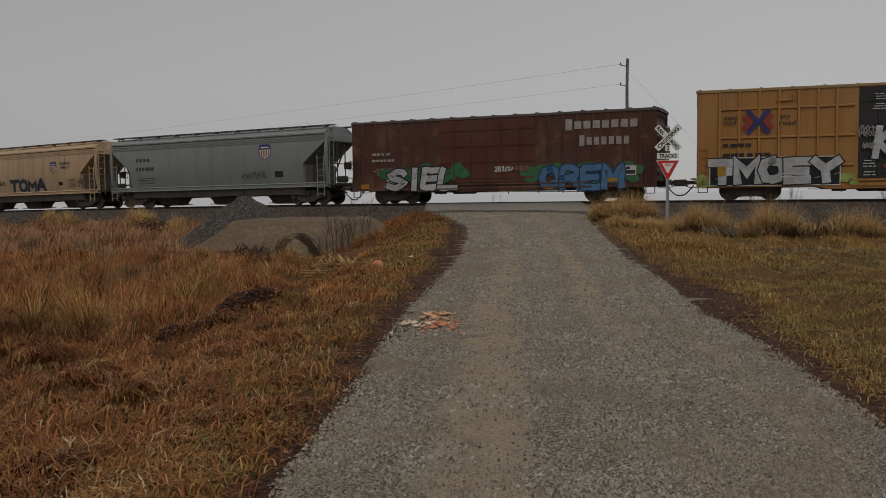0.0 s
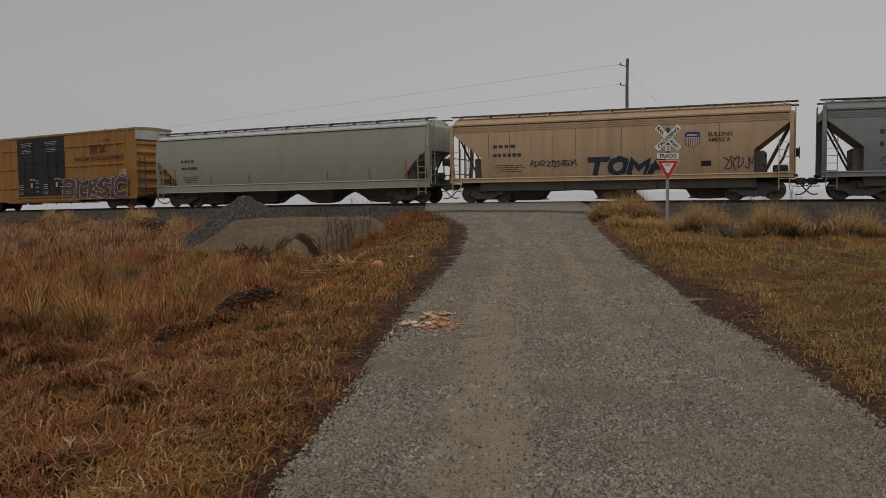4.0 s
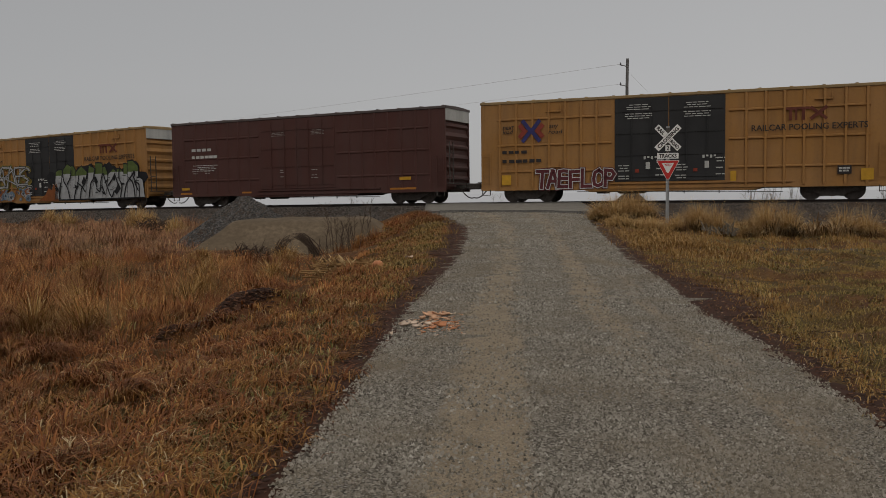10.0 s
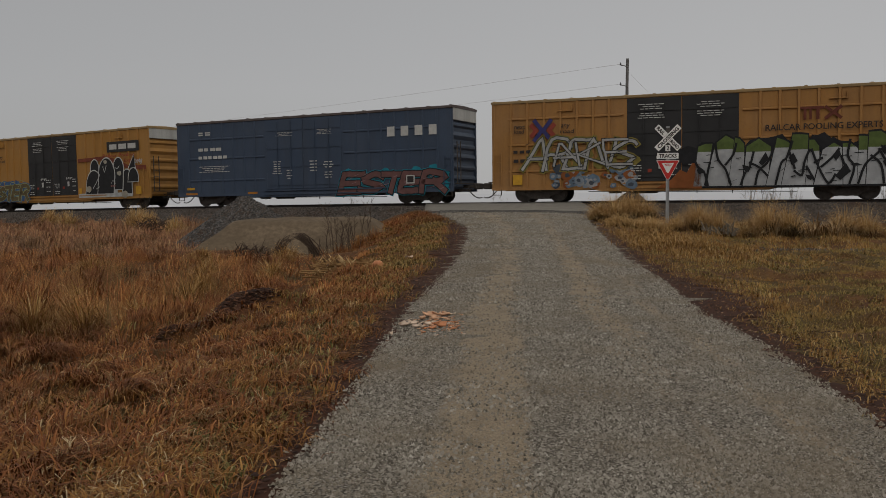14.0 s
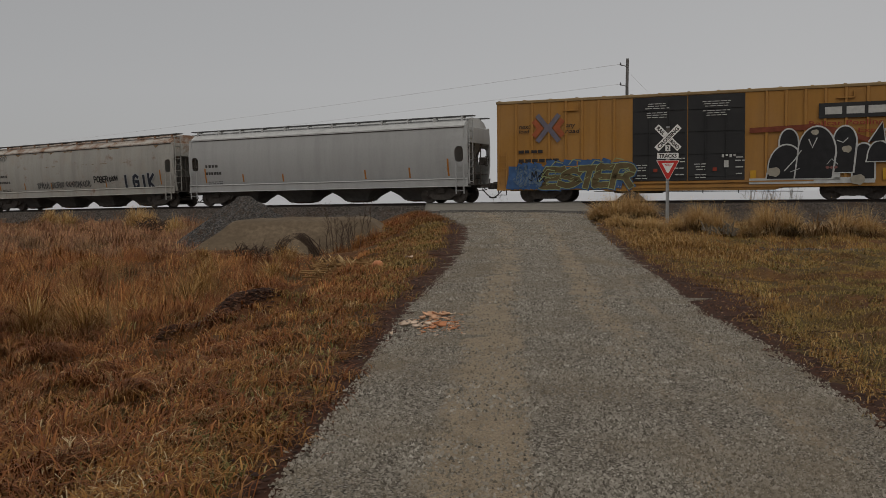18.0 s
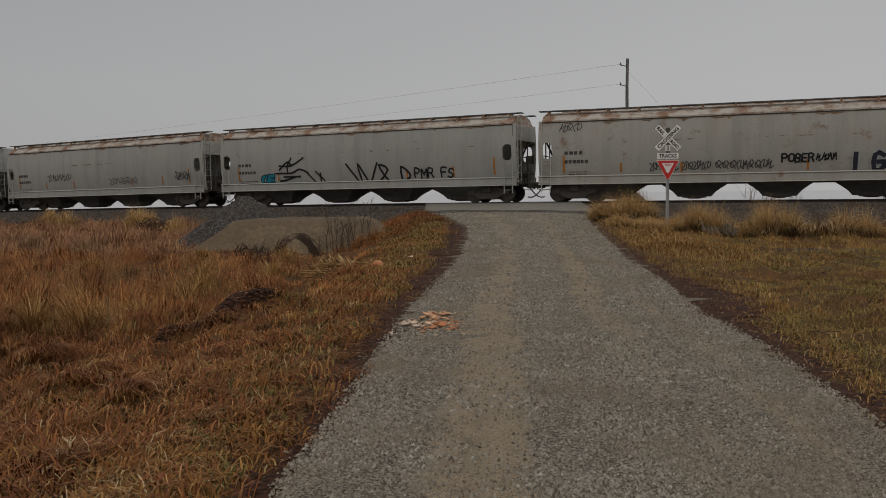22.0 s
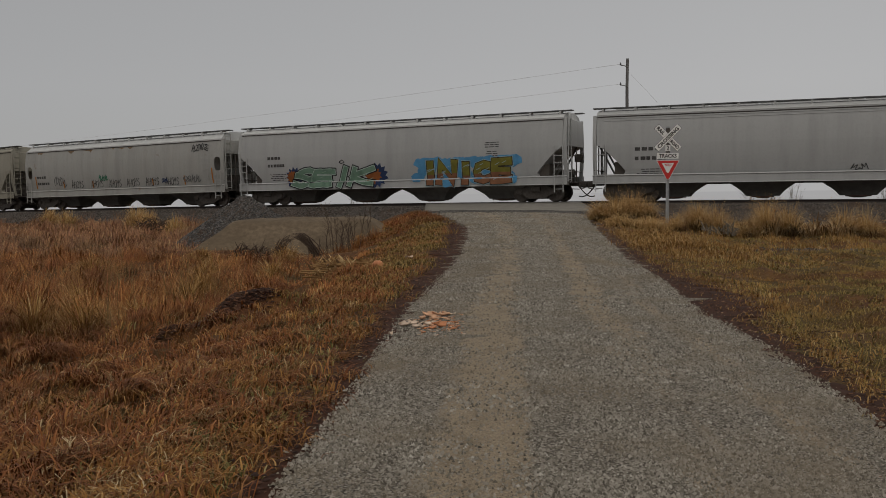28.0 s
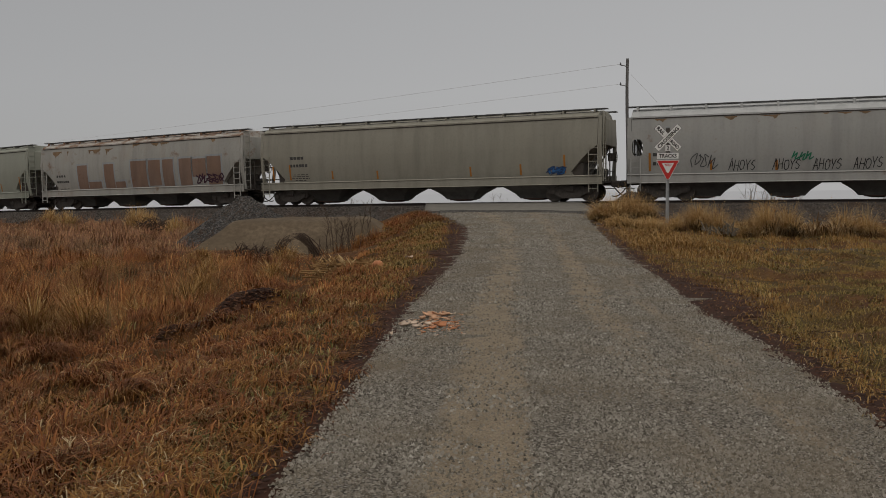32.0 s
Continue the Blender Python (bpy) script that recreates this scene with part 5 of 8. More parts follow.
# 2 older brown boxcar
c, sf = boxcar("faded brown steel boxcar with white roadname bars and graffiti", 16.3, M_SPBROWN, M_SPDOOR, M_OXROOF, height=4.48, zb=0.68,
               posts=tuple(-7.6 + 0.76 * i for i in range(6)) + tuple(2.9 + 0.76 * i for i in range(7)), rib_depth=0.035, door=(-3.0, 2.25), end_white=False, peaked=True)
for z_, x0_, x1_, n_ in ((3.55, 3.75, 7.4, 8), (2.75, 4.45, 7.0, 7)):
    w_ = (x1_ - x0_) / n_
    flat("roadname", [rect(x0_ + i * w_ + 0.06, x0_ + (i + 1) * w_ - 0.05, z_ - (0.05 if i == 0 else 0), z_ + (0.5 if i == 0 else 0.38)) for i in range(n_)], M_FADEDWHITE, c, sf, 0.006, "row of faded white roadname blocks")
marks(c, sf, -7.0, -5.6, 2.75, 22, 0.2, 2, M_FADEDWHITE)
qg = random.Random(27)
for k_ in range(14):
    flat("graffiti_cloud", [blot(-6.2 + 0.35 * k_, qg.uniform(1.2, 1.85), qg.uniform(0.28, 0.45), qg)], spray("leaf green", (0.04, 0.14, 0.06)), c, sf, 0.034 + 0.0004 * k_, "sprayed green cloud")
throwup(c, sf, "SIEL", -6.0, -1.9, 0.64, 1.98, SILVER, BLACKSPRAY, 0.31, 0.06, None, 0, 0.15, 21, 0.045, round_=True, over=0.22, accents=BLACKSPRAY)
flat("graffiti_letter", [([(-6.3, 0.85), (-5.95, 1.5), (-5.6, 1.3), (-5.75, 0.8)], [(0, 1, 2, 3)])], spray(*SILVER), c, sf, 0.044, "sprayed silver arrow tail")
for k_ in range(22):
    flat("graffiti_cloud", [blot(1.75 + 0.27 * k_, qg.uniform(1.0, 1.75), qg.uniform(0.26, 0.42), qg)], spray(*GREEN), c, sf, 0.012 + 0.0004 * k_, "sprayed green cloud behind lettering")
throwup(c, sf, "OREM", 2.5, 6.7, 0.55, 1.92, ("dusty blue", (0.085, 0.185, 0.340)), ("navy", (0.03, 0.05, 0.12)), 0.29, 0.06, None, 0, 0.06, 24, 0.03, round_=True, over=0.06, accents=("azure", (0.10, 0.30, 0.52)))
flat("graffiti_fill", [rect(5.9, 6.4, 0.95, 1.12), rect(2.75, 3.2, 0.62, 0.78)], spray("amber", (0.38, 0.20, 0.03)), c, sf, 0.052, "sprayed amber patch")
tag(c, sf, 0.05, 1.0, 1.55, 1.85, 3, 25, WHITESPRAY, 0.06, 0.06)
tag(c, sf, 1.1, 1.9, 1.55, 1.85, 3, 26, PINK, 0.06, 0.06)
flat("placard", [rect(6.75, 7.3, 1.25, 1.7)], M_WHITE, c, sf, 0.035, "white data stencil")
flat("placard", [rect(6.8, 7.25, 1.3, 1.48), rect(6.8, 7.0, 1.52, 1.65)], M_DARKINK, c, sf, 0.04, "black data plate")
flat("reflector", [rect(-7.7, -7.2, 0.8, 1.05), rect(5.8, 6.4, 0.9, 1.05)], M_ORANGE, c, sf, 0.036, "orange reflective patch")
cars.append(c)
# 3, 4 three-bay grain hoppers
c, sf = hopper("blue-grey three-bay covered grain hopper with dark stencils", 16.75, M_CMOGREY, bays=3, inset=1.5, height=4.55, eave=3.95, sill=(0.98, 1.25))
marks(c, sf, -6.15, -4.6, 3.1, 31, 0.32, 2)
shield(c, sf, 3.72, 4.48, 2.68, 3.5)
tag(c, sf, 2.3, 4.1, 1.55, 2.0, 5, 32, ("charcoal", (0.08, 0.08, 0.08)), 0.04)
flat("placard", [rect(4.75, 5.35, 1.6, 1.95)], M_DARKINK, c, sf, 0.008, "black data plate")
cars.append(c)
c, sf = hopper("tan three-bay covered grain hopper with shield emblem and graffiti", 16.5, M_CMOTAN, bays=3, inset=1.5, height=4.55, eave=3.95, sill=(1.0, 1.25))
marks(c, sf, -5.95, -4.4, 2.95, 41, 0.26, 2)
shield(c, sf, 3.6, 4.2, 2.5, 3.18)
flat("lettering", [words("BUILDING", 4.62, 5.7, 2.96, 3.16), words("AMERICA", 4.62, 5.6, 2.7, 2.9)], M_DARKINK, c, sf, 0.008, "dark painted slogan")
throwup(c, sf, "TOMA", -1.1, 2.95, 1.22, 2.15, ("charcoal navy", (0.048, 0.050, 0.060)), ("chalk", (0.36, 0.36, 0.35)), 0.38, 0.035, None, 0, 0.28, 42, 0.012, over=0.06)
flat("graffiti_fill", [blot(0.42, 1.66, 0.26, random.Random(4))], spray("chalk", (0.36, 0.36, 0.35)), c, sf, 0.030, "sprayed chalk heart of the round letter")
tag(c, sf, -4.0, -1.6, 1.75, 2.1, 6, 43, ("charcoal", (0.08, 0.08, 0.08)), 0.05)
tag(c, sf, 5.3, 7.2, 1.4, 2.1, 4, 44, ("charcoal", (0.08, 0.08, 0.08)), 0.05)
qs = random.Random(47)
for k_ in range(11):
    x_ = -6.2 + 1.13 * k_
    flat("panel_seam", [rect(x_, x_ + 0.018, qs.uniform(2.1, 2.4), 3.55), rect(x_ + 0.003, x_ + 0.014, 1.3, 2.1)], M_DARKINK, c, sf, 0.005, "thin dark welded panel seam")
flat("placard", [rect(4.3, 4.75, 1.6, 1.85)], M_DARKINK, c, sf, 0.008, "black data plate")
cars.append(c)
# 5 clean greenish plastics hopper
STRIPS = [(-8.05, 1.4, 2.25), (-5.25, 1.4, 1.85), (-2.4, 1.35, 1.8), (3.1, 1.35, 1.85), (5.85, 1.35, 1.9), (8.15, 1.4, 2.3)]
c, sf = hopper("clean greenish-grey four-bay covered hopper with dark stencils", 18.95, M_TILX, roof_mat=M_GREYROOF, strips=STRIPS)
marks(c, sf, -7.47, -6.2, 2.85, 51, 0.25, 2)
cars.append(c)
# 6, 7 pool boxcars
c, sf = pool_boxcar("yellow-brown pool boxcar with maroon and white graffiti", 61)
qp = random.Random(63)
for k_ in range(16):
    flat("graffiti_cloud", [blot(2.7 + 0.38 * k_, qp.uniform(1.2, 1.85), qp.uniform(0.28, 0.42), qp)], spray("moss green", (0.10, 0.14, 0.04)), c, sf, 0.006 + 0.0003 * k_, "sprayed moss-green cloud")
throwup(c, sf, "BIOKSIC", 2.6, 8.6, 0.62, 2.02, ("dusty mauve", (0.150, 0.075, 0.080)), WHITESPRAY, 0.36, 0.035, ("plum black", (0.035, 0.018, 0.02)), 0.03, 0.16, 62, 0.016, over=0.62, round_=True, accents=("plum black", (0.035, 0.018, 0.02)))
tag(c, sf, 7.9, 8.6, 2.05, 2.5, 2, 64, WHITESPRAY, 0.04, 0.02)
cars.append(c)
c, sf = pool_boxcar("yellow-brown pool boxcar with maroon block-letter graffiti", 71)
throwup(c, sf, "TAEFLOP", -6.5, -2.5, 0.62, 1.66, MAROON, WHITESPRAY, 0.28, 0.035, MAROON, 0.035, 0.05, 72, 0.016, over=0.16)
cars.append(c)
# 8 dark oxide red boxcar
c, sf = boxcar("dark oxide-red boxcar with white stencils", 18.5, M_OXIDE, M_OXIDE, M_OXROOF, posts=POSTS, ribs=(1.53, 2.84, 4.0), rib_depth=0.042)
marks(c, sf, -7.75, -5.75, 3.5, 81, 0.25, 2, M_WHITE)
flat("small_lettering", lines(-7.75, -7.25, 1.95, 2.35, 3, 82) + lines(-6.85, -6.3, 1.95, 2.35, 3, 87) + lines(-1.9, -0.7, 3.95, 4.2, 3, 83) + lines(0.9, 1.9, 3.95, 4.25, 4, 84) + lines(-1.3, -0.9, 1.6, 2.1, 4, 85, (1,)) + lines(0.9, 1.4, 1.5, 2.1, 4, 86, (2,)), M_FADEDWHITE, c, sf, 0.02, "small white stencils")
flat("reflector", [rect(-8.6, -8.0, 0.98, 1.12), rect(6.6, 7.3, 1.25, 1.42)], M_YELLOW, c, sf, 0.01, "yellow reflective patch")
flat("reflector", [rect(-8.7, -7.8, 0.72, 0.82), rect(-4.0, -3.3, 0.72, 0.82), rect(6.0, 7.6, 0.74, 0.84)], M_ORANGE, c, sf, 0.01, "orange reflective strip")
cars.append(c)
# 9 boxcar with two big pieces
c, sf = pool_boxcar("yellow-brown pool boxcar covered in silver and green graffiti", 91)
qb = random.Random(96)
BUBBLES = [("steel blue", (0.13, 0.18, 0.24)), ("slate", (0.06, 0.07, 0.09)), ("blue-grey", (0.22, 0.26, 0.30)), ("ash", (0.30, 0.30, 0.30)), ("burnt orange", (0.26, 0.085, 0.025))]
for k_ in range(64):
    bx_, bz_, br_ = qb.uniform(-6.3, -2.3), qb.uniform(0.75, 1.6), qb.uniform(0.14, 0.34)
    tone_ = BUBBLES[qb.choice((0, 0, 1, 2, 2, 3, 4))]
    flat("graffiti_bubble", [blot(bx_, bz_, br_, qb)], spray(*tone_), c, sf, 0.008 + 0.0003 * k_, "sprayed %s bubble" % tone_[0])
    flat("graffiti_bubble", [blot(bx_, bz_, br_ * 0.45, qb)], spray(*BUBBLES[qb.choice((1, 3))]), c, sf, 0.0085 + 0.0003 * k_, "small bubble within")
for k_ in range(9):
    flat("graffiti_cloud", [blot(-6.7 + 0.55 * k_, 2.0 + 0.25 * math.sin(k_ * 2.0), 0.34, qb)], spray("mustard", (0.22, 0.18, 0.045)), c, sf, 0.006 + 0.0004 * k_, "sprayed mustard cloud")
throwup(c, sf, "ARENS", -7.5, -2.2, 1.5, 3.15, ("chalk", (0.36, 0.36, 0.35)), BLACKSPRAY, 0.13, 0.03, ("mustard", (0.22, 0.18, 0.045)), 0.06, 0.3, 92, 0.036, over=0.3, accents=BLACKSPRAY, round_=True)
throwup(c, sf, "AKE", -6.3, -2.3, 1.7, 3.0, ("chalk", (0.36, 0.36, 0.35)), BLACKSPRAY, 0.11, 0.03, None, 0, -0.2, 97, 0.066, over=0.1, accents=BLACKSPRAY)
flat("graffiti_cloud", [([(-1.2, 0.6), (0.9, 0.55), (0.8, 1.7), (0.45, 1.75), (0.2, 1.3), (-0.1, 1.45), (-0.5, 1.0)], [(0, 1, 2, 3, 4, 5, 6)])], spray("burnt orange", (0.26, 0.085, 0.025)), c, sf, 0.036, "sprayed burnt-orange flame")
flat("graffiti_cloud", [blot(0.35 + 0.62 * k_, 2.1 + 0.35 * math.sin(k_ * 1.3), 0.62, qb) for k_ in range(0, 15, 2)], spray(*BLACKSPRAY), c, sf, 0.030, "sprayed black cloud behind lettering")
flat("graffiti_cloud", [blot(0.97 + 0.62 * k_, 2.2 + 0.35 * math.sin(k_ * 1.7), 0.60, qb) for k_ in range(0, 14, 2)], spray(*BLACKSPRAY), c, sf, 0.0315, "sprayed black cloud behind lettering")
SLABS = ((0.50, 1.05, 0.72, 1.35, 2.50, 2.62, 2.62), (1.00, 2.10, 1.50, 2.40, 2.62, 2.98, 2.70), (2.05, 2.75, 2.35, 2.75, 2.86, 2.80, 2.55), (2.70, 3.75, 2.85, 3.90, 2.45, 2.78, 2.40), (3.70, 4.40, 4.15, 4.85, 2.80, 2.66, 2.42),
         (4.35, 5.40, 4.80, 5.45, 2.92, 2.92, 2.88), (5.35, 5.95, 5.50, 5.90, 2.65, 2.66, 2.36), (5.70, 6.95, 6.05, 6.95, 2.20, 2.50, 2.20), (6.90, 7.65, 6.85, 7.45, 2.45, 2.48, 2.24), (7.45, 7.95, 7.50, 7.92, 2.76, 2.76, 2.70), (7.80, 8.85, 7.90, 8.80, 2.92, 2.95, 2.60), (8.60, 9.36, 8.72, 9.20, 1.82, 1.86, 1.70))
slabs(c, sf, SLABS, 0.66, SILVER, BLACKSPRAY, (2.25, ("moss green", (0.15, 0.22, 0.05))), 0.034)
COUNTERS = ("00 24 36 12", "08 46 32 14", "22 68 84 40", "10 54 88 32", "06 38 64 22")
qk = random.Random(98)
for k_, (x_, z_, w_, h_) in enumerate(((1.35, 1.25, 0.35, 0.4), (2.75, 1.15, 0.6, 0.38), (3.35, 1.55, 0.4, 0.5), (4.05, 1.1, 0.55, 0.42), (4.75, 1.35, 0.35, 0.6), (5.65, 1.45, 0.7, 0.42), (5.45, 0.78, 0.45, 0.28), (6.45, 0.85, 0.65, 0.6), (7.25, 1.05, 0.55, 0.22), (7.25, 1.4, 0.5, 0.16), (7.9, 1.2, 0.85, 0.4), (8.45, 1.75, 0.35, 0.5), (6.5, 1.7, 0.25, 0.45), (2.0, 0.8, 0.5, 0.16), (0.75, 1.1, 0.3, 0.35))):
    pts_ = pen_runs(COUNTERS[k_ % 5], x_ - 0.1, x_ + 1.15 * w_, z_, z_ + 1.25 * h_)[0]
    flat("graffiti_cut", [(pts_, [(0, 1, 2, 3)])], spray(*BLACKSPRAY), c, sf, 0.100 + 0.0003 * k_, "sprayed black gap between letters")
for k_ in range(26):
    x_, z_ = qk.uniform(0.7, 8.9), qk.uniform(0.8, 2.1)
    flat("graffiti_cut", [ribbon([(x_, z_), (x_ + qk.uniform(0.15, 0.4), z_ + qk.uniform(-0.02, 0.03))], 0.035)], spray(*BLACKSPRAY), c, sf, 0.106 + 0.0002 * k_, "thin black speed line")
for k_, (x_, w_, code_) in enumerate(((0.55, 0.7, "70 53 24 06|60 73 85"), (1.5, 0.9, "08 15 43 60|44 76 88"), (2.45, 0.7, "88 64 43 20"), (3.0, 1.0, "20 33 65 88|05 34 62"), (4.0, 0.9, "78 55 34 10|66 83"), (4.9, 0.8, "68 45 32 03|54 81"), (5.6, 1.1, "08 24 50 72|34 66 88|15 36"), (6.8, 0.7, "48 35 63 40|05 23"), (7.5, 1.0, "88 56 24 00|46 74 80"), (8.3, 0.8, "08 35 64 60|25 52"))):
    flourish(c, sf, code_, x_, x_ + w_, 0.72, 2.35 + 0.25 * math.sin(2 * k_), BLACKSPRAY, 0.10, 0.112 + 0.0004 * k_)
cars.append(c)
# 10 blue boxcar
c, sf = boxcar("dark blue boxcar with white block lettering and pink graffiti", 18.5, M_BLUE, M_BLUE, M_OXROOF, posts=POSTS, ribs=(1.53, 2.84, 4.0), rib_depth=0.042)
flat("roadname", [rect(5.45 + 0.84 * i, 5.45 + 0.84 * i + 0.46, 3.6, 4.12) for i in range(4)], M_WHITE, c, sf, 0.01, "four white company letters as blocks")
marks(c, sf, -7.65, -5.4, 3.52, 101, 0.28, 2, M_WHITE)
flat("small_lettering", bars(-7.6, -6.6, 4.2, 4.45, 2, 102, 2) + lines(-1.9, -0.7, 3.95, 4.2, 3, 103) + lines(0.9, 1.9, 3.95, 4.25, 4, 104) + lines(-2.2, -1.5, 1.8, 2.6, 6, 105) + lines(-1.2, -0.8, 1.5, 2.1, 4, 107) + lines(0.4, 0.9, 1.9, 2.6, 4, 106) + lines(1.3, 2.0, 1.5, 2.5, 7, 108, (3,)), M_WHITE, c, sf, 0.02, "small white stencils")
flat("graffiti_cloud", [blot(x_, z_, 0.28, random.Random(int(x_ * 10))) for x_, z_ in ((2.6, 1.2), (3.0, 1.75), (5.3, 1.72), (7.2, 1.75), (8.2, 1.85), (8.9, 1.5), (8.9, 0.95))], spray(*TEAL), c, sf, 0.008, "sprayed teal cloud")
throwup(c, sf, "ESTER", 2.6, 8.9, 0.5, 1.86, ("dusty rose", (0.17, 0.085, 0.078)), ("dark", (0.02, 0.025, 0.03)), 0.28, 0.055, TEAL, 0.035, 0.3, 107, 0.016, over=0.3, round_=True, accents=("pale mauve", (0.30, 0.20, 0.21)))
flat("placard", [rect(6.6, 7.1, 1.05, 1.5)], M_WHITE, c, sf, 0.05, "white data stencil")
flat("placard", [rect(6.66, 7.04, 1.11, 1.44)], M_DARKINK, c, sf, 0.054, "black data plate")
flat("reflector", [rect(-8.6, -8.0, 0.98, 1.12)], M_YELLOW, c, sf, 0.01, "yellow reflective patch")
flat("reflector", [rect(-8.7, -7.8, 0.68, 0.8), rect(-4.0, -3.3, 0.68, 0.8)], M_ORANGE, c, sf, 0.01, "orange reflective strip")
cars.append(c)
# 11 boxcar with the old emblem
c, sf = pool_boxcar("bright yellow pool boxcar with emblem panel and black-white graffiti", 111, M_TBOX2, True)
DEEPBLUE, PALELIME, UMBER = ("deep blue", (0.055, 0.115, 0.25)), ("pale lime", (0.29, 0.33, 0.17)), ("umber", (0.13, 0.098, 0.048))
qe = random.Random(118)
for k_ in range(20):
    x_ = -8.65 + 0.285 * k_
    flat("graffiti_cloud", [ribbon([(x_ - 0.1, 0.64), (x_ + qe.uniform(-0.1, 0.1), 1.3), (x_ + qe.uniform(0.0, 0.35), qe.uniform(1.75, 2.1))], 0.42)], spray(*DEEPBLUE), c, sf, 0.008 + 0.0004 * (k_ % 5), "sprayed deep blue cloud behind lettering")
throwup(c, sf, "ESTER", -6.9, -2.55, 0.60, 1.80, UMBER, PALELIME, 0.30, 0.035, DEEPBLUE, 0.05, 0.3, 112, 0.02, over=0.34, accents=PALELIME, round_=True)
flat("graffiti_cut", [ribbon([(x_, z_), (x_ + 0.22, z_ + 0.26), (x_ + 0.62, z_ + 0.16)], 0.05) for x_, z_ in ((-6.6, 1.72), (-5.7, 1.8), (-4.6, 1.74), (-3.6, 1.82), (-3.1, 1.2), (-7.2, 1.0), (-7.0, 1.35))], spray(*PALELIME), c, sf, 0.076, "sprayed pale lime arrow strokes")
piece(c, sf, -8.5, -7.1, 0.72, 1.85, 3, 114, ("steel blue", (0.20, 0.22, 0.22)), DEEPBLUE, 0.14, 0.08, lift=0.02)
tag(c, sf, -7.7, -6.9, 0.95, 1.55, 2, 120, BLACKSPRAY, 0.05, 0.05)


flat("graffiti_band", [([(2.7, 3.28), (5.4, 3.36), (6.6, 3.1), (7.6, 2.7), (9.2, 2.66), (9.2, 2.36), (7.5, 2.5), (6.4, 2.85), (5.2, 3.1), (2.7, 3.05)], [(0, 1, 8, 9), (1, 2, 7, 8), (2, 3, 6, 7), (3, 4, 5, 6)])], spray("brick red", (0.20, 0.055, 0.03)), c, sf, 0.010, "sprayed brick-red band")
flat("graffiti_band", [rect(2.7, 7.9, 0.72, 0.98), rect(6.0, 6.5, 0.85, 1.25)], spray(*WHITESPRAY), c, sf, 0.011, "sprayed white footing with drips")
for ax0_, ax1_, az0_, az1_, ln_ in ((4.0, 4.75, 2.0, 3.15, 0.0), (3.45, 4.95, 0.95, 2.45, 0.05), (6.1, 7.0, 1.2, 3.2, 0.06), (4.65, 6.15, 0.95, 3.22, 0.06), (7.55, 8.45, 1.65, 2.5, 0.05), (7.0, 7.85, 0.9, 2.42, 0.0), (5.75, 6.6, 1.25, 2.15, 0.0)):
    balloon(c, sf, ax0_, ax1_, az0_, az1_, ln_, 0.014 + 0.0045 * len([o for o in c.children if o.name.startswith("graffiti_letter")]) % 0.03)
flat("graffiti_letter", [([(7.65, 2.5), (8.15, 3.3), (8.25, 2.55)], [(0, 1, 2)])], spray(*INK), c, sf, 0.05, "sprayed near-black spike")
flat("graffiti_cut", [ribbon([(7.6, 2.48), (8.15, 3.36), (8.28, 2.5)], 0.06), ribbon([(4.2, 1.3), (4.6, 1.75), (4.9, 2.2)], 0.05), ribbon([(4.45, 1.25), (4.85, 1.4)], 0.03), ribbon([(5.2, 2.7), (5.35, 2.3), (5.55, 2.75)], 0.05), ribbon([(6.35, 2.6), (6.6, 2.5), (6.8, 2.7)], 0.04), ribbon([(5.95, 1.55), (6.15, 1.8), (6.4, 1.55)], 0.03)], spray(*WHITESPRAY), c, sf, 0.056, "sprayed white accent lines")
for bx_, bz_, br_ in ((5.45, 2.98, 0.16), (6.75, 2.2, 0.2), (3.75, 1.25, 0.28), (7.2, 0.85, 0.3)):
    flat("graffiti_fill", [blot(bx_, bz_, br_, random.Random(5))], spray(*CREAM), c, sf, 0.053, "sprayed cream patch")
flat("graffiti_fill", [blot(5.98 + 0.17 * k_, 1.42, 0.08, random.Random(k_)) for k_ in range(3)], spray(*PINK), c, sf, 0.056, "three small pink dots")
tag(c, sf, 8.1, 8.9, 2.75, 3.1, 3, 115, WHITESPRAY, 0.04, 0.02)
cars.append(c)
# 12 to 15 grey four-bay hoppers with oval end openings
c, sf = hopper("light grey four-bay covered hopper with dark stencils", 18.4, M_GREY, roof_mat=M_GREYROOF, ends="oval", eave=3.93, strips=[(x, a, b) for x, a, b in STRIPS])
marks(c, sf, -8.0, -6.8, 2.5, 121, 0.25, 2)
cars.append(c)
c, sf = hopper("grey four-bay covered hopper with rust blooms and scrawls", 18.5, M_GREYRUST, roof_mat=M_GREYROOFRUST, ends="oval", eave=3.93, strips=STRIPS)
rust_stains(c, sf, -8.5, 8.3, 3.86, 14, 134, 0.22)
rust_stains(c, sf, -7.5, 8.0, 2.9, 7, 135, 0.12)
marks(c, sf, -8.0, -6.8, 2.5, 131, 0.25, 2)
throwup(c, sf, "LGIK", 4.9, 7.75, 1.06, 2.15, ("charcoal blue", (0.030, 0.034, 0.048)), SILVER, 0.27, 0.04, None, 0, 0.0, 132, 0.05, over=-0.06)
for i_, (x_, n_) in enumerate(((-3.9, 5), (-2.4, 5), (-0.9, 4), (0.3, 5))):
    tag(c, sf, x_, x_ + 1.3, 1.42, 1.9, n_, 133 + i_, ("charcoal", (0.07, 0.07, 0.075)), 0.05)
scrawl(c, sf, "POBER", 2.0, 3.4, 1.72, 2.05, BLACKSPRAY, 0.075, 0.1, 136)
tag(c, sf, 3.45, 4.3, 1.72, 2.1, 4, 137, BLACKSPRAY, 0.05)
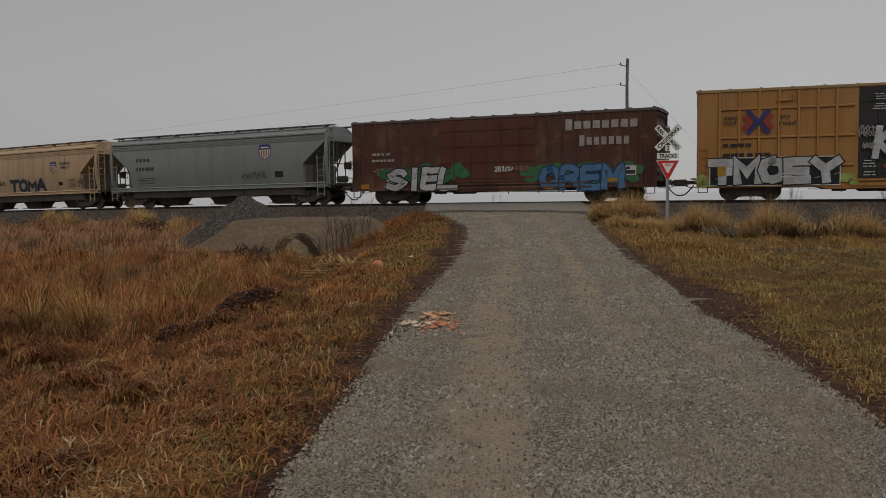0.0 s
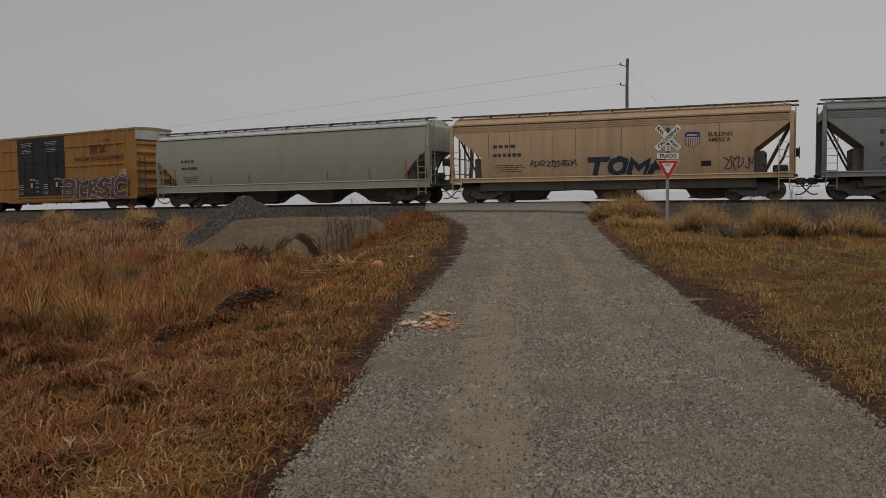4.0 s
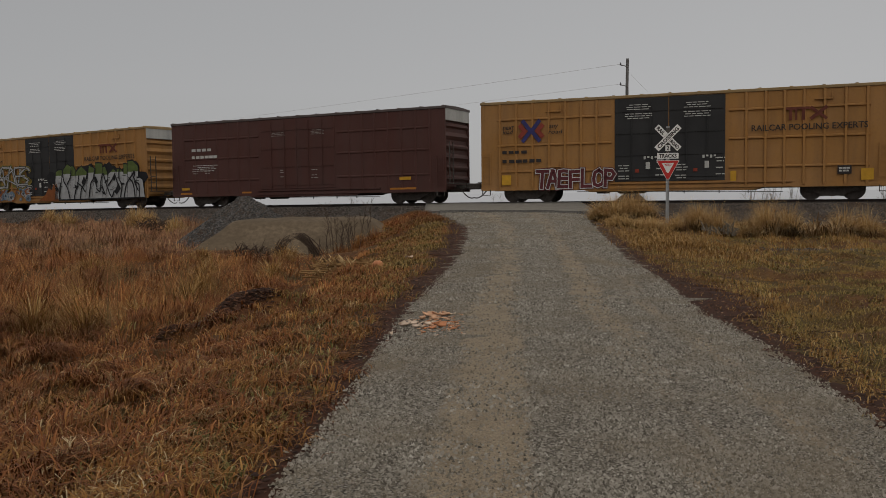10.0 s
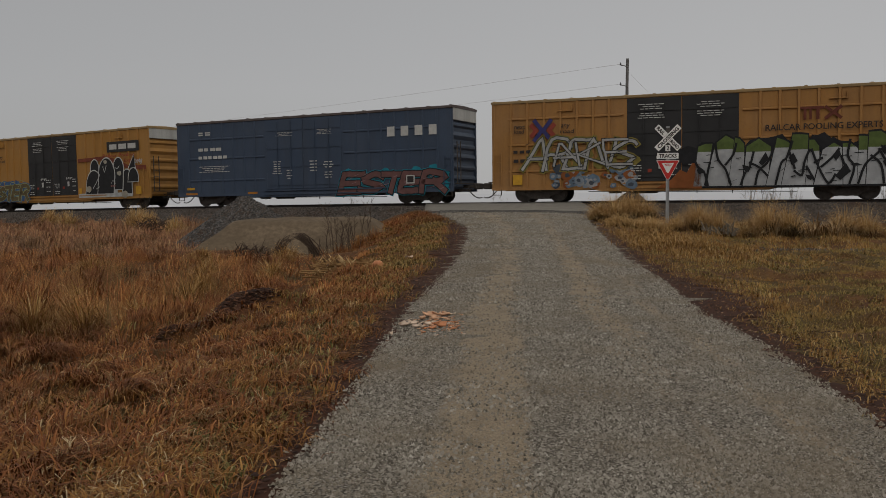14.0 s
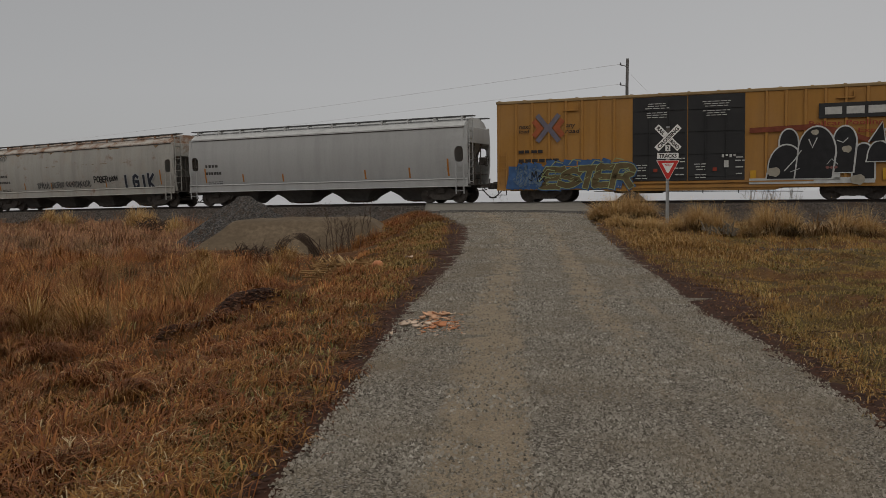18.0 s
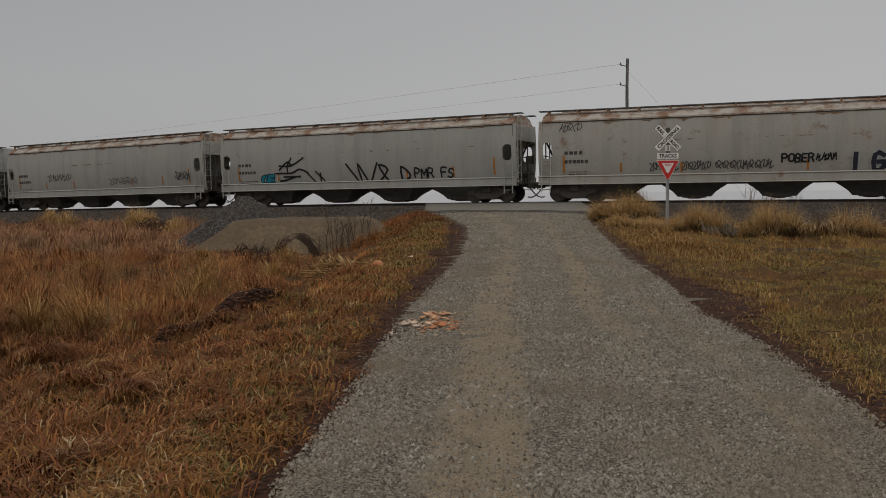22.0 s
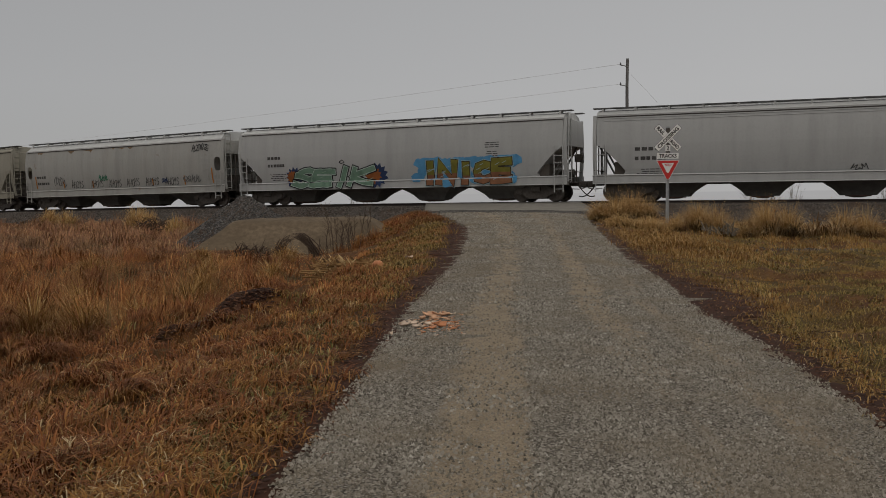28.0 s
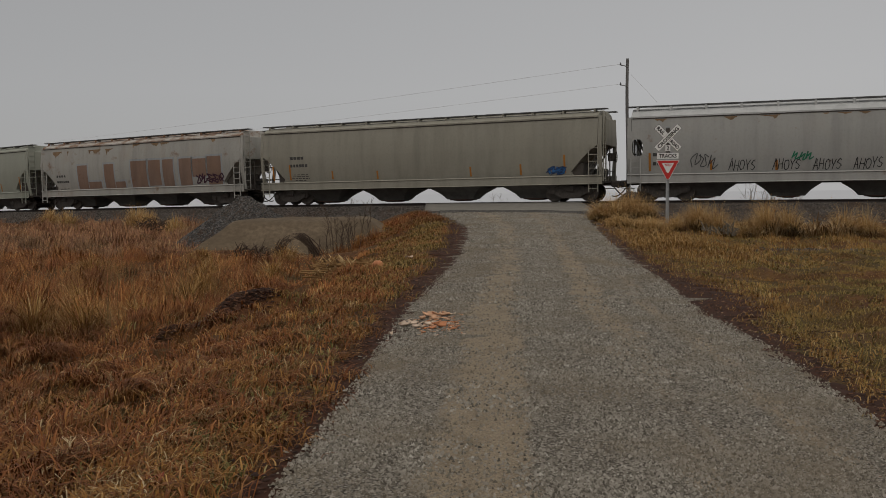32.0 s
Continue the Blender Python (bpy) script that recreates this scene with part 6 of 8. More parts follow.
tag(c, sf, -8.3, -7.2, 3.4, 3.85, 3, 139, ("charcoal", (0.07, 0.07, 0.075)), 0.04)
cars.append(c)
c, sf = hopper("grey four-bay covered hopper with rusty roof and black scrawls", 18.55, M_GREYWORN, roof_mat=M_GREYROOFRUST, ends="oval", eave=3.93, strips=STRIPS)
rust_stains(c, sf, -8.5, 8.3, 3.86, 14, 146, 0.22)
rust_stains(c, sf, -7.5, 8.0, 2.9, 7, 147, 0.12)
marks(c, sf, -8.05, -6.8, 2.45, 141, 0.25, 2)
throwup(c, sf, "OE", -6.45, -5.5, 1.12, 1.78, TEAL, BLACKSPRAY, 0.34, 0.045, None, 0, 0.05, 142, 0.012, round_=True)
flourish(c, sf, "34 36 48|16 46 78|15 37 46 36|04 14 44 65 84|23 33 63|12 22 53", -5.4, -3.2, 0.98, 2.65, BLACKSPRAY, 0.10)
flourish(c, sf, "08 25 50 30|67 60|48 82 50", -3.3, -2.05, 1.0, 1.85, BLACKSPRAY, 0.09, 0.024)
flourish(c, sf, "08 24 40 38 53 61 88", -0.65, 1.3, 0.98, 2.2, BLACKSPRAY, 0.11)
flourish(c, sf, "00 36 18 32 60 67 84 72 40", 1.15, 3.3, 0.98, 2.1, BLACKSPRAY, 0.11, 0.024)
scrawl(c, sf, "PMR FS", 3.55, 5.9, 1.36, 1.82, BLACKSPRAY, 0.085, 0.05, 145)
cars.append(c)
c, sf = hopper("grey four-bay covered hopper with rusty roof and faint tags", 18.55, M_GREYWORN, roof_mat=M_GREYROOFRUST, ends="oval", eave=3.93, strips=STRIPS)
rust_stains(c, sf, -8.5, 8.3, 3.86, 14, 156, 0.22)
rust_stains(c, sf, -7.5, 8.0, 2.9, 7, 157, 0.12)
marks(c, sf, -8.05, -6.8, 2.45, 151, 0.25, 2)
tag(c, sf, -5.0, -2.6, 1.9, 2.4, 5, 152, ("charcoal", (0.07, 0.07, 0.075)), 0.05)
tag(c, sf, 1.0, 3.6, 1.5, 2.0, 5, 153, ("faded grey", (0.16, 0.16, 0.16)), 0.05)
tag(c, sf, 7.0, 8.2, 1.6, 2.2, 4, 154, ("charcoal", (0.07, 0.07, 0.075)), 0.05)
cars.append(c)
# 16 grey hopper with open ends
c, sf = hopper("light grey four-bay covered hopper with ribbed eave", 19.5, M_GREY)
for z_ in (4.0, 3.88):
    flat("side_rib", [rect(-9.3, 9.3, z_ - 0.03, z_ + 0.02)], M_GREY, c, sf, 0.02, "pressed rib under the eave")
marks(c, sf, -7.8, -6.2, 2.6, 161, 0.26, 2)
tag(c, sf, 1.6, 2.3, 1.3, 1.6, 2, 162, ("charcoal", (0.07, 0.07, 0.075)), 0.04)
tag(c, sf, 4.2, 7.2, 1.4, 2.0, 7, 163, ("charcoal", (0.07, 0.07, 0.075)), 0.05)
flat("reflector", [rect(x_, x_ + 0.8, 0.9, 0.98) for x_ in (-8.6, -4.2, -0.4, 3.2, 6.6)], M_ORANGE, c, sf, 0.075, "orange reflective strip")
cars.append(c)
# 17 grey hopper with two bright pieces
c, sf = hopper("light grey four-bay covered hopper with two bright graffiti pieces", 19.8, M_GREY, roof_mat=M_GREYROOF)
marks(c, sf, -7.9, -6.7, 2.8, 171, 0.25, 2)
over_sill = lambda z: max(sf(z), 1.556 if z < 1.3 else 0)
for x_, tone_, lift_, k_ in ((-6.1, ("navy", (0.05, 0.05, 0.14)), 0.006, 0.62), (-0.75, ("navy", (0.05, 0.05, 0.14)), 0.006, 0.72), (-6.25, ("rust orange", (0.30, 0.10, 0.03)), 0.009, 0.42), (-1.0, ("rust orange", (0.30, 0.10, 0.03)), 0.009, 0.55)):
    flat("graffiti_cloud", [([(x_ + k_ * math.cos(a) * (1 if i % 2 else 0.72), 1.55 + k_ * math.sin(a) * (1 if i % 2 else 0.72)) for i, a in enumerate([k * math.pi / 13 for k in range(26)])], [tuple(range(26))])], spray(*tone_), c, over_sill, lift_, "sprayed %s burst" % tone_[0])
throwup(c, over_sill, "SEIK", -6.0, -1.0, 0.92, 2.1, GREYGREEN, ("mint white", (0.42, 0.52, 0.46)), 0.30, 0.035, BLACKSPRAY, 0.06, 0.3, 172, 0.02, round_=True, over=0.26, accents=("pale green", (0.30, 0.42, 0.33)))
flat("graffiti_outline", [ribbon([(-3.1, 2.32), (-2.9, 2.45), (-2.75, 2.32), (-2.95, 2.25), (-3.1, 2.32)], 0.05)], spray(*BLACKSPRAY), c, sf, 0.02, "sprayed dot over the letters")
qa = random.Random(173)
for k_ in range(40):
    flat("graffiti_cloud", [blot(1.72 + 0.142 * k_, 2.12 if k_ % 2 else qa.uniform(1.1, 1.9), qa.uniform(0.30, 0.42), qa)], spray("azure", (0.02, 0.19, 0.30)), c, over_sill, 0.006 + 0.0002 * k_, "sprayed azure halo")
throwup(c, over_sill, "INICE", 2.0, 7.1, 0.9, 2.26, ("clay", (0.25, 0.115, 0.06)), ("dark umber", (0.04, 0.03, 0.02)), 0.38, 0.04, ("ice blue", (0.35, 0.48, 0.52)), 0.03, 0.05, 174, 0.022, crown=(1.48, ("olive gold", (0.20, 0.18, 0.035))), over=0.24, accents=("ice blue", (0.35, 0.48, 0.52)))
flat("small_lettering", lines(5.6, 6.5, 2.35, 3.15, 7, 175, (3,)), M_MARK, c, sf, 0.008, "small stencilled data lines")
cars.append(c)
# 18 grey hopper with a row of scrawled words
c, sf = hopper("grey four-bay covered hopper with a row of scrawled words", 18.05, M_GREYWORN, roof_mat=M_GREYROOF, ends="oval", eave=3.93, strips=STRIPS)
marks(c, sf, -7.9, -6.7, 2.3, 181, 0.25, 2)
for x_ in (-4.46, -2.56, -0.86, 0.79, 2.5, 4.2):
    scrawl(c, sf, "AHOYS", x_, x_ + 1.18, 1.38, 1.82, BLACKSPRAY, 0.032, 0.15, int(10 * x_) + 90, 0.012)
tag(c, sf, -1.75, -0.9, 1.8, 2.2, 3, 183, ("sea green", (0.02, 0.16, 0.09)), 0.05)
tag(c, sf, -6.2, -5.0, 1.5, 2.2, 3, 186, ("charcoal", (0.07, 0.07, 0.075)), 0.04)
tag(c, sf, 3.9, 4.4, 1.5, 1.8, 2, 187, ("navy", (0.03, 0.05, 0.12)), 0.05)
tag(c, sf, 5.7, 7.2, 1.45, 1.95, 4, 188, ("faded grey", (0.16, 0.16, 0.16)), 0.05)
rust_stains(c, sf, -8.2, 2.5, 3.86, 9, 189)
tag(c, sf, -2.8, 4.2, 0.95, 1.15, 16, 184, ("sea green", (0.02, 0.16, 0.09)), 0.035, 0.16)
tag(c, sf, 6.6, 7.9, 3.3, 3.8, 4, 185, BLACKSPRAY, 0.05)
cars.append(c)
# 19 dull olive-grey hopper
c, sf = hopper("dull olive-grey four-bay covered hopper", 19.9, M_TILX2, strips=[(x, a, b) for x, a, b in STRIPS] + [(-9.2, 1.4, 2.2)])
marks(c, sf, -8.0, -6.8, 2.75, 191, 0.25, 2)
piece(c, sf, 7.3, 8.2, 1.4, 1.75, 2, 192, BLUE, ("navy", (0.03, 0.05, 0.12)), 0.1, 0.06, lift=0.012)
cars.append(c)
# 20 patched rusty hopper
c, sf = hopper("patched grey hopper with large rust-brown primer blocks", 17.8, M_GREYRUST, roof_mat=M_GREYROOFRUST)
for x0_, x1_, z0_, z1_ in ((-5.3, -4.35, 1.3, 2.85), (-4.3, -3.1, 1.3, 1.75), (-2.75, -1.85, 1.3, 2.85), (-1.8, -0.9, 1.3, 1.7), (-0.3, 1.1, 1.3, 2.95), (1.25, 2.3, 1.35, 2.95), (2.5, 3.4, 1.3, 2.95), (3.9, 4.9, 1.3, 2.95), (5.0, 6.1, 1.8, 2.9), (6.2, 7.3, 1.3, 3.0)):
    flat("primer_block", [rect(x0_ - 0.12, x1_ + 0.12, z0_ - 0.05, z1_ + 0.12)], M_PRIMERPALE, c, sf, 0.006, "pale blue-grey painted-over block")
    flat("primer_patch", [rect(x0_, x1_, z0_, z1_)], M_RUSTPATCH, c, sf, 0.010, "rust-brown primer block")
rust_stains(c, sf, -8.2, -2.0, 3.85, 12, 203, 0.75)
rust_stains(c, sf, -2.0, 7.5, 4.02, 9, 204)
marks(c, sf, -7.4, -6.2, 2.3, 201, 0.22, 2)
tag(c, sf, 5.2, 7.4, 1.4, 2.0, 5, 202, ("dark plum", (0.07, 0.03, 0.05)), 0.09)
cars.append(c)
# 21 last car in view
c, sf = hopper("greenish-grey four-bay covered hopper", 18.1, M_TILX, strips=STRIPS)
marks(c, sf, -7.4, -6.2, 2.6, 211, 0.25, 2)
cars.append(c)


# ---- crossing sign ----
def crossing_sign(x, y, z):
    sign = thing("crossing_sign", "white railroad crossbuck with red yield sign on steel post", "road sign")
    sign.matrix_world = pose(x, y, z, 0, 0, -4)

    def plate(name, corners, mat, parent, y0, y1, label=""):
        b = bmesh.new()
        loft(b, [[(px, yy, pz) for px, pz in corners] for yy in (y0, y1)])
        return part(name, b, mat, parent, label)

    def text(t, w, h, cx, cz, angle, mat, parent, yy, fat=0.035):
        co, faces = glyph(t, fat)
        p = co / co.max(0) - 0.5
        ca, sa = math.cos(angle), math.sin(angle)
        b = bmesh.new()
        vs = [b.verts.new((cx + u * w * ca - v * h * sa, yy, cz + u * w * sa + v * h * ca)) for u, v in p]
        for f in faces:
            if len(set(f)) > 2:
                b.faces.new([vs[i] for i in f])
        return part("lettering", b, mat, parent, "black lettering")
    b = bmesh.new()
    out = [(-0.055, 0.03), (-0.055, -0.03), (-0.04, -0.03), (-0.04, 0.015), (0.04, 0.015), (0.04, -0.03), (0.055, -0.03), (0.055, 0.03)]
    loft(b, [[(px, py, pz) for px, py in out] for pz in (-0.4, 3.15)])
    part("post", b, M_GALV, sign, "galvanised channel post")
    b = bmesh.new()
    box(b, -0.07, 0.07, -0.0316, -0.0303, 2.2, 3.1)
    part("back_strip", b, M_BLACK, sign, "dark backing strip")
    cz = 2.75
    for i, (angle, yy) in enumerate(((-math.pi / 4, -0.041), (math.pi / 4, -0.056))):
        ca, sa = math.cos(angle), math.sin(angle)
        cor = [(u * ca - v * sa, cz + u * sa + v * ca) for u, v in ((-0.56, -0.105), (0.56, -0.105), (0.56, 0.105), (-0.56, 0.105))]
        bl = plate("blade", cor, M_SIGNWHITE, sign, yy, yy + 0.006, "white reflective crossbuck blade")
        if i == 0:
            for t, u, w in (("RAIL", -0.345, 0.33), ("ROAD", 0.335, 0.37)):
                text(t, w, 0.135, u * ca, cz + u * sa, angle, M_DARKINK, bl, yy - 0.004)
        else:
            text("CROSSING", 0.97, 0.135, 0, cz, angle, M_DARKINK, bl, yy - 0.004)
        rim = [(u * ca - v * sa, cz + u * sa + v * ca) for u, v in ((-0.57, -0.112), (0.57, -0.112), (0.57, 0.112), (-0.57, 0.112))]
        plate("blade_edge", rim, M_DARKINK, bl, yy + 0.0065, yy + 0.009, "dark blade edge")
    two = plate("number_plate", [(-0.085, 2.29), (0.085, 2.29), (0.085, 2.49), (-0.085, 2.49)], M_SIGNWHITE, sign, -0.036, -0.033, "small white track-count plate")
    text("2", 0.09, 0.15, 0, 2.39, 0, M_DARKINK, two, -0.039)
    tr = plate("tracks_plate", [(-0.37, 2.02), (0.37, 2.02), (0.37, 2.22), (-0.37, 2.22)], M_SIGNWHITE, sign, -0.042, -0.036, "white tracks plate")
    text("TRACKS", 0.61, 0.14, 0, 2.12, 0, M_DARKINK, tr, -0.046)
    tri = lambda s, c: [(-0.5 * s, c + 0.289 * s), (0.5 * s, c + 0.289 * s), (0.05 * s, c - 0.55 * s), (-0.05 * s, c - 0.55 * s)]
    yl = plate("yield_plate", tri(0.80, 1.73), M_SIGNWHITE, sign, -0.046, -0.040, "red and white yield triangle")
    plate("yield_border", tri(0.76, 1.73), M_RED, yl, -0.050, -0.0465, "red triangle border")
    plate("yield_field", tri(0.42, 1.745), M_SIGNWHITE, yl, -0.054, -0.0505, "white inner triangle")
    text("YIELD", 0.25, 0.085, 0, 1.80, 0, M_RED, yl, -0.057)
    for bz in (2.75, 2.13, 1.9):
        b = bmesh.new()
        disc(b, (0, -0.06, bz), 1, 0.012, 0.02, 8)
        part("bolt", b, M_GALV, sign)
    return sign


crossing_sign(7.92, 31.1, 0.96)


# ---- utility pole and wires ----
# wire grey paled so that it fades: fog haze put into the base colour
M_WIRE = plain("hazed_wire", (0.62, 0.61, 0.60), 0.6, 0.0, 0.15, 3)

def utility_pole(x, y, z0, z1):
    p = thing("utility_pole", "weathered grey wooden utility pole with short insulator brackets", "utility pole")
    p.location = (x, y, z0)
    b = bmesh.new()
    h = z1 - z0
    tube(b, [(0.05 * math.sin(k), 0, h * k / 6) for k in range(7)], [0.13 - 0.006 * k for k in range(7)], 12)
    part("shaft", b, M_WOODPOLE, p)
    for zz in (h - 0.45, h - 1.75):
        b = bmesh.new()
        tube(b, [(0, -0.1, zz - 0.12), (-0.3, -0.12, zz - 0.02), (-0.5, -0.12, zz)], 0.03, 6)
        br = part("bracket", b, M_WOODPOLE, p)
        b = bmesh.new()
        for k in range(3):
            disc(b, (-0.5, -0.12, zz + 0.03 + 0.06 * k), 2, 0.06 - 0.012 * k, 0.05, 10)
        part("insulator", b, M_WALK, br, "grey insulator")
    return p


utility_pole(12.35, 59.0, 0.2, 10.8)
for zz_, sag_ in ((10.42, 1.6), (9.12, 1.8)):
    bm = bmesh.new()
    pts_ = []
    for k in range(41):
        u_ = k / 40
        pts_.append((11.85 - 1.015 * 120 * u_, 58.9 + 120 * u_, zz_ + 0.4 * u_ - sag_ * 4 * u_ * (1 - u_) * 0.35))
    tube(bm, pts_, 0.009, 4)
    tagged(new("overhead_wire", finish(bm, "overhead_wire", M_WIRE)), "thin grey overhead wire from the pole", "wire", "overhead wires")
bm = bmesh.new()
tube(bm, [(12.4, 58.95, 9.9), (17.0, 59.2, 5.2), (21.6, 59.4, 0.3)], 0.008, 4)
tagged(new("guy_wire", finish(bm, "guy_wire", M_WIRE)), "thin steel guy wire bracing the pole", "wire")

# ---- heaps by the lane ----
def stones(n, place, size, rng, flatness=0.75):
    """Loose angular stones half sunk in the ground: five-sided caps with an off-centre top, by the arrays of place."""
    tri = np.array([(i, (i + 1) % 5, 5) for i in range(5)])
    P = place(n)
    n = len(P)
    sc = size(n)
    a = rng.uniform(0, 6.28, (n, 1)) + np.arange(5)[None] * 1.2566 + rng.uniform(-0.35, 0.35, (n, 5))
    r = sc[:, None] * rng.uniform(0.7, 1.25, (n, 5))
    long = rng.uniform(0.65, 1.0, n)[:, None]
    x, y = r * np.cos(a), r * np.sin(a) * long
    t = rng.uniform(0, 6.28, n)[:, None]
    x, y = x * np.cos(t) - y * np.sin(t), x * np.sin(t) + y * np.cos(t)
    z = sc[:, None] * rng.uniform(-0.45, 0.12, (n, 5)) * flatness
    top = np.stack([sc * rng.uniform(-0.45, 0.45, n), sc * rng.uniform(-0.45, 0.45, n), sc * flatness * rng.uniform(0.7, 1.2, n)], -1)
    v = np.concatenate([np.stack([x, y, z], -1), top[:, None, :]], 1) + P[:, None, :]
    f = tri[None] + 6 * np.arange(n)[:, None, None]
    return v.reshape(-1, 3), f.reshape(-1, 3)


rng = np.random.RandomState(4)


def heap_h(x, y):
    d = np.hypot((x + 8.95) * 0.92, (y - 40.3) * 0.95) + 0.22 * waves(x, y, 61, 1.6)
    return -0.45 + np.clip(2.45 - 0.80 * d, -0.4, 2.25)


def sand_h(x, y):
    z = np.minimum(np.minimum((x + 10.1) * 0.9, (y - 34.5) * 0.75), np.minimum((41.0 - y) * 0.75, (-0.9 - x) * 0.6)) - 0.5
    top = 0.86 + 0.05 * (x + 7) * 0.3
    k = 0.18
    return np.where(z > top - k, top - k + k * (1 - np.exp(-(z - top + k) / k)), z) + 0.07 * waves(x, y, 66, 1.8) + 0.03 * waves(x, y, 67, 0.6)


M_SAND = plain("damp_sand", (0.150, 0.112, 0.074), 0.95, 0, 0.35, 5)
M_HEAPSTONE = by_island("heap_stones", [(0.0, (0.024, 0.022, 0.021)), (0.5, (0.060, 0.056, 0.053)), (1.0, (0.145, 0.136, 0.128))], 0.8)
M_BALLASTSTONE = by_island("brownish_ballast_stones", [(0.0, (0.028, 0.023, 0.020)), (0.5, (0.070, 0.058, 0.050)), (1.0, (0.165, 0.142, 0.124))], 0.85)
hx, hy = np.meshgrid(np.arange(-12.4, -5.6, 0.12), np.arange(37.2, 43.6, 0.12))
heap = tagged(new("gravel_mound", sheet("gravel_mound", hx, hy, heap_h, M_BALLAST)), "steep heap of dark grey crushed stone beside the track", "gravel heap")


def on_heap(n):
    x, y = rng.uniform(-12.2, -5.8, n), rng.uniform(37.4, 43.4, n)
    z = heap_h(x, y)
    k = z > -0.6
    return np.stack([x, y, z], -1)[k]


v_, f_ = stones(9000, on_heap, lambda n: rng.uniform(0.03, 0.075, n), rng)
p_ = part("loose_rock", mesh_from("loose_rock", v_, f_, M_HEAPSTONE), None, heap)
tagged(p_, "loose dark crushed stones", kind="stuff")
sx_, sy_ = np.meshgrid(np.arange(-10.6, -0.6, 0.12), np.arange(34.0, 41.4, 0.12))
tagged(new("sand_mound", sheet("sand_mound", sx_, sy_, sand_h, M_SAND)), "flat-topped bank of damp brown sand beside the lane", "sand pile")

# ballast stones on the near shoulder
def on_ballast(n):
    s, b = rng.uniform(-62, 14, n), rng.uniform(-4.6, -1.75, n)
    x, y = track(s, HALF + b)
    z = rail_z(s) + np.interp(b, [-4.6, -2.1, -1.7], [-1.25, -0.22, -0.15])
    k = (np.interp(y, LANE_Y, LANE_L) - x > 0.3) | (x - np.interp(y, LANE_Y, LANE_R) > 0.6)
    return np.stack([x, y, z], -1)[k]


v_, f_ = stones(26000, on_ballast, lambda n: rng.uniform(0.03, 0.07, n), rng)
tagged(new("ballast_stones", mesh_from("ballast_stones", v_, f_, M_BALLASTSTONE)), "loose dark grey ballast stones", "ballast stones", kind="stuff")

# ballast that has rolled down to the grass across the lane, and a bare gravelly patch there
def on_slope(n):
    s, b = rng.uniform(-30, 14, n), HALF - 4.1 - 2.3 * rng.uniform(0, 1, n) ** 1.3
    x, y = track(s, b)
    k = (x > np.interp(y, LANE_Y, LANE_R) + 0.8) & (x < 24)
    return np.concatenate([np.stack([x, y, land(x, y) + 0.01], -1)[k], np.array([(u, w, float(land(u, w)) + 0.005) for u, w in zip(rng.normal(9.7, 0.55, 700), rng.normal(23.4, 0.38, 700))])])


v_, f_ = stones(15000, on_slope, lambda n: rng.uniform(0.025, 0.06, n), rng)
tagged(new("ballast_stones", mesh_from("ballast_stones", v_, f_, M_BALLASTSTONE)), "loose grey stones spilled at the foot of the bank", "ballast stones", kind="stuff")

# rubble along the foot of the asphalt
def on_rubble(n):
    s, b = rng.uniform(-22, -7, n), -3.2 - 2.9 * rng.uniform(0, 1, n) ** 1.4
    x, y = track(s, b)
    k = (x > np.interp(y, LANE_Y, LANE_L) - 0.6) & (x < np.interp(y, LANE_Y, LANE_R) + 0.6)
    return np.stack([x, y, land(x, y) + 0.04], -1)[k]


v_, f_ = stones(13000, on_rubble, lambda n: rng.uniform(0.02, 0.055, n), rng)
tagged(new("crossing_rubble", mesh_from("crossing_rubble", v_, f_, M_HEAPSTONE)), "loose dark stones at the foot of the asphalt", "gravel", kind="stuff")

# loose stones of the lane, thicker where the camera stands near
M_LANESTONE = by_island("lane_stones", [(0.0, (0.064, 0.055, 0.044)), (0.22, (0.150, 0.133, 0.107)), (0.6, (0.240, 0.216, 0.180)), (0.92, (0.315, 0.287, 0.244)), (1.0, (0.42, 0.39, 0.34))], 0.8, (0.8, (0.17, 0.135, 0.094), 0.46, 0.68))


def on_lane(y0, y1, spill):
    def place(n):
        y = y0 * (y1 / y0) ** rng.uniform(0, 1, n)
        u = rng.uniform(-spill, 1 + spill, n)
        l, r = np.interp(y, LANE_Y, LANE_L), np.interp(y, LANE_Y, LANE_R)
        x = l + (r - l) * u
        # worn wheel tracks hold fewer stones
        keep = rng.uniform(0, 1, n) < (0.35 + 0.65 * smooth(-0.2, 0.12, waves(x * 1.0, y * 0.22, 71, 0.8))) * (1 - 0.74 * np.clip(worn_at(u, y), 0, 1))
        keep &= (u > 0) & (u < 1) | (rng.uniform(0, 1, n) < 0.5)
        x, y = x[keep], y[keep]
        return np.stack([x, y, land(x, y) + 0.036], -1)
    return place


def along_edges(n):
    """Stones kicked out over the litter on both sides."""
    y = 4.3 + 24 * rng.uniform(0, 1, n) ** 1.4
    d = rng.normal(-0.03, 0.08, n) * (0.6 + y / 22)
    x = np.where(rng.uniform(0, 1, n) < 0.55, np.interp(y, LANE_Y, LANE_L) - d, np.interp(y, LANE_Y, LANE_R) + d)
    return np.stack([x, y, land(x, y) + 0.034], -1)


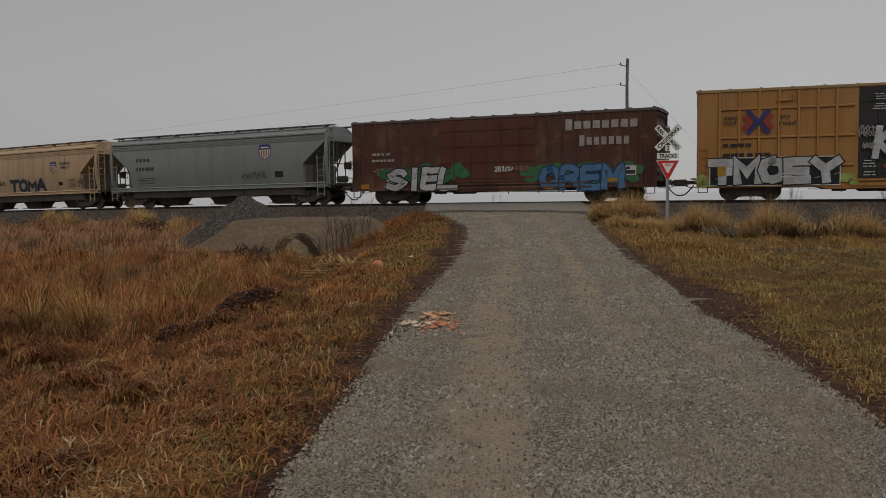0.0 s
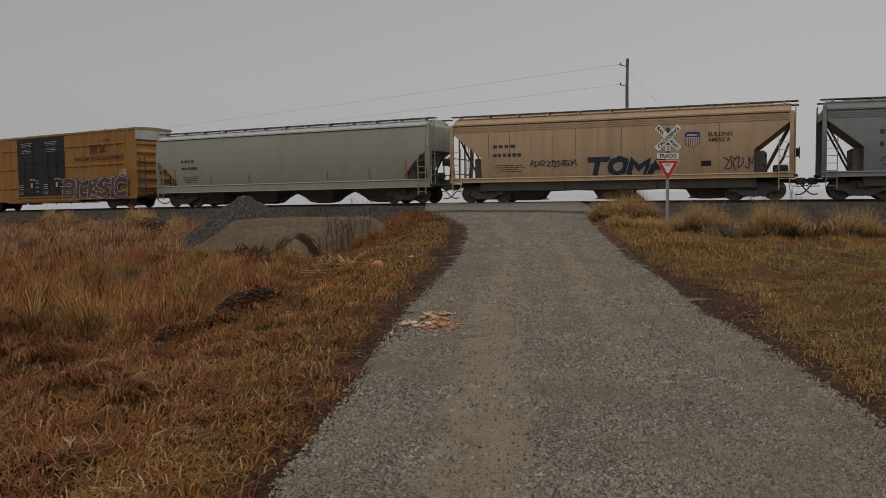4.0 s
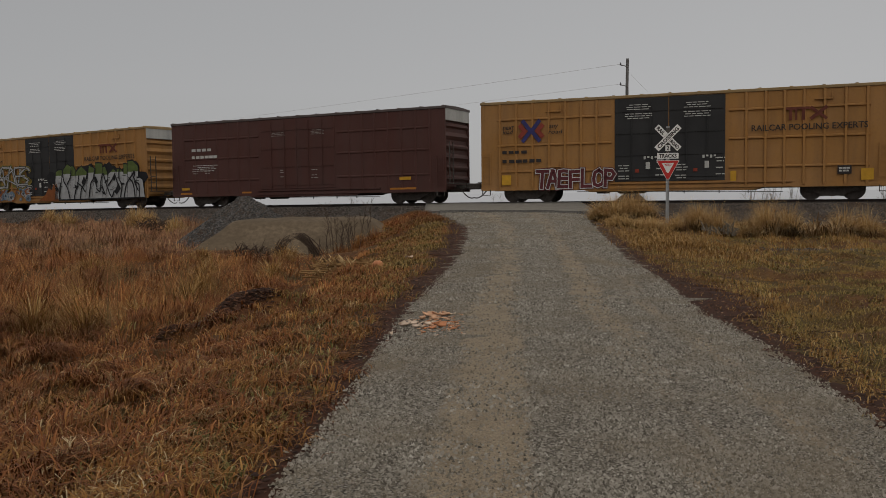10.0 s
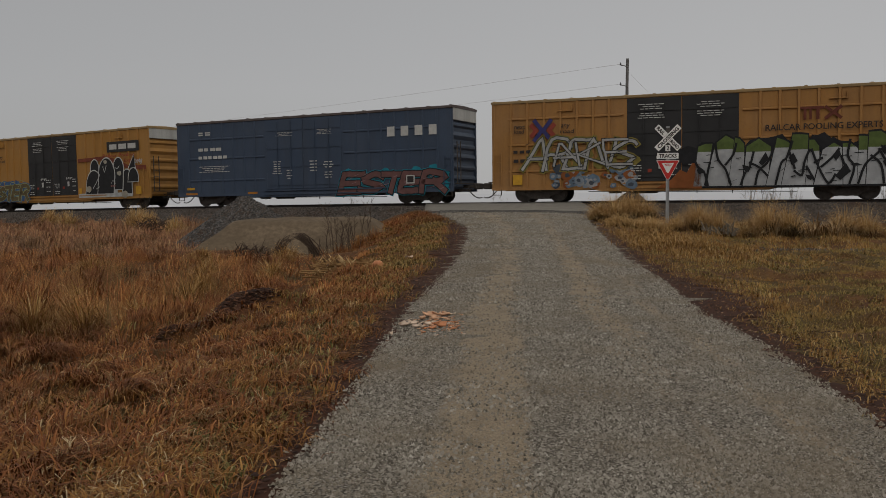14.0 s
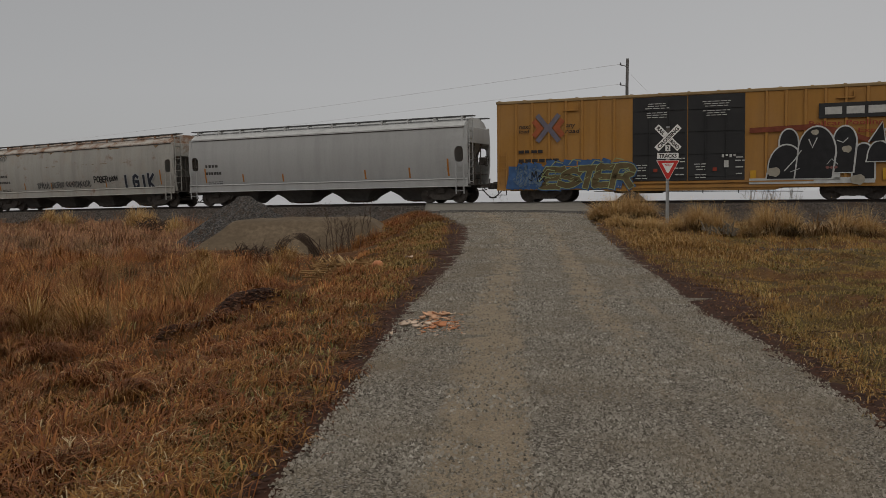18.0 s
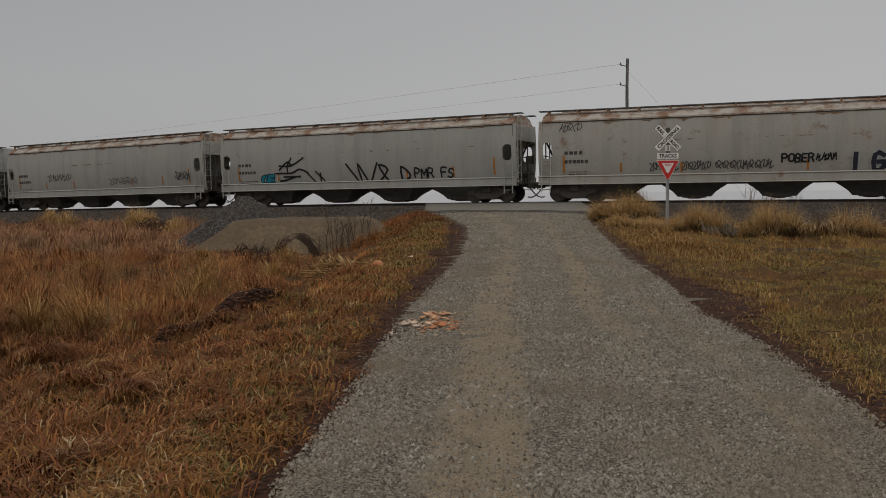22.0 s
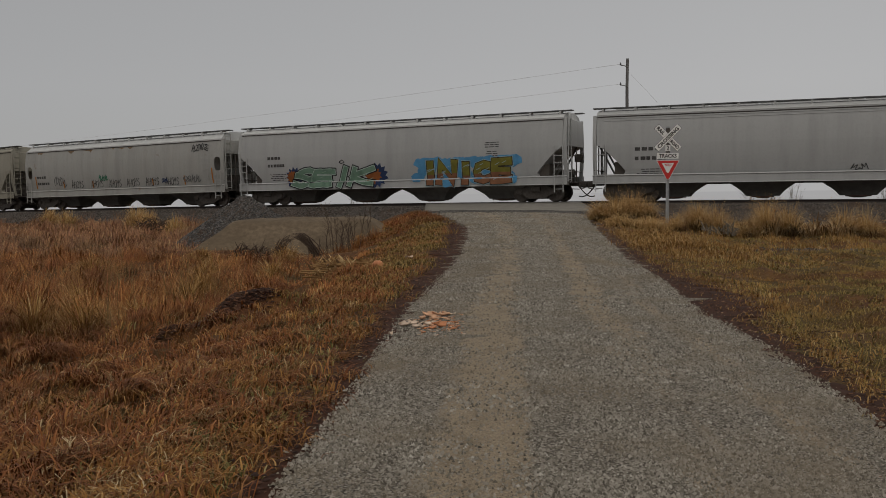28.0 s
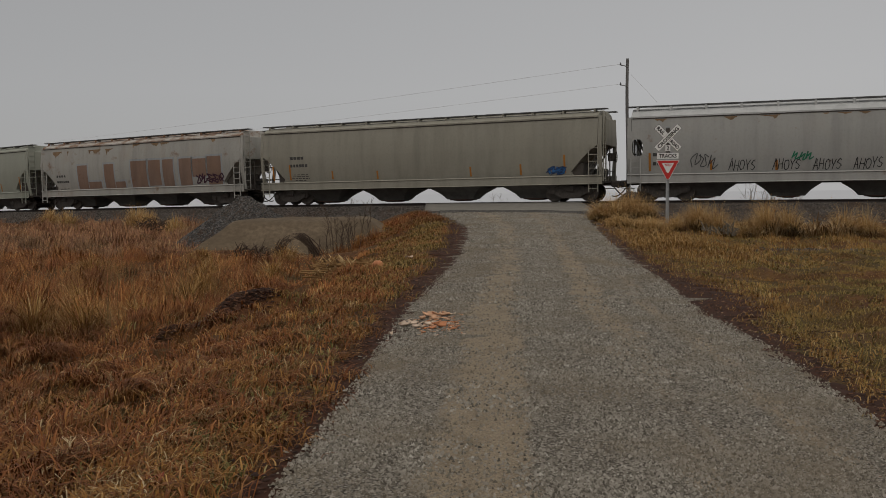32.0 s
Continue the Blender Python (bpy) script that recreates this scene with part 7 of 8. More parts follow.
for y0_, y1_ in ((3.6, 6.5), (6.5, 12.0), (12.0, 21.0), (21.0, 42.0)):
    n_ = int(86000 * math.log(y1_ / y0_))
    k_ = 0.85 + 0.045 * (y0_ + y1_) / 2
    v_, f_ = stones(n_, on_lane(y0_, y1_, 0.02), lambda n: k_ * (0.0055 + 0.0115 * rng.uniform(0, 1, n) ** 2), rng, 1.0)
    tagged(new("road_stones", mesh_from("road_stones", v_, f_, M_LANESTONE)), "loose grey crushed stones on the lane", "gravel", kind="stuff")
v_, f_ = stones(5200, along_edges, lambda n: rng.uniform(0.006, 0.017, n), rng)
tagged(new("road_stones", mesh_from("road_stones", v_, f_, M_LANESTONE)), "grey stones strewn along the lane's ragged edges", "gravel", kind="stuff")


# ---- grass ----
def blades(name, label, mat, x, y, h, w, lean, turn, lift=0.0, fine=True):
    """Tapering blades at plan points, arching over as they lean; arrays throughout."""
    n = len(x)
    z = land(x, y) - 0.02 + lift
    dx, dy = np.cos(turn), np.sin(turn)
    px, py = -dy * w / 2, dx * w / 2
    rows = []
    for t, k in ((0, 1.0), (0.38, 0.95), (0.72, 0.7), (1.0, 0.0)) if fine else ((0, 1.0), (0.5, 0.85), (1.0, 0.0)):
        o = h * (lean * (0.35 + 0.65 * t) * t + (1 - lean) * 0.15 * t)
        zz = z + h * ((1 - lean) * t + lean * (1.5 * t * (1 - t) + 0.18 * t))
        cx, cy = x + dx * o, y + dy * o
        if k:
            rows += [np.stack([cx - px * k, cy - py * k, zz], -1), np.stack([cx + px * k, cy + py * k, zz], -1)]
        else:
            rows.append(np.stack([cx, cy, zz], -1))
    V = np.stack(rows, 1)
    m = len(rows)
    i = m * np.arange(n)[:, None]
    quads = np.concatenate([i + np.array([[q, q + 1, q + 3, q + 2]]) for q in range(0, m - 3, 2)])
    tris = i + np.array([[m - 3, m - 2, m - 1]])
    return tagged(new(name, mesh_from(name, V.reshape(-1, 3), [quads, tris], mat)), label, "grass", kind="stuff")


def clumps(n, per, y0, y1, x_of, power, ok, spread, seed):
    """Plan points gathered in clumps; every clump has its own way of leaning."""
    m = max(1, n // per)
    cx, cy = scatter(m, y0, y1, x_of, power)
    k = ok(cx, cy)
    cx, cy = cx[k], cy[k]
    m = len(cx)
    way = 3.0 * waves(cx, cy, seed, 3.0) + 1.0 + rng.normal(0, 0.9, m)
    tall, flat_ = rng.uniform(0.45, 1.4, m), rng.normal(0, 0.16, m)
    i = rng.randint(0, m, m * per)
    a, r = rng.uniform(0, 6.28, len(i)), np.abs(rng.normal(0, spread, len(i)))
    return cx[i] + r * np.cos(a), cy[i] + r * np.sin(a), way[i] + rng.normal(0, 0.42, len(i)), tall[i], flat_[i]


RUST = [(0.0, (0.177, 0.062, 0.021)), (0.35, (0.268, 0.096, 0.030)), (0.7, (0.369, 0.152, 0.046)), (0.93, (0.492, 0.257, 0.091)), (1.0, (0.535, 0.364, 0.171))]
GOLD = [(0.0, (0.13, 0.058, 0.016)), (0.4, (0.28, 0.145, 0.038)), (0.8, (0.39, 0.235, 0.080)), (1.0, (0.50, 0.38, 0.19))]
GREEN_G = [(0.0, (0.068, 0.052, 0.016)), (0.4, (0.148, 0.114, 0.031)), (0.75, (0.250, 0.175, 0.052)), (1.0, (0.37, 0.26, 0.105))]
M_RUST = by_island("rusty_dead_grass", RUST, 0.8, (0.30, (0.105, 0.048, 0.020), 0.46, 0.58), (0.8, (0.17, 0.050, 0.018), 0.50, 0.62), (1.9, (0.30, 0.165, 0.055), 0.56, 0.68))
# RUST paled for the far field: the fog's haze is put into the colour
M_HAZERUST = by_island("hazed_rusty_dead_grass", [(p_, tuple(0.80 * v_ + 0.044 for v_ in c_)) for p_, c_ in RUST], 0.85, (0.22, (0.11, 0.075, 0.045), 0.46, 0.60), (0.9, (0.26, 0.15, 0.07), 0.54, 0.68))
M_GOLD = by_island("golden_dead_grass", GOLD, 0.8, (1.2, (0.17, 0.078, 0.026), 0.5, 0.7))
M_CURL = by_island("bleached_curled_grass", [(0.0, (0.16, 0.085, 0.035)), (0.5, (0.29, 0.185, 0.085)), (1.0, (0.48, 0.38, 0.23))], 0.8)
M_STRAWG = by_island("pale_straw_grass", [(0.0, (0.28, 0.145, 0.05)), (0.4, (0.48, 0.290, 0.105)), (0.8, (0.62, 0.43, 0.19)), (1.0, (0.72, 0.58, 0.34))], 0.8, (2.0, (0.26, 0.125, 0.045), 0.56, 0.74))
M_GREENG = by_island("half_green_grass", GREEN_G, 0.8, (0.45, (0.24, 0.115, 0.034), 0.52, 0.64), (1.4, (0.27, 0.165, 0.050), 0.54, 0.66), (2.6, (0.085, 0.050, 0.020), 0.57, 0.68))
M_VERGEG = by_island("olive_verge_grass", [(0.0, (0.080, 0.060, 0.018)), (0.4, (0.172, 0.121, 0.034)), (0.75, (0.29, 0.185, 0.056)), (1.0, (0.43, 0.30, 0.12))], 0.8, (0.8, (0.26, 0.105, 0.029), 0.50, 0.62), (2.2, (0.09, 0.045, 0.018), 0.60, 0.70))
M_SEED = by_island("tawny_seed_heads", [(0.0, (0.26, 0.145, 0.055)), (0.6, (0.40, 0.26, 0.11)), (1.0, (0.55, 0.41, 0.22))], 0.9)


def scatter(n, y0, y1, x_of, power=1.0):
    y = y0 + (y1 - y0) * rng.uniform(0, 1, n) ** power
    u = rng.uniform(0, 1, n)
    lo, hi = x_of(y)
    return lo + (hi - lo) * u, y


def clear(x, y, margin_l, margin_r):
    """Off the lane, the heaps, the bare strips and the ballast."""
    l, r = np.interp(y, LANE_Y, LANE_L), np.interp(y, LANE_Y, LANE_R)
    k = 0.38 + y / 26
    rag_l = k * (0.3 * waves(x, y, 81, 1.2) + 0.6 * waves(x, y, 83, 0.35))
    rag_r = k * (0.4 * waves(x, y, 84, 2.0) + 0.8 * waves(x, y, 87, 0.4))
    ok = (x < l - np.interp(y, LITTER_Y, LITTER_L) - 0.6 * margin_l + rag_l) | (x > r + np.interp(y, LITTER_Y, LITTER_R) + 0.25 * margin_r - 0.05 + rag_r)
    s, b = to_track(x, y)
    ok &= (np.abs(b - HALF) > 4.1 + 0.5 * waves(x, y, 82, 2.0))
    ok &= ~((heap_h(x, y) > land(x, y) - 0.05) & (np.hypot(x + 8.95, y - 40.3) < 3.3))
    ok &= np.hypot(mound_across(x, y) / 0.20, mound_along(x, y) / 1.45) > 1 + 0.5 * waves(x, y, 93, 0.5)
    # a tongue of bare wet litter beside the lane
    ok &= np.hypot((x - 4.4) / 0.7, (y - 13.0) / 0.5) > 1 + 0.8 * waves(x, y, 95, 0.5)
    ok &= np.hypot((x - 9.7) / 1.0, (y - 23.4) / 0.7) > 1 + 0.9 * waves(x, y, 96, 0.6)
    ok &= ~((x > 4) & (np.abs(b - HALF) < 6.2 + 0.8 * waves(x, y, 94, 2.0)))
    ok &= ~((sand_h(x, y) > land(x, y) + 0.0) & (x > -10.2) & (x < -3.4) & (y > 34.6) & (y < 41))
    return ok


left_of = lambda y: (-0.535 * y - 1.0, np.interp(y, LANE_Y, LANE_L))
right_of = lambda y: (np.interp(y, LANE_Y, LANE_R), 0.535 * y + 1.2)

ok_left = lambda m: (lambda x, y: clear(x, y, m, 9))
ok_right = lambda m: (lambda x, y: clear(x, y, 9, m))


def shoulder(x, y):
    """Short on the lane's shoulder, tall past its lip."""
    lip = -3.45 - 0.16 * np.clip(11 - y, 0, 5) - 0.03 * np.clip(y - 17, 0, 20)
    near = smooth(10.5, 7.5, y) * smooth(0.5, 1.5, np.interp(y, LANE_Y, LANE_L) - x)
    return np.maximum(0.34 + 0.66 * smooth(-0.1, 1.3, lip - x + 0.35 * waves(x, y, 97, 1.4)), 0.85 * near)


def keep_of(mask, *arrays):
    return [q[mask] for q in arrays]


# matted, curled grass near the camera: russet mats, golden swathes and green shoots, each in drifts of its own
M_MAT = by_island("russet_matted_grass", [(0.0, (0.110, 0.037, 0.013)), (0.4, (0.182, 0.063, 0.020)), (0.8, (0.270, 0.101, 0.030)), (1.0, (0.418, 0.220, 0.088))], 0.75, (2.4, (0.11, 0.037, 0.013), 0.48, 0.64), (6.0, (0.045, 0.019, 0.009), 0.60, 0.72))
M_SWATHE = by_island("golden_bent_grass", [(0.0, (0.135, 0.054, 0.015)), (0.4, (0.221, 0.097, 0.024)), (0.8, (0.324, 0.158, 0.040)), (1.0, (0.497, 0.324, 0.130))], 0.75, (2.0, (0.14, 0.054, 0.015), 0.44, 0.62))
M_SHOOT = by_island("olive_green_grass", [(0.0, (0.058, 0.050, 0.014)), (0.45, (0.125, 0.112, 0.030)), (0.8, (0.200, 0.165, 0.055)), (1.0, (0.32, 0.255, 0.12))], 0.75, (2.0, (0.17, 0.085, 0.025), 0.50, 0.66))
drift = lambda x, y: waves(x, y, 201, 2.2) + 0.6 * waves(x, y, 202, 0.9)
lane_gap = lambda x, y: np.interp(y, LANE_Y, LANE_L) - x
crest = lambda x, y: 0.45 + 0.55 * smooth(-0.22, 0.15, waves(x, y, 207, 1.0))


def mat_of(mat, name, label, n, per, y1, seed, choose, long, wide, lean, spread=0.11, power=1.35):
    x, y, way, tall, bend_ = clumps(n, per, 3.3, y1, left_of, power, ok_left(0.1), spread, seed)
    x, y, way, tall, bend_ = keep_of(rng.uniform(0, 1, len(x)) < choose(x, y) * crest(x, y), x, y, way, tall, bend_)
    k = len(x)
    grow = np.maximum(shoulder(x, y), 0.62)
    return blades(name, label, mat, x, y, long * (0.6 + 0.4 * tall) * rng.uniform(0.45, 1.15, k) * grow, wide * rng.uniform(0.6, 1.3, k) * (1 + y / 50), np.clip(lean + 0.5 * bend_ + rng.normal(0, 0.07, k), 0.3, 0.97), way + rng.normal(0, 0.18, k))


mat_of(M_MAT, "near_grass", "matted wet russet dead grass beside the lane", 62000, 30, 17.0, 85, lambda x, y: (0.35 + 0.65 * smooth(0.16, -0.06, drift(x, y))) * (0.3 + 0.7 * smooth(0.7, 1.7, lane_gap(x, y) + 0.5 * waves(x, y, 106, 1.2))), 0.46, 0.0095, 0.88)
mat_of(M_SWATHE, "near_grass", "golden bent-over grass in drifts beside the lane", 64000, 26, 17.0, 185, lambda x, y: np.clip(0.18 + 0.82 * smooth(-0.10, 0.10, drift(x, y)) + 0.5 * np.exp(-((lane_gap(x, y) - 0.8) / 0.5) ** 2), 0, 1), 0.36, 0.0085, 0.76)
mat_of(M_SHOOT, "near_grass", "olive-green shoots among the dead grass", 62000, 18, 17.0, 186, lambda x, y: np.clip(0.9 * np.exp(-((lane_gap(x, y) - 0.75 - 0.025 * y) / 0.50) ** 2) + 0.5 * smooth(0.06, 0.26, waves(x, y, 205, 1.3)), 0, 1), 0.26, 0.0085, 0.74, 0.09)
mat_of(M_SWATHE, "verge_grass", "short tawny grass overhanging the litter strip", 26000, 14, 17.0, 187, lambda x, y: np.exp(-(lane_gap(x, y) / 0.55) ** 2), 0.19, 0.0075, 0.78, 0.07)
x_, y_, t_, h_, l_ = clumps(3600, 10, 3.4, 19.0, left_of, 1.3, ok_left(0.5), 0.14, 98)
n_ = len(x_)
blades("curled_grass", "bleached curled blades over the matted grass", M_CURL, x_, y_, rng.uniform(0.14, 0.36, n_) * (0.5 + 0.5 * shoulder(x_, y_)), rng.uniform(0.005, 0.009, n_) * (1 + y_ / 40), np.clip(rng.normal(0.78, 0.13, n_), 0.3, 0.97), t_ + rng.normal(0, 0.9, n_), 0.03)

x_, y_ = scatter(130000, 12.0, 36, left_of, 1.0)
d_ = lane_gap(x_, y_)
x_, y_ = keep_of((d_ > 0.2) & (d_ < 2.2 + 0.03 * y_) & (rng.uniform(0, 1, len(y_)) < smooth(12, 15, y_)) & (waves(x_, y_, 86, 2.0) > -0.22) & clear(x_, y_, 0.1, 9), x_, y_)
n_ = len(x_)
blades("verge_grass", "short half-green grass on the lane's shoulder", M_VERGEG, x_, y_, rng.uniform(0.07, 0.22, n_), rng.uniform(0.005, 0.011, n_) * (1 + y_ / 30), np.clip(rng.normal(0.8, 0.14, n_), 0.1, 0.97), rng.uniform(0, 6.28, n_), 0.02, False)

# the ditch and the field
below_bank = lambda x, y: 1 - 0.6 * smooth(26, 30, y) * smooth(-11.5, -9.5, x)
x_, y_, t_, h_, l_ = clumps(125000, 60, 13.0, 33, left_of, 1.1, ok_left(0.5), 0.26, 88)
grow_ = rng.uniform(0, 1, len(x_)) < 0.45 + 0.55 * smooth(-0.2, 0.1, waves(x_, y_, 209, 2.8) + 0.5 * waves(x_, y_, 99, 3.4))
x_, y_, t_, h_, l_ = keep_of(grow_, x_, y_, t_, h_, l_)
# thinner in the hollow of the ditch, its shade put into darker blades
hollow = lambda x, y: np.exp(-((x + 9.3) / 4.2) ** 2 - ((y - 24.0) / 3.2) ** 2)
shaded_ = rng.uniform(0, 1, len(x_)) < 0.8 * hollow(x_, y_)
dx_, dy_, dt_, dh_, dl_ = keep_of(shaded_, x_, y_, t_, h_, l_)
x_, y_, t_, h_, l_ = keep_of(~shaded_, x_, y_, t_, h_, l_)
M_SHADEGRASS = by_island("shade_darkened_grass", [(0.0, (0.045, 0.030, 0.014)), (0.5, (0.105, 0.066, 0.030)), (0.9, (0.185, 0.115, 0.050)), (1.0, (0.30, 0.20, 0.10))], 0.85, (0.9, (0.14, 0.060, 0.024), 0.52, 0.68))
blades("ditch_grass", "dull olive-brown dead grass, darkened for the shade in the ditch", M_SHADEGRASS, dx_, dy_, 0.42 * dh_ * rng.uniform(0.4, 1.1, len(dx_)), rng.uniform(0.007, 0.014, len(dx_)), np.clip(0.6 + dl_ + rng.normal(0, 0.12, len(dx_)), 0.05, 0.96), dt_ + rng.normal(0, 0.5, len(dx_)), 0.0, False)
n_ = len(x_)
swell = 0.45 + 0.95 * smooth(-0.25, 0.3, waves(x_, y_, 99, 3.4) + 0.6 * waves(x_, y_, 209, 2.8))
blades("field_grass", "knee-high rusty brown dead grass in the ditch", M_RUST, x_, y_, 0.72 * h_ * swell * rng.uniform(0.4, 1.1, n_) * shoulder(x_, y_) * below_bank(x_, y_), rng.uniform(0.006, 0.013, n_), np.clip(0.84 + 0.7 * l_ + rng.normal(0, 0.12, n_), 0.05, 0.97), t_ + rng.normal(0, 0.35, n_), 0.0, False)
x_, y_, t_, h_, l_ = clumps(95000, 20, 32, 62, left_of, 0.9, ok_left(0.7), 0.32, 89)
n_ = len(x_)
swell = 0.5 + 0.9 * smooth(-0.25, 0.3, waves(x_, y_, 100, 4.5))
blades("far_grass", "tall rusty brown dead grass below the track", M_HAZERUST, x_, y_, 0.72 * h_ * swell * rng.uniform(0.4, 1.1, n_) * shoulder(x_, y_) * below_bank(x_, y_), rng.uniform(0.012, 0.024, n_), np.clip(0.64 + l_ + rng.normal(0, 0.14, n_), 0.05, 0.94), t_ + rng.normal(0, 0.5, n_), 0.0, False)

# the short grass across the lane
x_, y_, t_, h_, l_ = clumps(138000, 14, 5.0, 31, right_of, 1.0, ok_right(0.55), 0.12, 90)
x_, y_, t_, h_, l_ = keep_of(rng.uniform(0, 1, len(x_)) < 0.45 + 0.55 * smooth(-0.15, 0.12, waves(x_, y_, 90, 2.2)), x_, y_, t_, h_, l_)
n_ = len(x_)
blades("short_grass", "short tawny and half-green grass beside the lane", M_GREENG, x_, y_, 0.13 * h_ * rng.uniform(0.4, 1.1, n_), rng.uniform(0.004, 0.009, n_) * (1 + y_ / 22), np.clip(0.86 + 0.6 * l_ + rng.normal(0, 0.10, n_), 0.2, 0.97), t_ + rng.normal(0, 0.6, n_), 0.0, False)
x_, y_, t_, h_, l_ = clumps(26000, 18, 8.0, 31, right_of, 0.75, ok_right(0.6), 0.16, 92)
x_, y_, t_, h_, l_ = keep_of(waves(x_, y_, 91, 3.4) > 0.08, x_, y_, t_, h_, l_)
n_ = len(x_)
blades("tawny_grass", "tawny dead grass beside the lane", M_GOLD, x_, y_, 0.15 * h_ * rng.uniform(0.4, 1.1, n_), rng.uniform(0.005, 0.010, n_) * (1 + y_ / 40), np.clip(0.6 + l_ + rng.normal(0, 0.2, n_), 0.05, 0.95), t_ + rng.normal(0, 0.8, n_))
x_, y_ = rng.normal(6.1, 0.95, 9000), rng.normal(23.0, 1.9, 9000)
x_, y_ = keep_of(clear(x_, y_, 9, 0.5), x_, y_)
n_ = len(x_)
blades("tawny_grass", "soft golden dead grass in a low swell beside the lane", M_GOLD, x_, y_, rng.uniform(0.12, 0.34, n_), rng.uniform(0.006, 0.012, n_), np.clip(rng.normal(0.62, 0.16, n_), 0.1, 0.95), rng.uniform(0, 6.28, n_))
x_, y_ = scatter(34000, 6.0, 30, right_of, 1.0)
d_ = (x_ - np.interp(y_, LANE_Y, LANE_R)) / np.interp(y_, LITTER_Y, LITTER_R)
x_, y_ = keep_of((d_ > 0.35) & (d_ < 1.8) & (rng.uniform(0, 1, len(x_)) < 0.15 + 0.6 * smooth(0.5, 1.3, d_)), x_, y_)
n_ = len(x_)
blades("tawny_grass", "sparse short tawny blades at the edge of the leaf litter", M_GOLD, x_, y_, rng.uniform(0.05, 0.14, n_), rng.uniform(0.005, 0.010, n_), np.clip(rng.normal(0.75, 0.15, n_), 0.1, 0.95), rng.uniform(0, 6.28, n_), 0.02)
# rusty low growth round the foot of the ballast
x_, y_, t_, h_, l_ = clumps(24000, 30, 20.0, 33, right_of, 0.7, ok_right(0.5), 0.22, 102)
x_, y_, t_, h_, l_ = keep_of((waves(x_, y_, 103, 3.0) > -0.05) & (y_ > 22 + 0.25 * (x_ - 6)) , x_, y_, t_, h_, l_)
n_ = len(x_)
blades("rusty_grass", "low tawny-orange dead grass at the foot of the ballast", M_GOLD, x_, y_, 0.30 * h_ * rng.uniform(0.4, 1.1, n_), rng.uniform(0.007, 0.014, n_), np.clip(0.45 + l_ + rng.normal(0, 0.2, n_), 0.05, 0.95), t_ + rng.normal(0, 0.8, n_))
# the bank between the sand and the crossing
x_, y_ = rng.uniform(-4.6, 0.6, 15000), rng.uniform(33.0, 41.5, 15000)
x_, y_ = keep_of((lane_gap(x_, y_) > 0.5 + 0.5 * waves(x_, y_, 112, 0.8)) & (sand_h(x_, y_) < land(x_, y_) + 0.06) & (waves(x_, y_, 113, 1.6) > -0.25), x_, y_)
n_ = len(x_)
blades("bank_grass", "short rusty and tawny dead grass on the bank by the crossing", M_RUST, x_, y_, rng.uniform(0.12, 0.42, n_), rng.uniform(0.008, 0.016, n_), np.clip(rng.normal(0.65, 0.18, n_), 0.05, 0.95), rng.uniform(0, 6.28, n_), 0.0, False)
# behind and beside the camera
x_, y_ = rng.uniform(-16, 16, 20000), rng.uniform(-14, 8, 20000)
x_, y_ = keep_of(clear(x_, y_, 0.3, 0.4) & (np.abs(x_) > 0.535 * y_ + 0.8), x_, y_)
n_ = len(x_)
blades("side_grass", "matted rusty dead grass round the lane", M_RUST, x_, y_, rng.uniform(0.15, 0.5, n_), rng.uniform(0.014, 0.030, n_), np.clip(rng.normal(0.7, 0.18, n_), 0.05, 0.96), rng.uniform(0, 6.28, n_), 0.0, False)
# the strip just outside the lens on all sides, thinner
x_, y_ = rng.uniform(-60, 60, 28000), rng.uniform(-12, 90, 28000)
x_, y_ = keep_of(clear(x_, y_, 0.8, 1.0) & ((np.abs(x_) > 0.535 * y_ + 1.0) | (y_ > 62)), x_, y_)
n_ = len(x_)
blades("outer_grass", "rusty dead grass of the wide field", M_RUST, x_, y_, rng.uniform(0.2, 0.6, n_), rng.uniform(0.02, 0.04, n_), np.clip(rng.normal(0.5, 0.2, n_), 0.05, 0.9), rng.uniform(0, 6.28, n_), 0.0, False)


def tuft(name, label, category, cx, cy, radius, n, h0, h1, mat, w=0.010, lean=0.35, group="", heads=0):
    """A clump of tall grass that fans out from its foot, with seed heads where asked."""
    a, r = rng.uniform(0, 6.28, n), radius * rng.uniform(0, 1, n) ** 0.8
    x, y = cx + 0.6 * r * np.cos(a), cy + 0.6 * r * np.sin(a)
    h = (h0 + (h1 - h0) * rng.uniform(0, 1, n)) * 1.45 * np.clip(1.15 - 0.45 * r / radius, 0.4, 1.2)
    ln = np.clip(rng.normal(lean, 0.18, n) * (0.4 + 1.1 * r / radius), 0.02, 0.9)
    way = a + rng.normal(0, 0.7, n)
    ob = blades(name, label, mat, x, y, h, rng.uniform(0.6, 1.3, n) * w, ln, way)
    del ob["kind"]
    tagged(ob, label, category, group)
    if heads:
        i = rng.randint(0, n, heads)
        t = rng.uniform(0.62, 1.0, heads)
        o = h[i] * (ln[i] * (0.35 + 0.65 * t) * t + (1 - ln[i]) * 0.15 * t)
        P = np.stack([x[i] + np.cos(way[i]) * o, y[i] + np.sin(way[i]) * o, land(x[i], y[i]) - 0.02 + h[i] * ((1 - ln[i]) * t + ln[i] * (1.5 * t * (1 - t) + 0.18 * t))], -1)
        v, f = stones(heads, lambda k: P + rng.normal(0, 0.012, P.shape), lambda k: rng.uniform(0.006, 0.015, k), rng, 1.8)
        tagged(part("plume", mesh_from("plume", v, f, M_SEED), None, ob), "airy tawny seed heads", kind="stuff")
    return ob


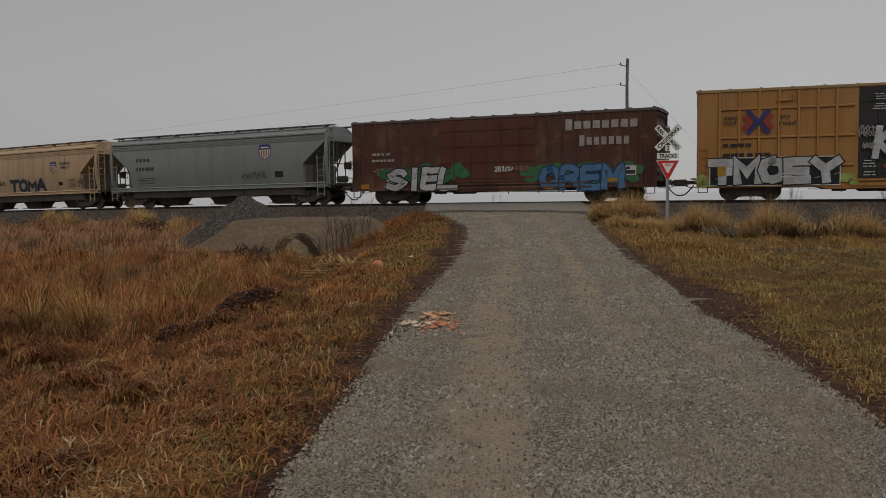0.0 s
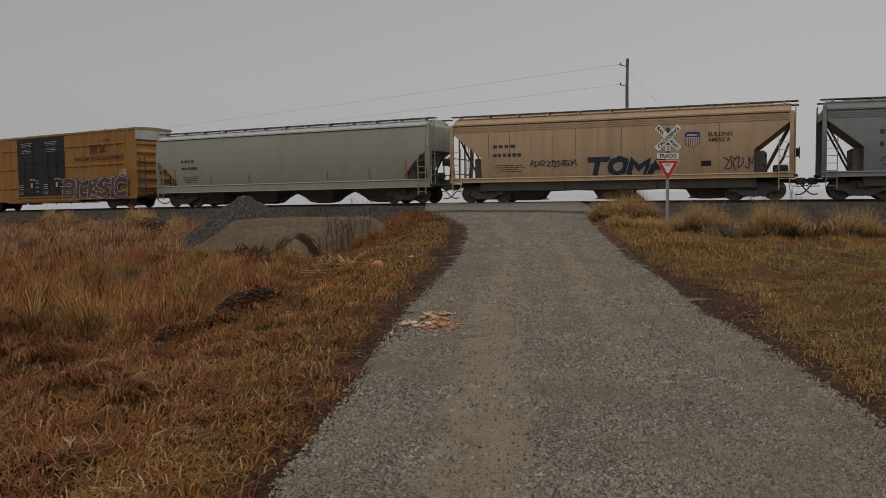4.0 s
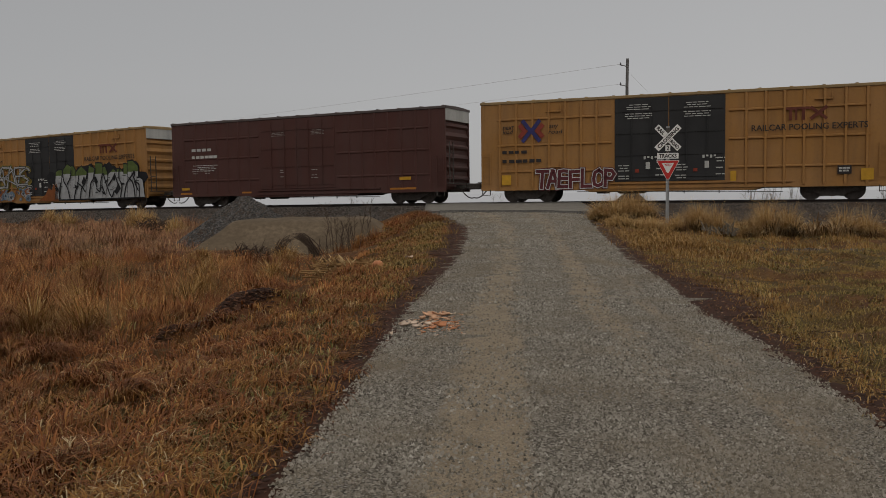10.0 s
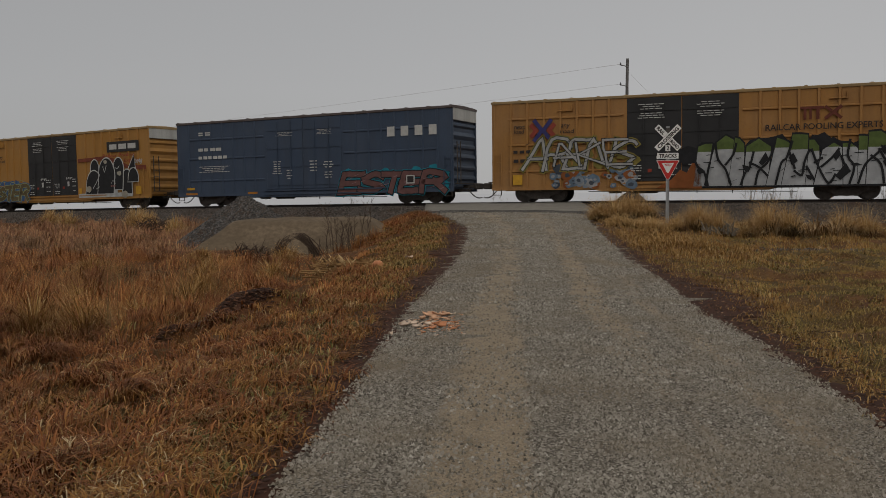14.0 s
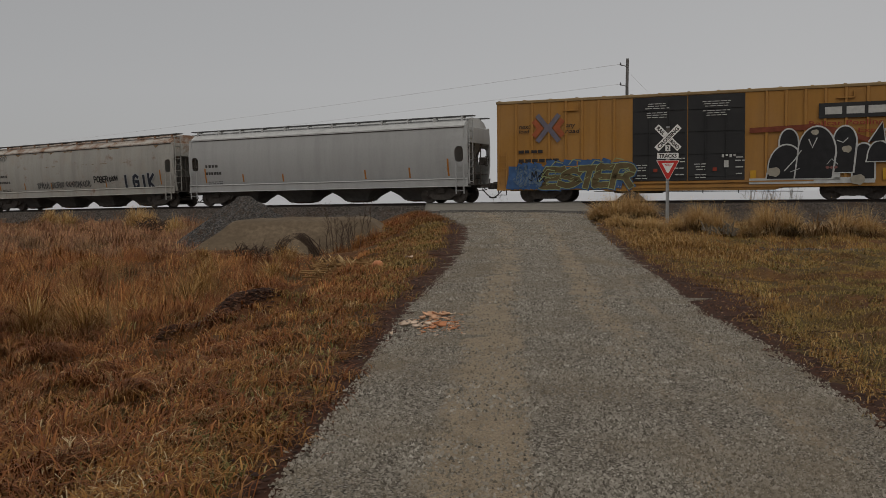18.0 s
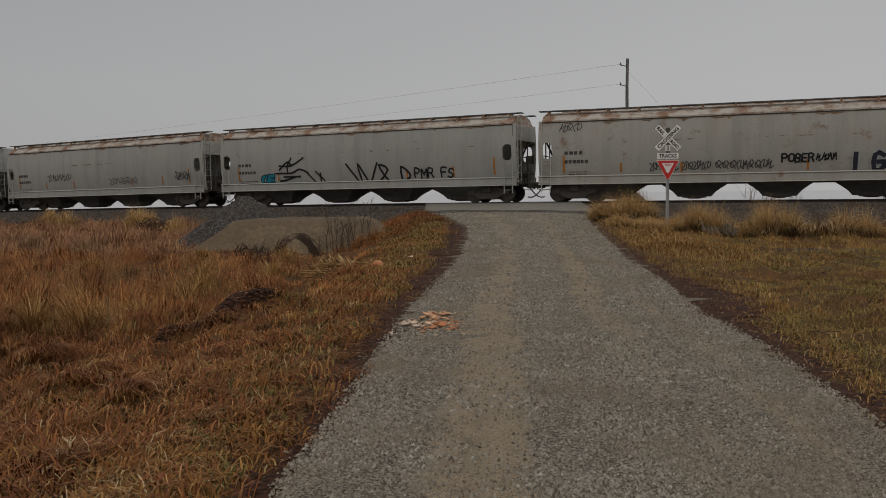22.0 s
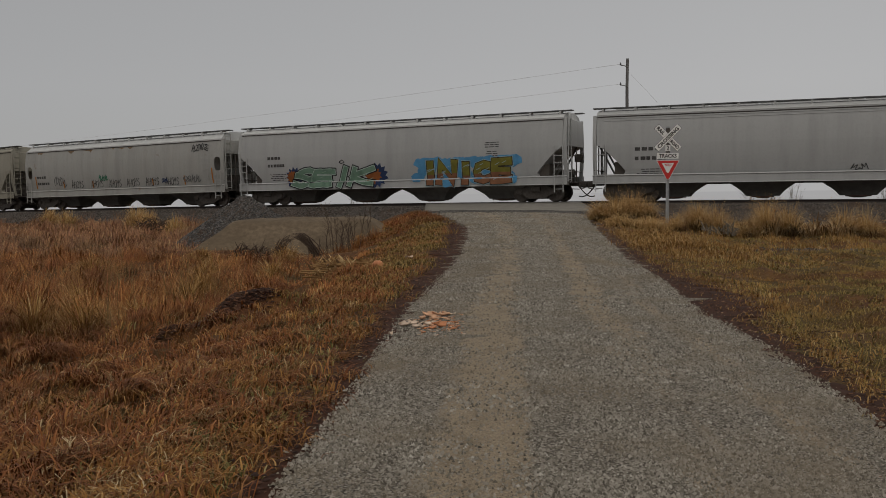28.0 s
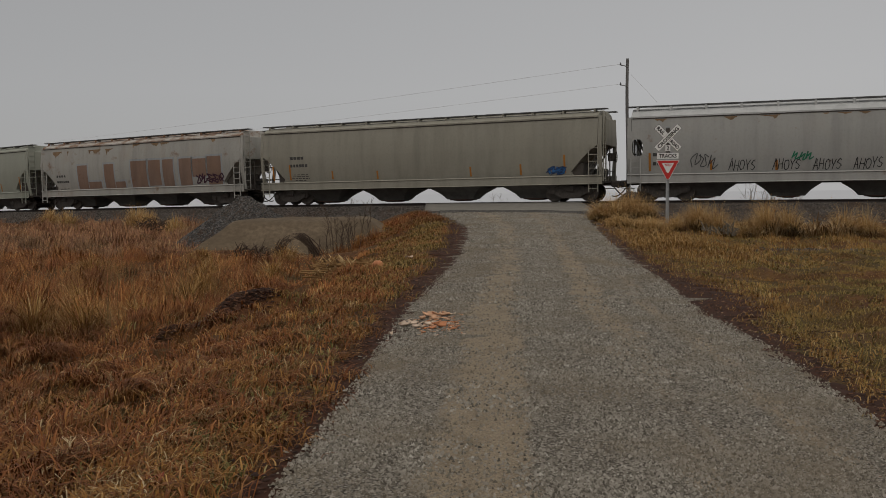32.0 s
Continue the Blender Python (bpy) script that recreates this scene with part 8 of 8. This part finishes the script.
for cx_, cy_, r_, n_, h0_, h1_ in ((5.75, 32.8, 0.55, 240, 0.3, 0.75), (6.35, 32.5, 0.8, 420, 0.4, 0.95), (7.05, 32.9, 0.8, 420, 0.4, 1.0), (7.7, 33.3, 0.5, 200, 0.4, 0.85), (7.75, 29.4, 0.5, 120, 0.2, 0.55), (8.55, 29.6, 0.6, 330, 0.4, 0.95), (9.1, 29.3, 0.65, 360, 0.45, 1.0),
                                   (9.9, 29.2, 0.4, 90, 0.2, 0.5), (10.55, 28.8, 0.7, 420, 0.5, 1.15), (11.15, 28.4, 0.45, 240, 0.5, 1.0), (12.7, 27.9, 0.6, 260, 0.4, 0.95), (13.25, 27.6, 0.5, 200, 0.4, 0.9), (14.3, 27.0, 0.7, 220, 0.3, 0.6), (7.0, 29.4, 1.1, 420, 0.15, 0.45), (6.0, 29.9, 0.8, 300, 0.15, 0.4)):
    tuft("grass_tuft", "tall golden dead grass clump at the foot of the ballast", "grass clump", cx_, cy_, r_, int(n_ * 4.0), 0.7 * h0_, h1_, M_STRAWG, 0.0055, 0.48, "golden grass clumps", int(n_ * 2.0))
    # dark brown blades added to paint the shaded foot of the clump
    tuft("grass_tuft", "dark low blades standing in for shade at a golden clump's foot", "grass clump", cx_ + 0.05, cy_ - 0.35, 1.1 * r_, int(n_ * 0.9), 0.45 * h0_, 0.5 * h1_, M_SHADEGRASS, 0.014, 0.6, "golden grass clumps")
for cx_, cy_, r_, n_ in ((11.6, 27.4, 0.5, 90), (12.1, 27.1, 0.45, 80), (10.6, 28.1, 0.4, 60), (12.5, 27.3, 0.5, 60)):
    tuft("grass_tuft", "pale broad curling dead leaves at the foot of the ballast", "grass clump", cx_, cy_, r_, n_, 0.3, 0.75, M_CURL, 0.032, 0.7, "golden grass clumps")
for cx_, cy_, r_, n_, h0_, h1_ in ((-17.2, 49.5, 0.9, 600, 0.7, 1.2), (-16.2, 48.5, 0.7, 450, 0.6, 1.0), (-24.5, 55, 0.9, 500, 0.5, 0.9), (-23, 54, 0.8, 400, 0.5, 0.9), (-13.8, 45.5, 0.7, 350, 0.5, 0.9), (-7.9, 30.4, 0.9, 500, 0.2, 0.45), (-7.0, 29.6, 0.8, 450, 0.2, 0.45), (-6.3, 28.6, 0.7, 420, 0.2, 0.4), (-8.6, 31.4, 0.7, 380, 0.2, 0.4), (-5.5, 31.4, 0.42, 420, 0.35, 0.68)):
    tuft("grass_tuft", "pale golden dead grass clump in the rusty field", "grass clump", cx_, cy_, r_, n_, h0_, h1_, M_GOLD if cy_ < 40 else M_STRAWG, 0.015, 0.3 if cy_ > 40 else 0.6, "golden grass clumps", n_ // 2)
for cx_, cy_, r_, n_ in ((-5.6, 13.6, 0.5, 420), (-6.3, 15.0, 0.6, 620), (-5.3, 15.4, 0.5, 520), (-6.6, 14.1, 0.5, 420), (-4.9, 16.9, 0.4, 320), (-7.4, 18.0, 0.6, 520), (-5.6, 20.5, 0.6, 520), (-9.0, 22.5, 0.7, 520), (-10.4, 26.0, 0.7, 500), (-6.9, 25.5, 0.7, 500), (-4.6, 23.5, 0.5, 400), (-8.3, 29.5, 0.7, 450), (-5.2, 28.5, 0.6, 420)):
    tuft("grass_tuft", "arching straw-coloured grass tussock in the rusty field", "grass clump", cx_, cy_, r_, n_, 0.35, 0.8, M_GOLD, 0.008, 0.8, "straw tussocks")

for cx_, cy_, r_, n_ in ((-4.7, 33.7, 0.6, 260), (-4.0, 33.9, 0.6, 260), (-3.3, 34.3, 0.6, 260), (-2.7, 34.9, 0.5, 200)):
    tuft("grass_tuft", "low rusty grass clump beside the sand bank", "grass clump", cx_, cy_, r_, n_, 0.2, 0.5, M_RUST, 0.012, 0.35, "rusty grass clumps", n_ // 3)

# ---- dead weeds ----
M_WEED = plain("dark_dead_stem", (0.098, 0.068, 0.050), 0.9, 0, 0.4, 20)
M_STRAW = plain("dry_corn_stalk", (0.26, 0.165, 0.07), 0.8, 0, 0.4, 12)
M_REED = plain("grey_dead_reed", (0.22, 0.19, 0.15), 0.9, 0, 0.3, 12)


def weed(name, label, cx, cy, n, h, mat, r=0.008, spread=0.3, twigs=4, z=None, seed=0):
    q = random.Random(seed)
    b = bmesh.new()
    zz = float(land(cx, cy)) if z is None else z
    for _ in range(n):
        a, o = q.uniform(0, 6.28), q.uniform(0, spread)
        x, y = o * math.cos(a), o * math.sin(a)
        hh = h * q.uniform(0.6, 1.1)
        lx, ly = q.uniform(-0.18, 0.18) * hh, q.uniform(-0.18, 0.18) * hh
        stem = [(x + lx * t * t, y + ly * t * t, -0.05 + hh * t) for t in (0, 0.35, 0.7, 1)]
        tube(b, stem, [r, r * 0.9, r * 0.7, r * 0.4], 4)
        for _ in range(twigs):
            t = q.uniform(0.35, 0.95)
            p = Vector((x + lx * t * t, y + ly * t * t, -0.05 + hh * t))
            d = Vector((q.uniform(-1, 1), q.uniform(-1, 1), q.uniform(0.4, 1.2))) * 0.16 * hh
            tube(b, [p, p + d], [r * 0.6, r * 0.35], 3)
    ob = new(name, finish(b, name, mat))
    ob.location = (cx, cy, zz)
    return tagged(ob, label, "dead weed", "dead weeds")


for i_, (cx_, cy_, n_, h_) in enumerate(((-4.3, 34.5, 5, 1.9), (-3.9, 34.7, 4, 1.5), (-3.3, 34.9, 4, 1.7), (-4.9, 34.3, 3, 0.9), (-3.6, 33.6, 4, 1.1))):
    weed("dead_weed", "tall dark dead weed stems beside the sand bank", cx_, cy_, n_ + 2, h_, M_WEED, 0.013, 0.5, 12, None, i_)
for i_, (cx_, cy_, n_, h_) in enumerate(((16.3, 46.5, 9, 2.0), (17.3, 46.2, 10, 2.3), (18.3, 46.0, 8, 2.0), (10.6, 48.5, 7, 1.9), (11.3, 49.0, 6, 1.5), (3.6, 53.5, 5, 1.6), (22.5, 45.0, 8, 1.8), (26.5, 44.0, 6, 1.7), (-6.0, 58.5, 5, 1.6))):
    weed("dead_weed", "pale grey dead weed stems beyond the track", cx_, cy_, n_, h_, M_REED, 0.012, 0.6, 6, float(rail_z(0)) - 1.0, 20 + i_)
for i_, (cx_, cy_) in enumerate(((-4.3, 15.2), (-4.9, 16.4), (-5.2, 17.6), (-6.3, 16.8), (-4.6, 19.0), (-5.0, 13.0))):
    weed("dead_weed", "thin straw-coloured seed stems in the grass", cx_, cy_, 9, 1.15, M_STRAW, 0.005, 0.45, 2, None, 40 + i_)


def arch_weeds():
    """Dark stems bent over into an arch before the sand bank."""
    q = random.Random(9)
    b = bmesh.new()
    for i in range(46):
        y = 32.6 + q.uniform(-0.2, 0.2)
        if i % 3 == 0:
            x, top, over = -6.15 + q.uniform(-0.08, 0.3), q.uniform(0.65, 0.95), q.uniform(0.2, 0.5)
            pts = [(x + over * t * t, y, float(land(x, y)) + top * (t - 0.15 * t ** 4)) for t in (0, 0.25, 0.5, 0.75, 1.0)]
            wide = 0.020
        else:
            x, top, over = -4.62 + q.gauss(0, 0.09), q.uniform(0.75, 1.0), q.uniform(0.7, 1.0)
            pts = [(x - over * t, y, float(land(x, y)) + 0.05 + top * math.sin(1.75 * t) ** 0.9 * (0.85 + 0.15 * q.random())) for t in (0, 0.25, 0.5, 0.75, 1.0)]
            wide = 0.016
        tube(b, pts, [wide, wide, 0.85 * wide, 0.65 * wide, 0.3 * wide], 4)
        for _ in range(3):
            p = Vector(pts[q.choice((1, 2, 3))])
            e = Vector((q.uniform(-0.05, 0.16), q.uniform(-0.05, 0.05), q.uniform(-0.16, -0.04)))
            tube(b, [p, p + e], [0.013, 0.004], 3)
    return tagged(new("bent_weeds", finish(b, "bent_weeds", M_WEED)), "dark dead stems bent into an arch by the sand bank", "dead weed", "dead weeds")


arch_weeds()


def brush(cx, cy, n, size, seed, label):
    q = random.Random(seed)
    b = bmesh.new()
    for _ in range(n):
        p = Vector((q.uniform(-1, 1) * size, q.uniform(-0.4, 0.4) * size, q.uniform(0, 0.4) * size))
        d = Vector((q.uniform(-1, 1), q.uniform(-0.5, 0.5), q.uniform(0.0, 0.7))).normalized() * size * q.uniform(0.4, 0.9)
        tube(b, [p, p + d * 0.5 + Vector((0, 0, 0.06)), p + d], [0.022, 0.018, 0.008], 4)
    ob = new("brush", finish(b, "brush", M_WEED))
    ob.location = (cx, cy, float(land(cx, cy)))
    return tagged(ob, label, "brush")


M_DULLSOIL = plain("dull_grey_brown_soil", (0.070, 0.054, 0.042), 0.95, 0, 0.45, 6)


def soil_mound(cx, cy, r, top):
    gx_, gy_ = np.meshgrid(np.linspace(cx - 1.6 * r, cx + 1.6 * r, 28), np.linspace(cy - 1.6 * r, cy + 1.6 * r, 28))
    h = lambda x, y: (top + 0.2) * np.exp(-(np.hypot(x - cx, y - cy) / r) ** 2) + 0.08 * waves(x, y, 105, 0.7) - 0.2 + 0.3
    tagged(new("soil_mound", sheet("soil_mound", gx_, gy_, h, M_DULLSOIL)), "low mound of dark soil at the foot of the pole", "soil mound")


soil_mound(12.3, 57.6, 1.5, 1.75)
brush(-15.2, 46.5, 70, 0.95, 3, "low tangle of dark dead brush in the field")
brush(8.9, 28.5, 36, 0.55, 4, "tangle of pale dead twigs in the grass").data.materials[0] = M_REED
brush(-6.95, 32.2, 110, 0.62, 5, "tangle of dark dead brush before the sand bank")


# ---- mulch, stalks, pumpkins, litter ----
def clod_heap(cx, cy, length, wide, high, turn, seed):
    r2 = np.random.RandomState(seed)

    def place(n):
        u, v = r2.normal(0, 0.42, n), r2.normal(0, 0.4, n)
        x = cx + u * length * math.cos(turn) - v * wide * math.sin(turn)
        y = cy + u * length * math.sin(turn) + v * wide * math.cos(turn)
        return np.stack([x, y, land(x, y) + 0.01 + high * np.exp(-2 * (u * u + v * v)) * r2.uniform(0.3, 1, n)], -1)
    v, f = stones(9000, place, lambda n: 0.006 + 0.042 * r2.uniform(0, 1, n) ** 4, r2, 0.45)
    return tagged(new("leaf_mound", mesh_from("leaf_mound", v, f, M_MULCH)), "low heap of wet dark-brown leaves and clods in the grass", "mulch heap")


M_MULCH = by_island("wet_dark_leaves", [(0.0, (0.020, 0.010, 0.007)), (0.6, (0.052, 0.022, 0.012)), (0.93, (0.115, 0.048, 0.024)), (1.0, (0.24, 0.15, 0.09))], 0.85)
clod_heap(-3.05, 12.45, 1.6, 0.25, 0.14, 1.104, 5)


M_HUSK = by_island("dry_corn_husk", [(0.0, (0.060, 0.033, 0.016)), (0.4, (0.19, 0.105, 0.042)), (0.8, (0.35, 0.215, 0.092)), (1.0, (0.52, 0.38, 0.20))], 0.85)


def corn_stalks():
    st = thing("corn_stalks", "bundle of dry straw-coloured corn stalks lying in the grass", "corn stalks")
    q = random.Random(12)
    bx, by = -2.08, 18.9
    st.location = (bx, by, float(land(bx, by)))
    for i in range(95):
        b = bmesh.new()
        a = q.gauss(0.1, 0.45)
        ln = q.uniform(0.3, 0.9)
        cx, cy, cz = q.uniform(-0.6, 0.6), q.uniform(-0.8, 0.8), q.uniform(0.08, 0.38)
        d = Vector((math.cos(a), math.sin(a) * 0.6, q.uniform(-0.08, 0.16))) * ln / 2
        c = Vector((cx, cy, cz))
        tube(b, [c - d, c + Vector((0, 0, q.uniform(-0.03, 0.05))), c + d], [0.018, 0.016, 0.011], 5)
        for _ in range(5):
            p = c + d * q.uniform(-0.8, 0.9)
            e = Vector((q.uniform(-0.22, 0.22), q.uniform(-0.2, 0.2), q.uniform(-0.03, 0.2)))
            w = Vector((q.uniform(0.008, 0.022), 0.010, q.uniform(0.004, 0.02)))
            vs = [b.verts.new(k) for k in (p - w, p + w, p + e * 0.6 + w * 1.2, p + e, p + e * 0.6 - w * 1.2)]
            b.faces.new(vs)
        part("stalk", b, M_HUSK, st)
    return st


corn_stalks()
M_PUMPKIN = plain("pumpkin_skin", (0.56, 0.235, 0.11), 0.5, 0, 0.25, 8)
M_FLESH = plain("pumpkin_flesh", (0.62, 0.36, 0.22), 0.6, 0, 0.3, 14)
M_PULP = plain("pale_pulp", (0.62, 0.48, 0.37), 0.7, 0, 0.25, 14)


def pumpkin(x, y, r):
    p = thing("pumpkin", "small faded orange pumpkin lying in the grass", "pumpkin")
    p.location = (x, y, float(land(x, y)) + r * 0.75)
    b = bmesh.new()
    n, k = 32, 10
    rings = []
    for j in range(1, k):
        t = math.pi * j / k
        rings.append([(r * math.sin(t) * (1 - 0.10 * abs(math.sin(4 * a))) * math.cos(a), r * math.sin(t) * (1 - 0.10 * abs(math.sin(4 * a))) * math.sin(a), -0.78 * r * math.cos(t)) for a in [i * 2 * math.pi / n for i in range(n)]])
    loft(b, rings)
    part("shell", b, M_PUMPKIN, p, "ribbed faded orange shell", True)
    b = bmesh.new()
    tube(b, [(0, 0, 0.7 * r), (0.01, 0, 0.9 * r), (0.03, 0.01, 1.1 * r)], [0.025, 0.018, 0.016], 6)
    part("stem", b, M_STRAW, p, "dry brown stem")
    return p


pumpkin(-1.33, 17.9, 0.115)


def smashed_pumpkin():
    p = thing("smashed_pumpkin", "smashed orange pumpkin with pale pulp on the gravel edge", "pumpkin")
    p.location = (0, 0, 0)
    q = random.Random(21)

    def shard(cx, cy, s, mat, tip, name, label):
        """A torn piece of shell: a bowl-shaped patch with a ragged rim, tipped at an angle."""
        cx, cy, s, tip = 0.91 * cx, 0.93 * cy, 0.66 * s, (0.6 * tip if tip < 1.6 else math.pi - 0.6 * (math.pi - tip))
        b = bmesh.new()
        k, wall = 11, min(0.018, 0.25 * s)
        turn = Matrix.Translation((cx, cy, float(land(cx, cy)) + 0.04 + 0.35 * s * abs(math.sin(tip)))) @ Matrix.Rotation(q.uniform(0, 6.28), 4, "Z") @ Matrix.Rotation(tip, 4, "X")
        rims = [q.uniform(0.25, 1.15) for _ in range(k)]
        rings = []
        for lift in (0.0, wall):
            rows = []
            for f in (0.35, 0.7, 1.0):
                rows.append([b.verts.new(turn @ Vector((s * f * rims[i] * math.cos(i * 2 * math.pi / k), s * 0.8 * f * rims[i] * math.sin(i * 2 * math.pi / k), lift + 0.22 * s * (f * rims[i]) ** 2 + q.uniform(-0.06, 0.06) * s))) for i in range(k)])
            rings.append(rows)
        for rows, flip in ((rings[0], True), (rings[1], False)):
            b.faces.new(rows[0][::-1] if flip else rows[0])
            for r0, r1 in zip(rows, rows[1:]):
                for i in range(k):
                    b.faces.new((r0[i], r0[(i + 1) % k], r1[(i + 1) % k], r1[i]))
        for i in range(k):
            j = (i + 1) % k
            b.faces.new((rings[0][2][i], rings[0][2][j], rings[1][2][j], rings[1][2][i]))
        part(name, b, mat, p, label, True)
    for cx, cy, s, tip in ((-0.20, 12.35, 0.20, 0.5), (-0.07, 12.4, 0.18, 0.3), (0.04, 12.45, 0.13, 0.35), (-0.30, 12.15, 0.11, 0.4), (-0.13, 12.1, 0.13, 0.3), (0.02, 12.2, 0.12, 2.9)):
        shard(cx, cy, s, M_FLESH, tip, "rind_piece", "broken orange rind")
    for cx, cy, s, tip in ((-0.10, 11.6, 0.15, 0.5), (-0.03, 11.45, 0.13, 0.4), (-0.02, 11.7, 0.12, 2.8), (-0.14, 11.3, 0.09, 0.3), (0.12, 11.2, 0.08, 0.3), (0.17, 11.35, 0.05, 0.5), (0.20, 11.8, 0.04, 0.3), (0.10, 11.4, 0.07, 0.4)):
        shard(cx, cy, s, M_PUMPKIN, tip, "rind_piece", "broken orange rind")
    for cx, cy, s, tip in ((-0.50, 11.65, 0.14, 0.7), (-0.44, 11.75, 0.11, 0.5), (-0.36, 11.5, 0.12, 0.3), (-0.27, 11.4, 0.11, 0.5), (-0.21, 11.6, 0.10, 0.2), (-0.58, 11.7, 0.08, 0.2), (-0.3, 11.75, 0.08, 0.4), (0.14, 12.4, 0.08, 0.3), (0.06, 11.55, 0.06, 0.4)):
        shard(cx, cy, s, M_PULP, tip, "pulp", "pale stringy pulp")
    for _ in range(190):
        cx, cy = q.gauss(-0.12, 0.17), q.gauss(11.75, 0.42)
        shard(cx, cy, q.uniform(0.015, 0.055), q.choice((M_FLESH, M_PULP, M_PUMPKIN)), q.uniform(0, 0.4), "crumb", "")
    return p


smashed_pumpkin()
for lx_, ly_, s_, m_ in ((-0.78, 20.1, 0.10, M_PULP), (-1.25, 19.9, 0.07, M_PULP), (-1.66, 4.95, 0.055, M_LOGORED), (-0.62, 10.2, 0.03, M_PULP)):
    bm = bmesh.new()
    k_ = 8
    z_ = float(land(lx_, ly_)) + 0.06
    top_ = [bm.verts.new((lx_ + s_ * (1 + 0.3 * math.sin(3 * a)) * math.cos(a), ly_ + s_ * 0.8 * math.sin(a), z_ + 0.02 * math.sin(2 * a))) for a in [i * 2 * math.pi / k_ for i in range(k_)]]
    r_ = bmesh.ops.extrude_face_region(bm, geom=[bm.faces.new(top_)])
    bmesh.ops.translate(bm, verts=[v for v in r_["geom"] if isinstance(v, bmesh.types.BMVert)], vec=(0, 0, 0.012))
    tagged(new("litter_scrap", finish(bm, "litter_scrap", m_)), "small crumpled scrap lying in the grass" if m_ is M_PULP else "curled reddish dead leaf in the grass", "litter")

# small stones and dead leaves strewn on the verge strips
def on_verge(n):
    y = rng.uniform(4, 34, n)
    left = rng.uniform(0, 1, n) < 0.5
    d = rng.normal(0.25, 0.32, n) * (0.7 + y / 40) + 0.5 * waves(y * 0, y, 104, 0.5)
    x = np.where(left, np.interp(y, LANE_Y, LANE_L) - d, np.interp(y, LANE_Y, LANE_R) + d * 1.3)
    return np.stack([x, y, land(x, y) + 0.03], -1)


v_, f_ = stones(14000, on_verge, lambda n: rng.uniform(0.008, 0.034, n), rng, 0.28)
tagged(new("dead_leaves", mesh_from("dead_leaves", v_, f_, M_MULCH)), "wet dark-brown dead leaves along the lane", "leaf litter", kind="stuff")


# ---- motion of the train ----
def car_pose(s):
    """The pose of a car whose middle is s along the track, carried by its two trucks."""
    (x0, y0), (x1, y1) = track(s - 6.8, HALF), track(s + 6.8, HALF)
    z0, z1 = float(rail_z(s - 6.8)), float(rail_z(s + 6.8))
    turn = math.atan2(y1 - y0, x1 - x0)
    tilt = math.atan2(z1 - z0, 13.6)
    return Matrix.Translation(((x0 + x1) / 2, (y0 + y1) / 2, (z0 + z1) / 2)) @ Matrix.Rotation(turn, 4, "Z") @ Matrix.Rotation(-tilt, 4, "Y")


def motions():
    # wheels turn as they roll
    for i, w in enumerate(wheelsets):
        base, start = w.location.copy(), i * 0.7
        walk(w, [(k / 15, Matrix.Translation(base) @ Matrix.Rotation((start + SPEED * k / 15 / 0.46) % (2 * math.pi), 4, "Y")) for k in range(481)])
    for car, (rear, front) in zip(cars, PLACES):
        walk(car, [(float(t), car_pose((rear + front) / 2 + SPEED * t)) for t in range(33)])


motions()
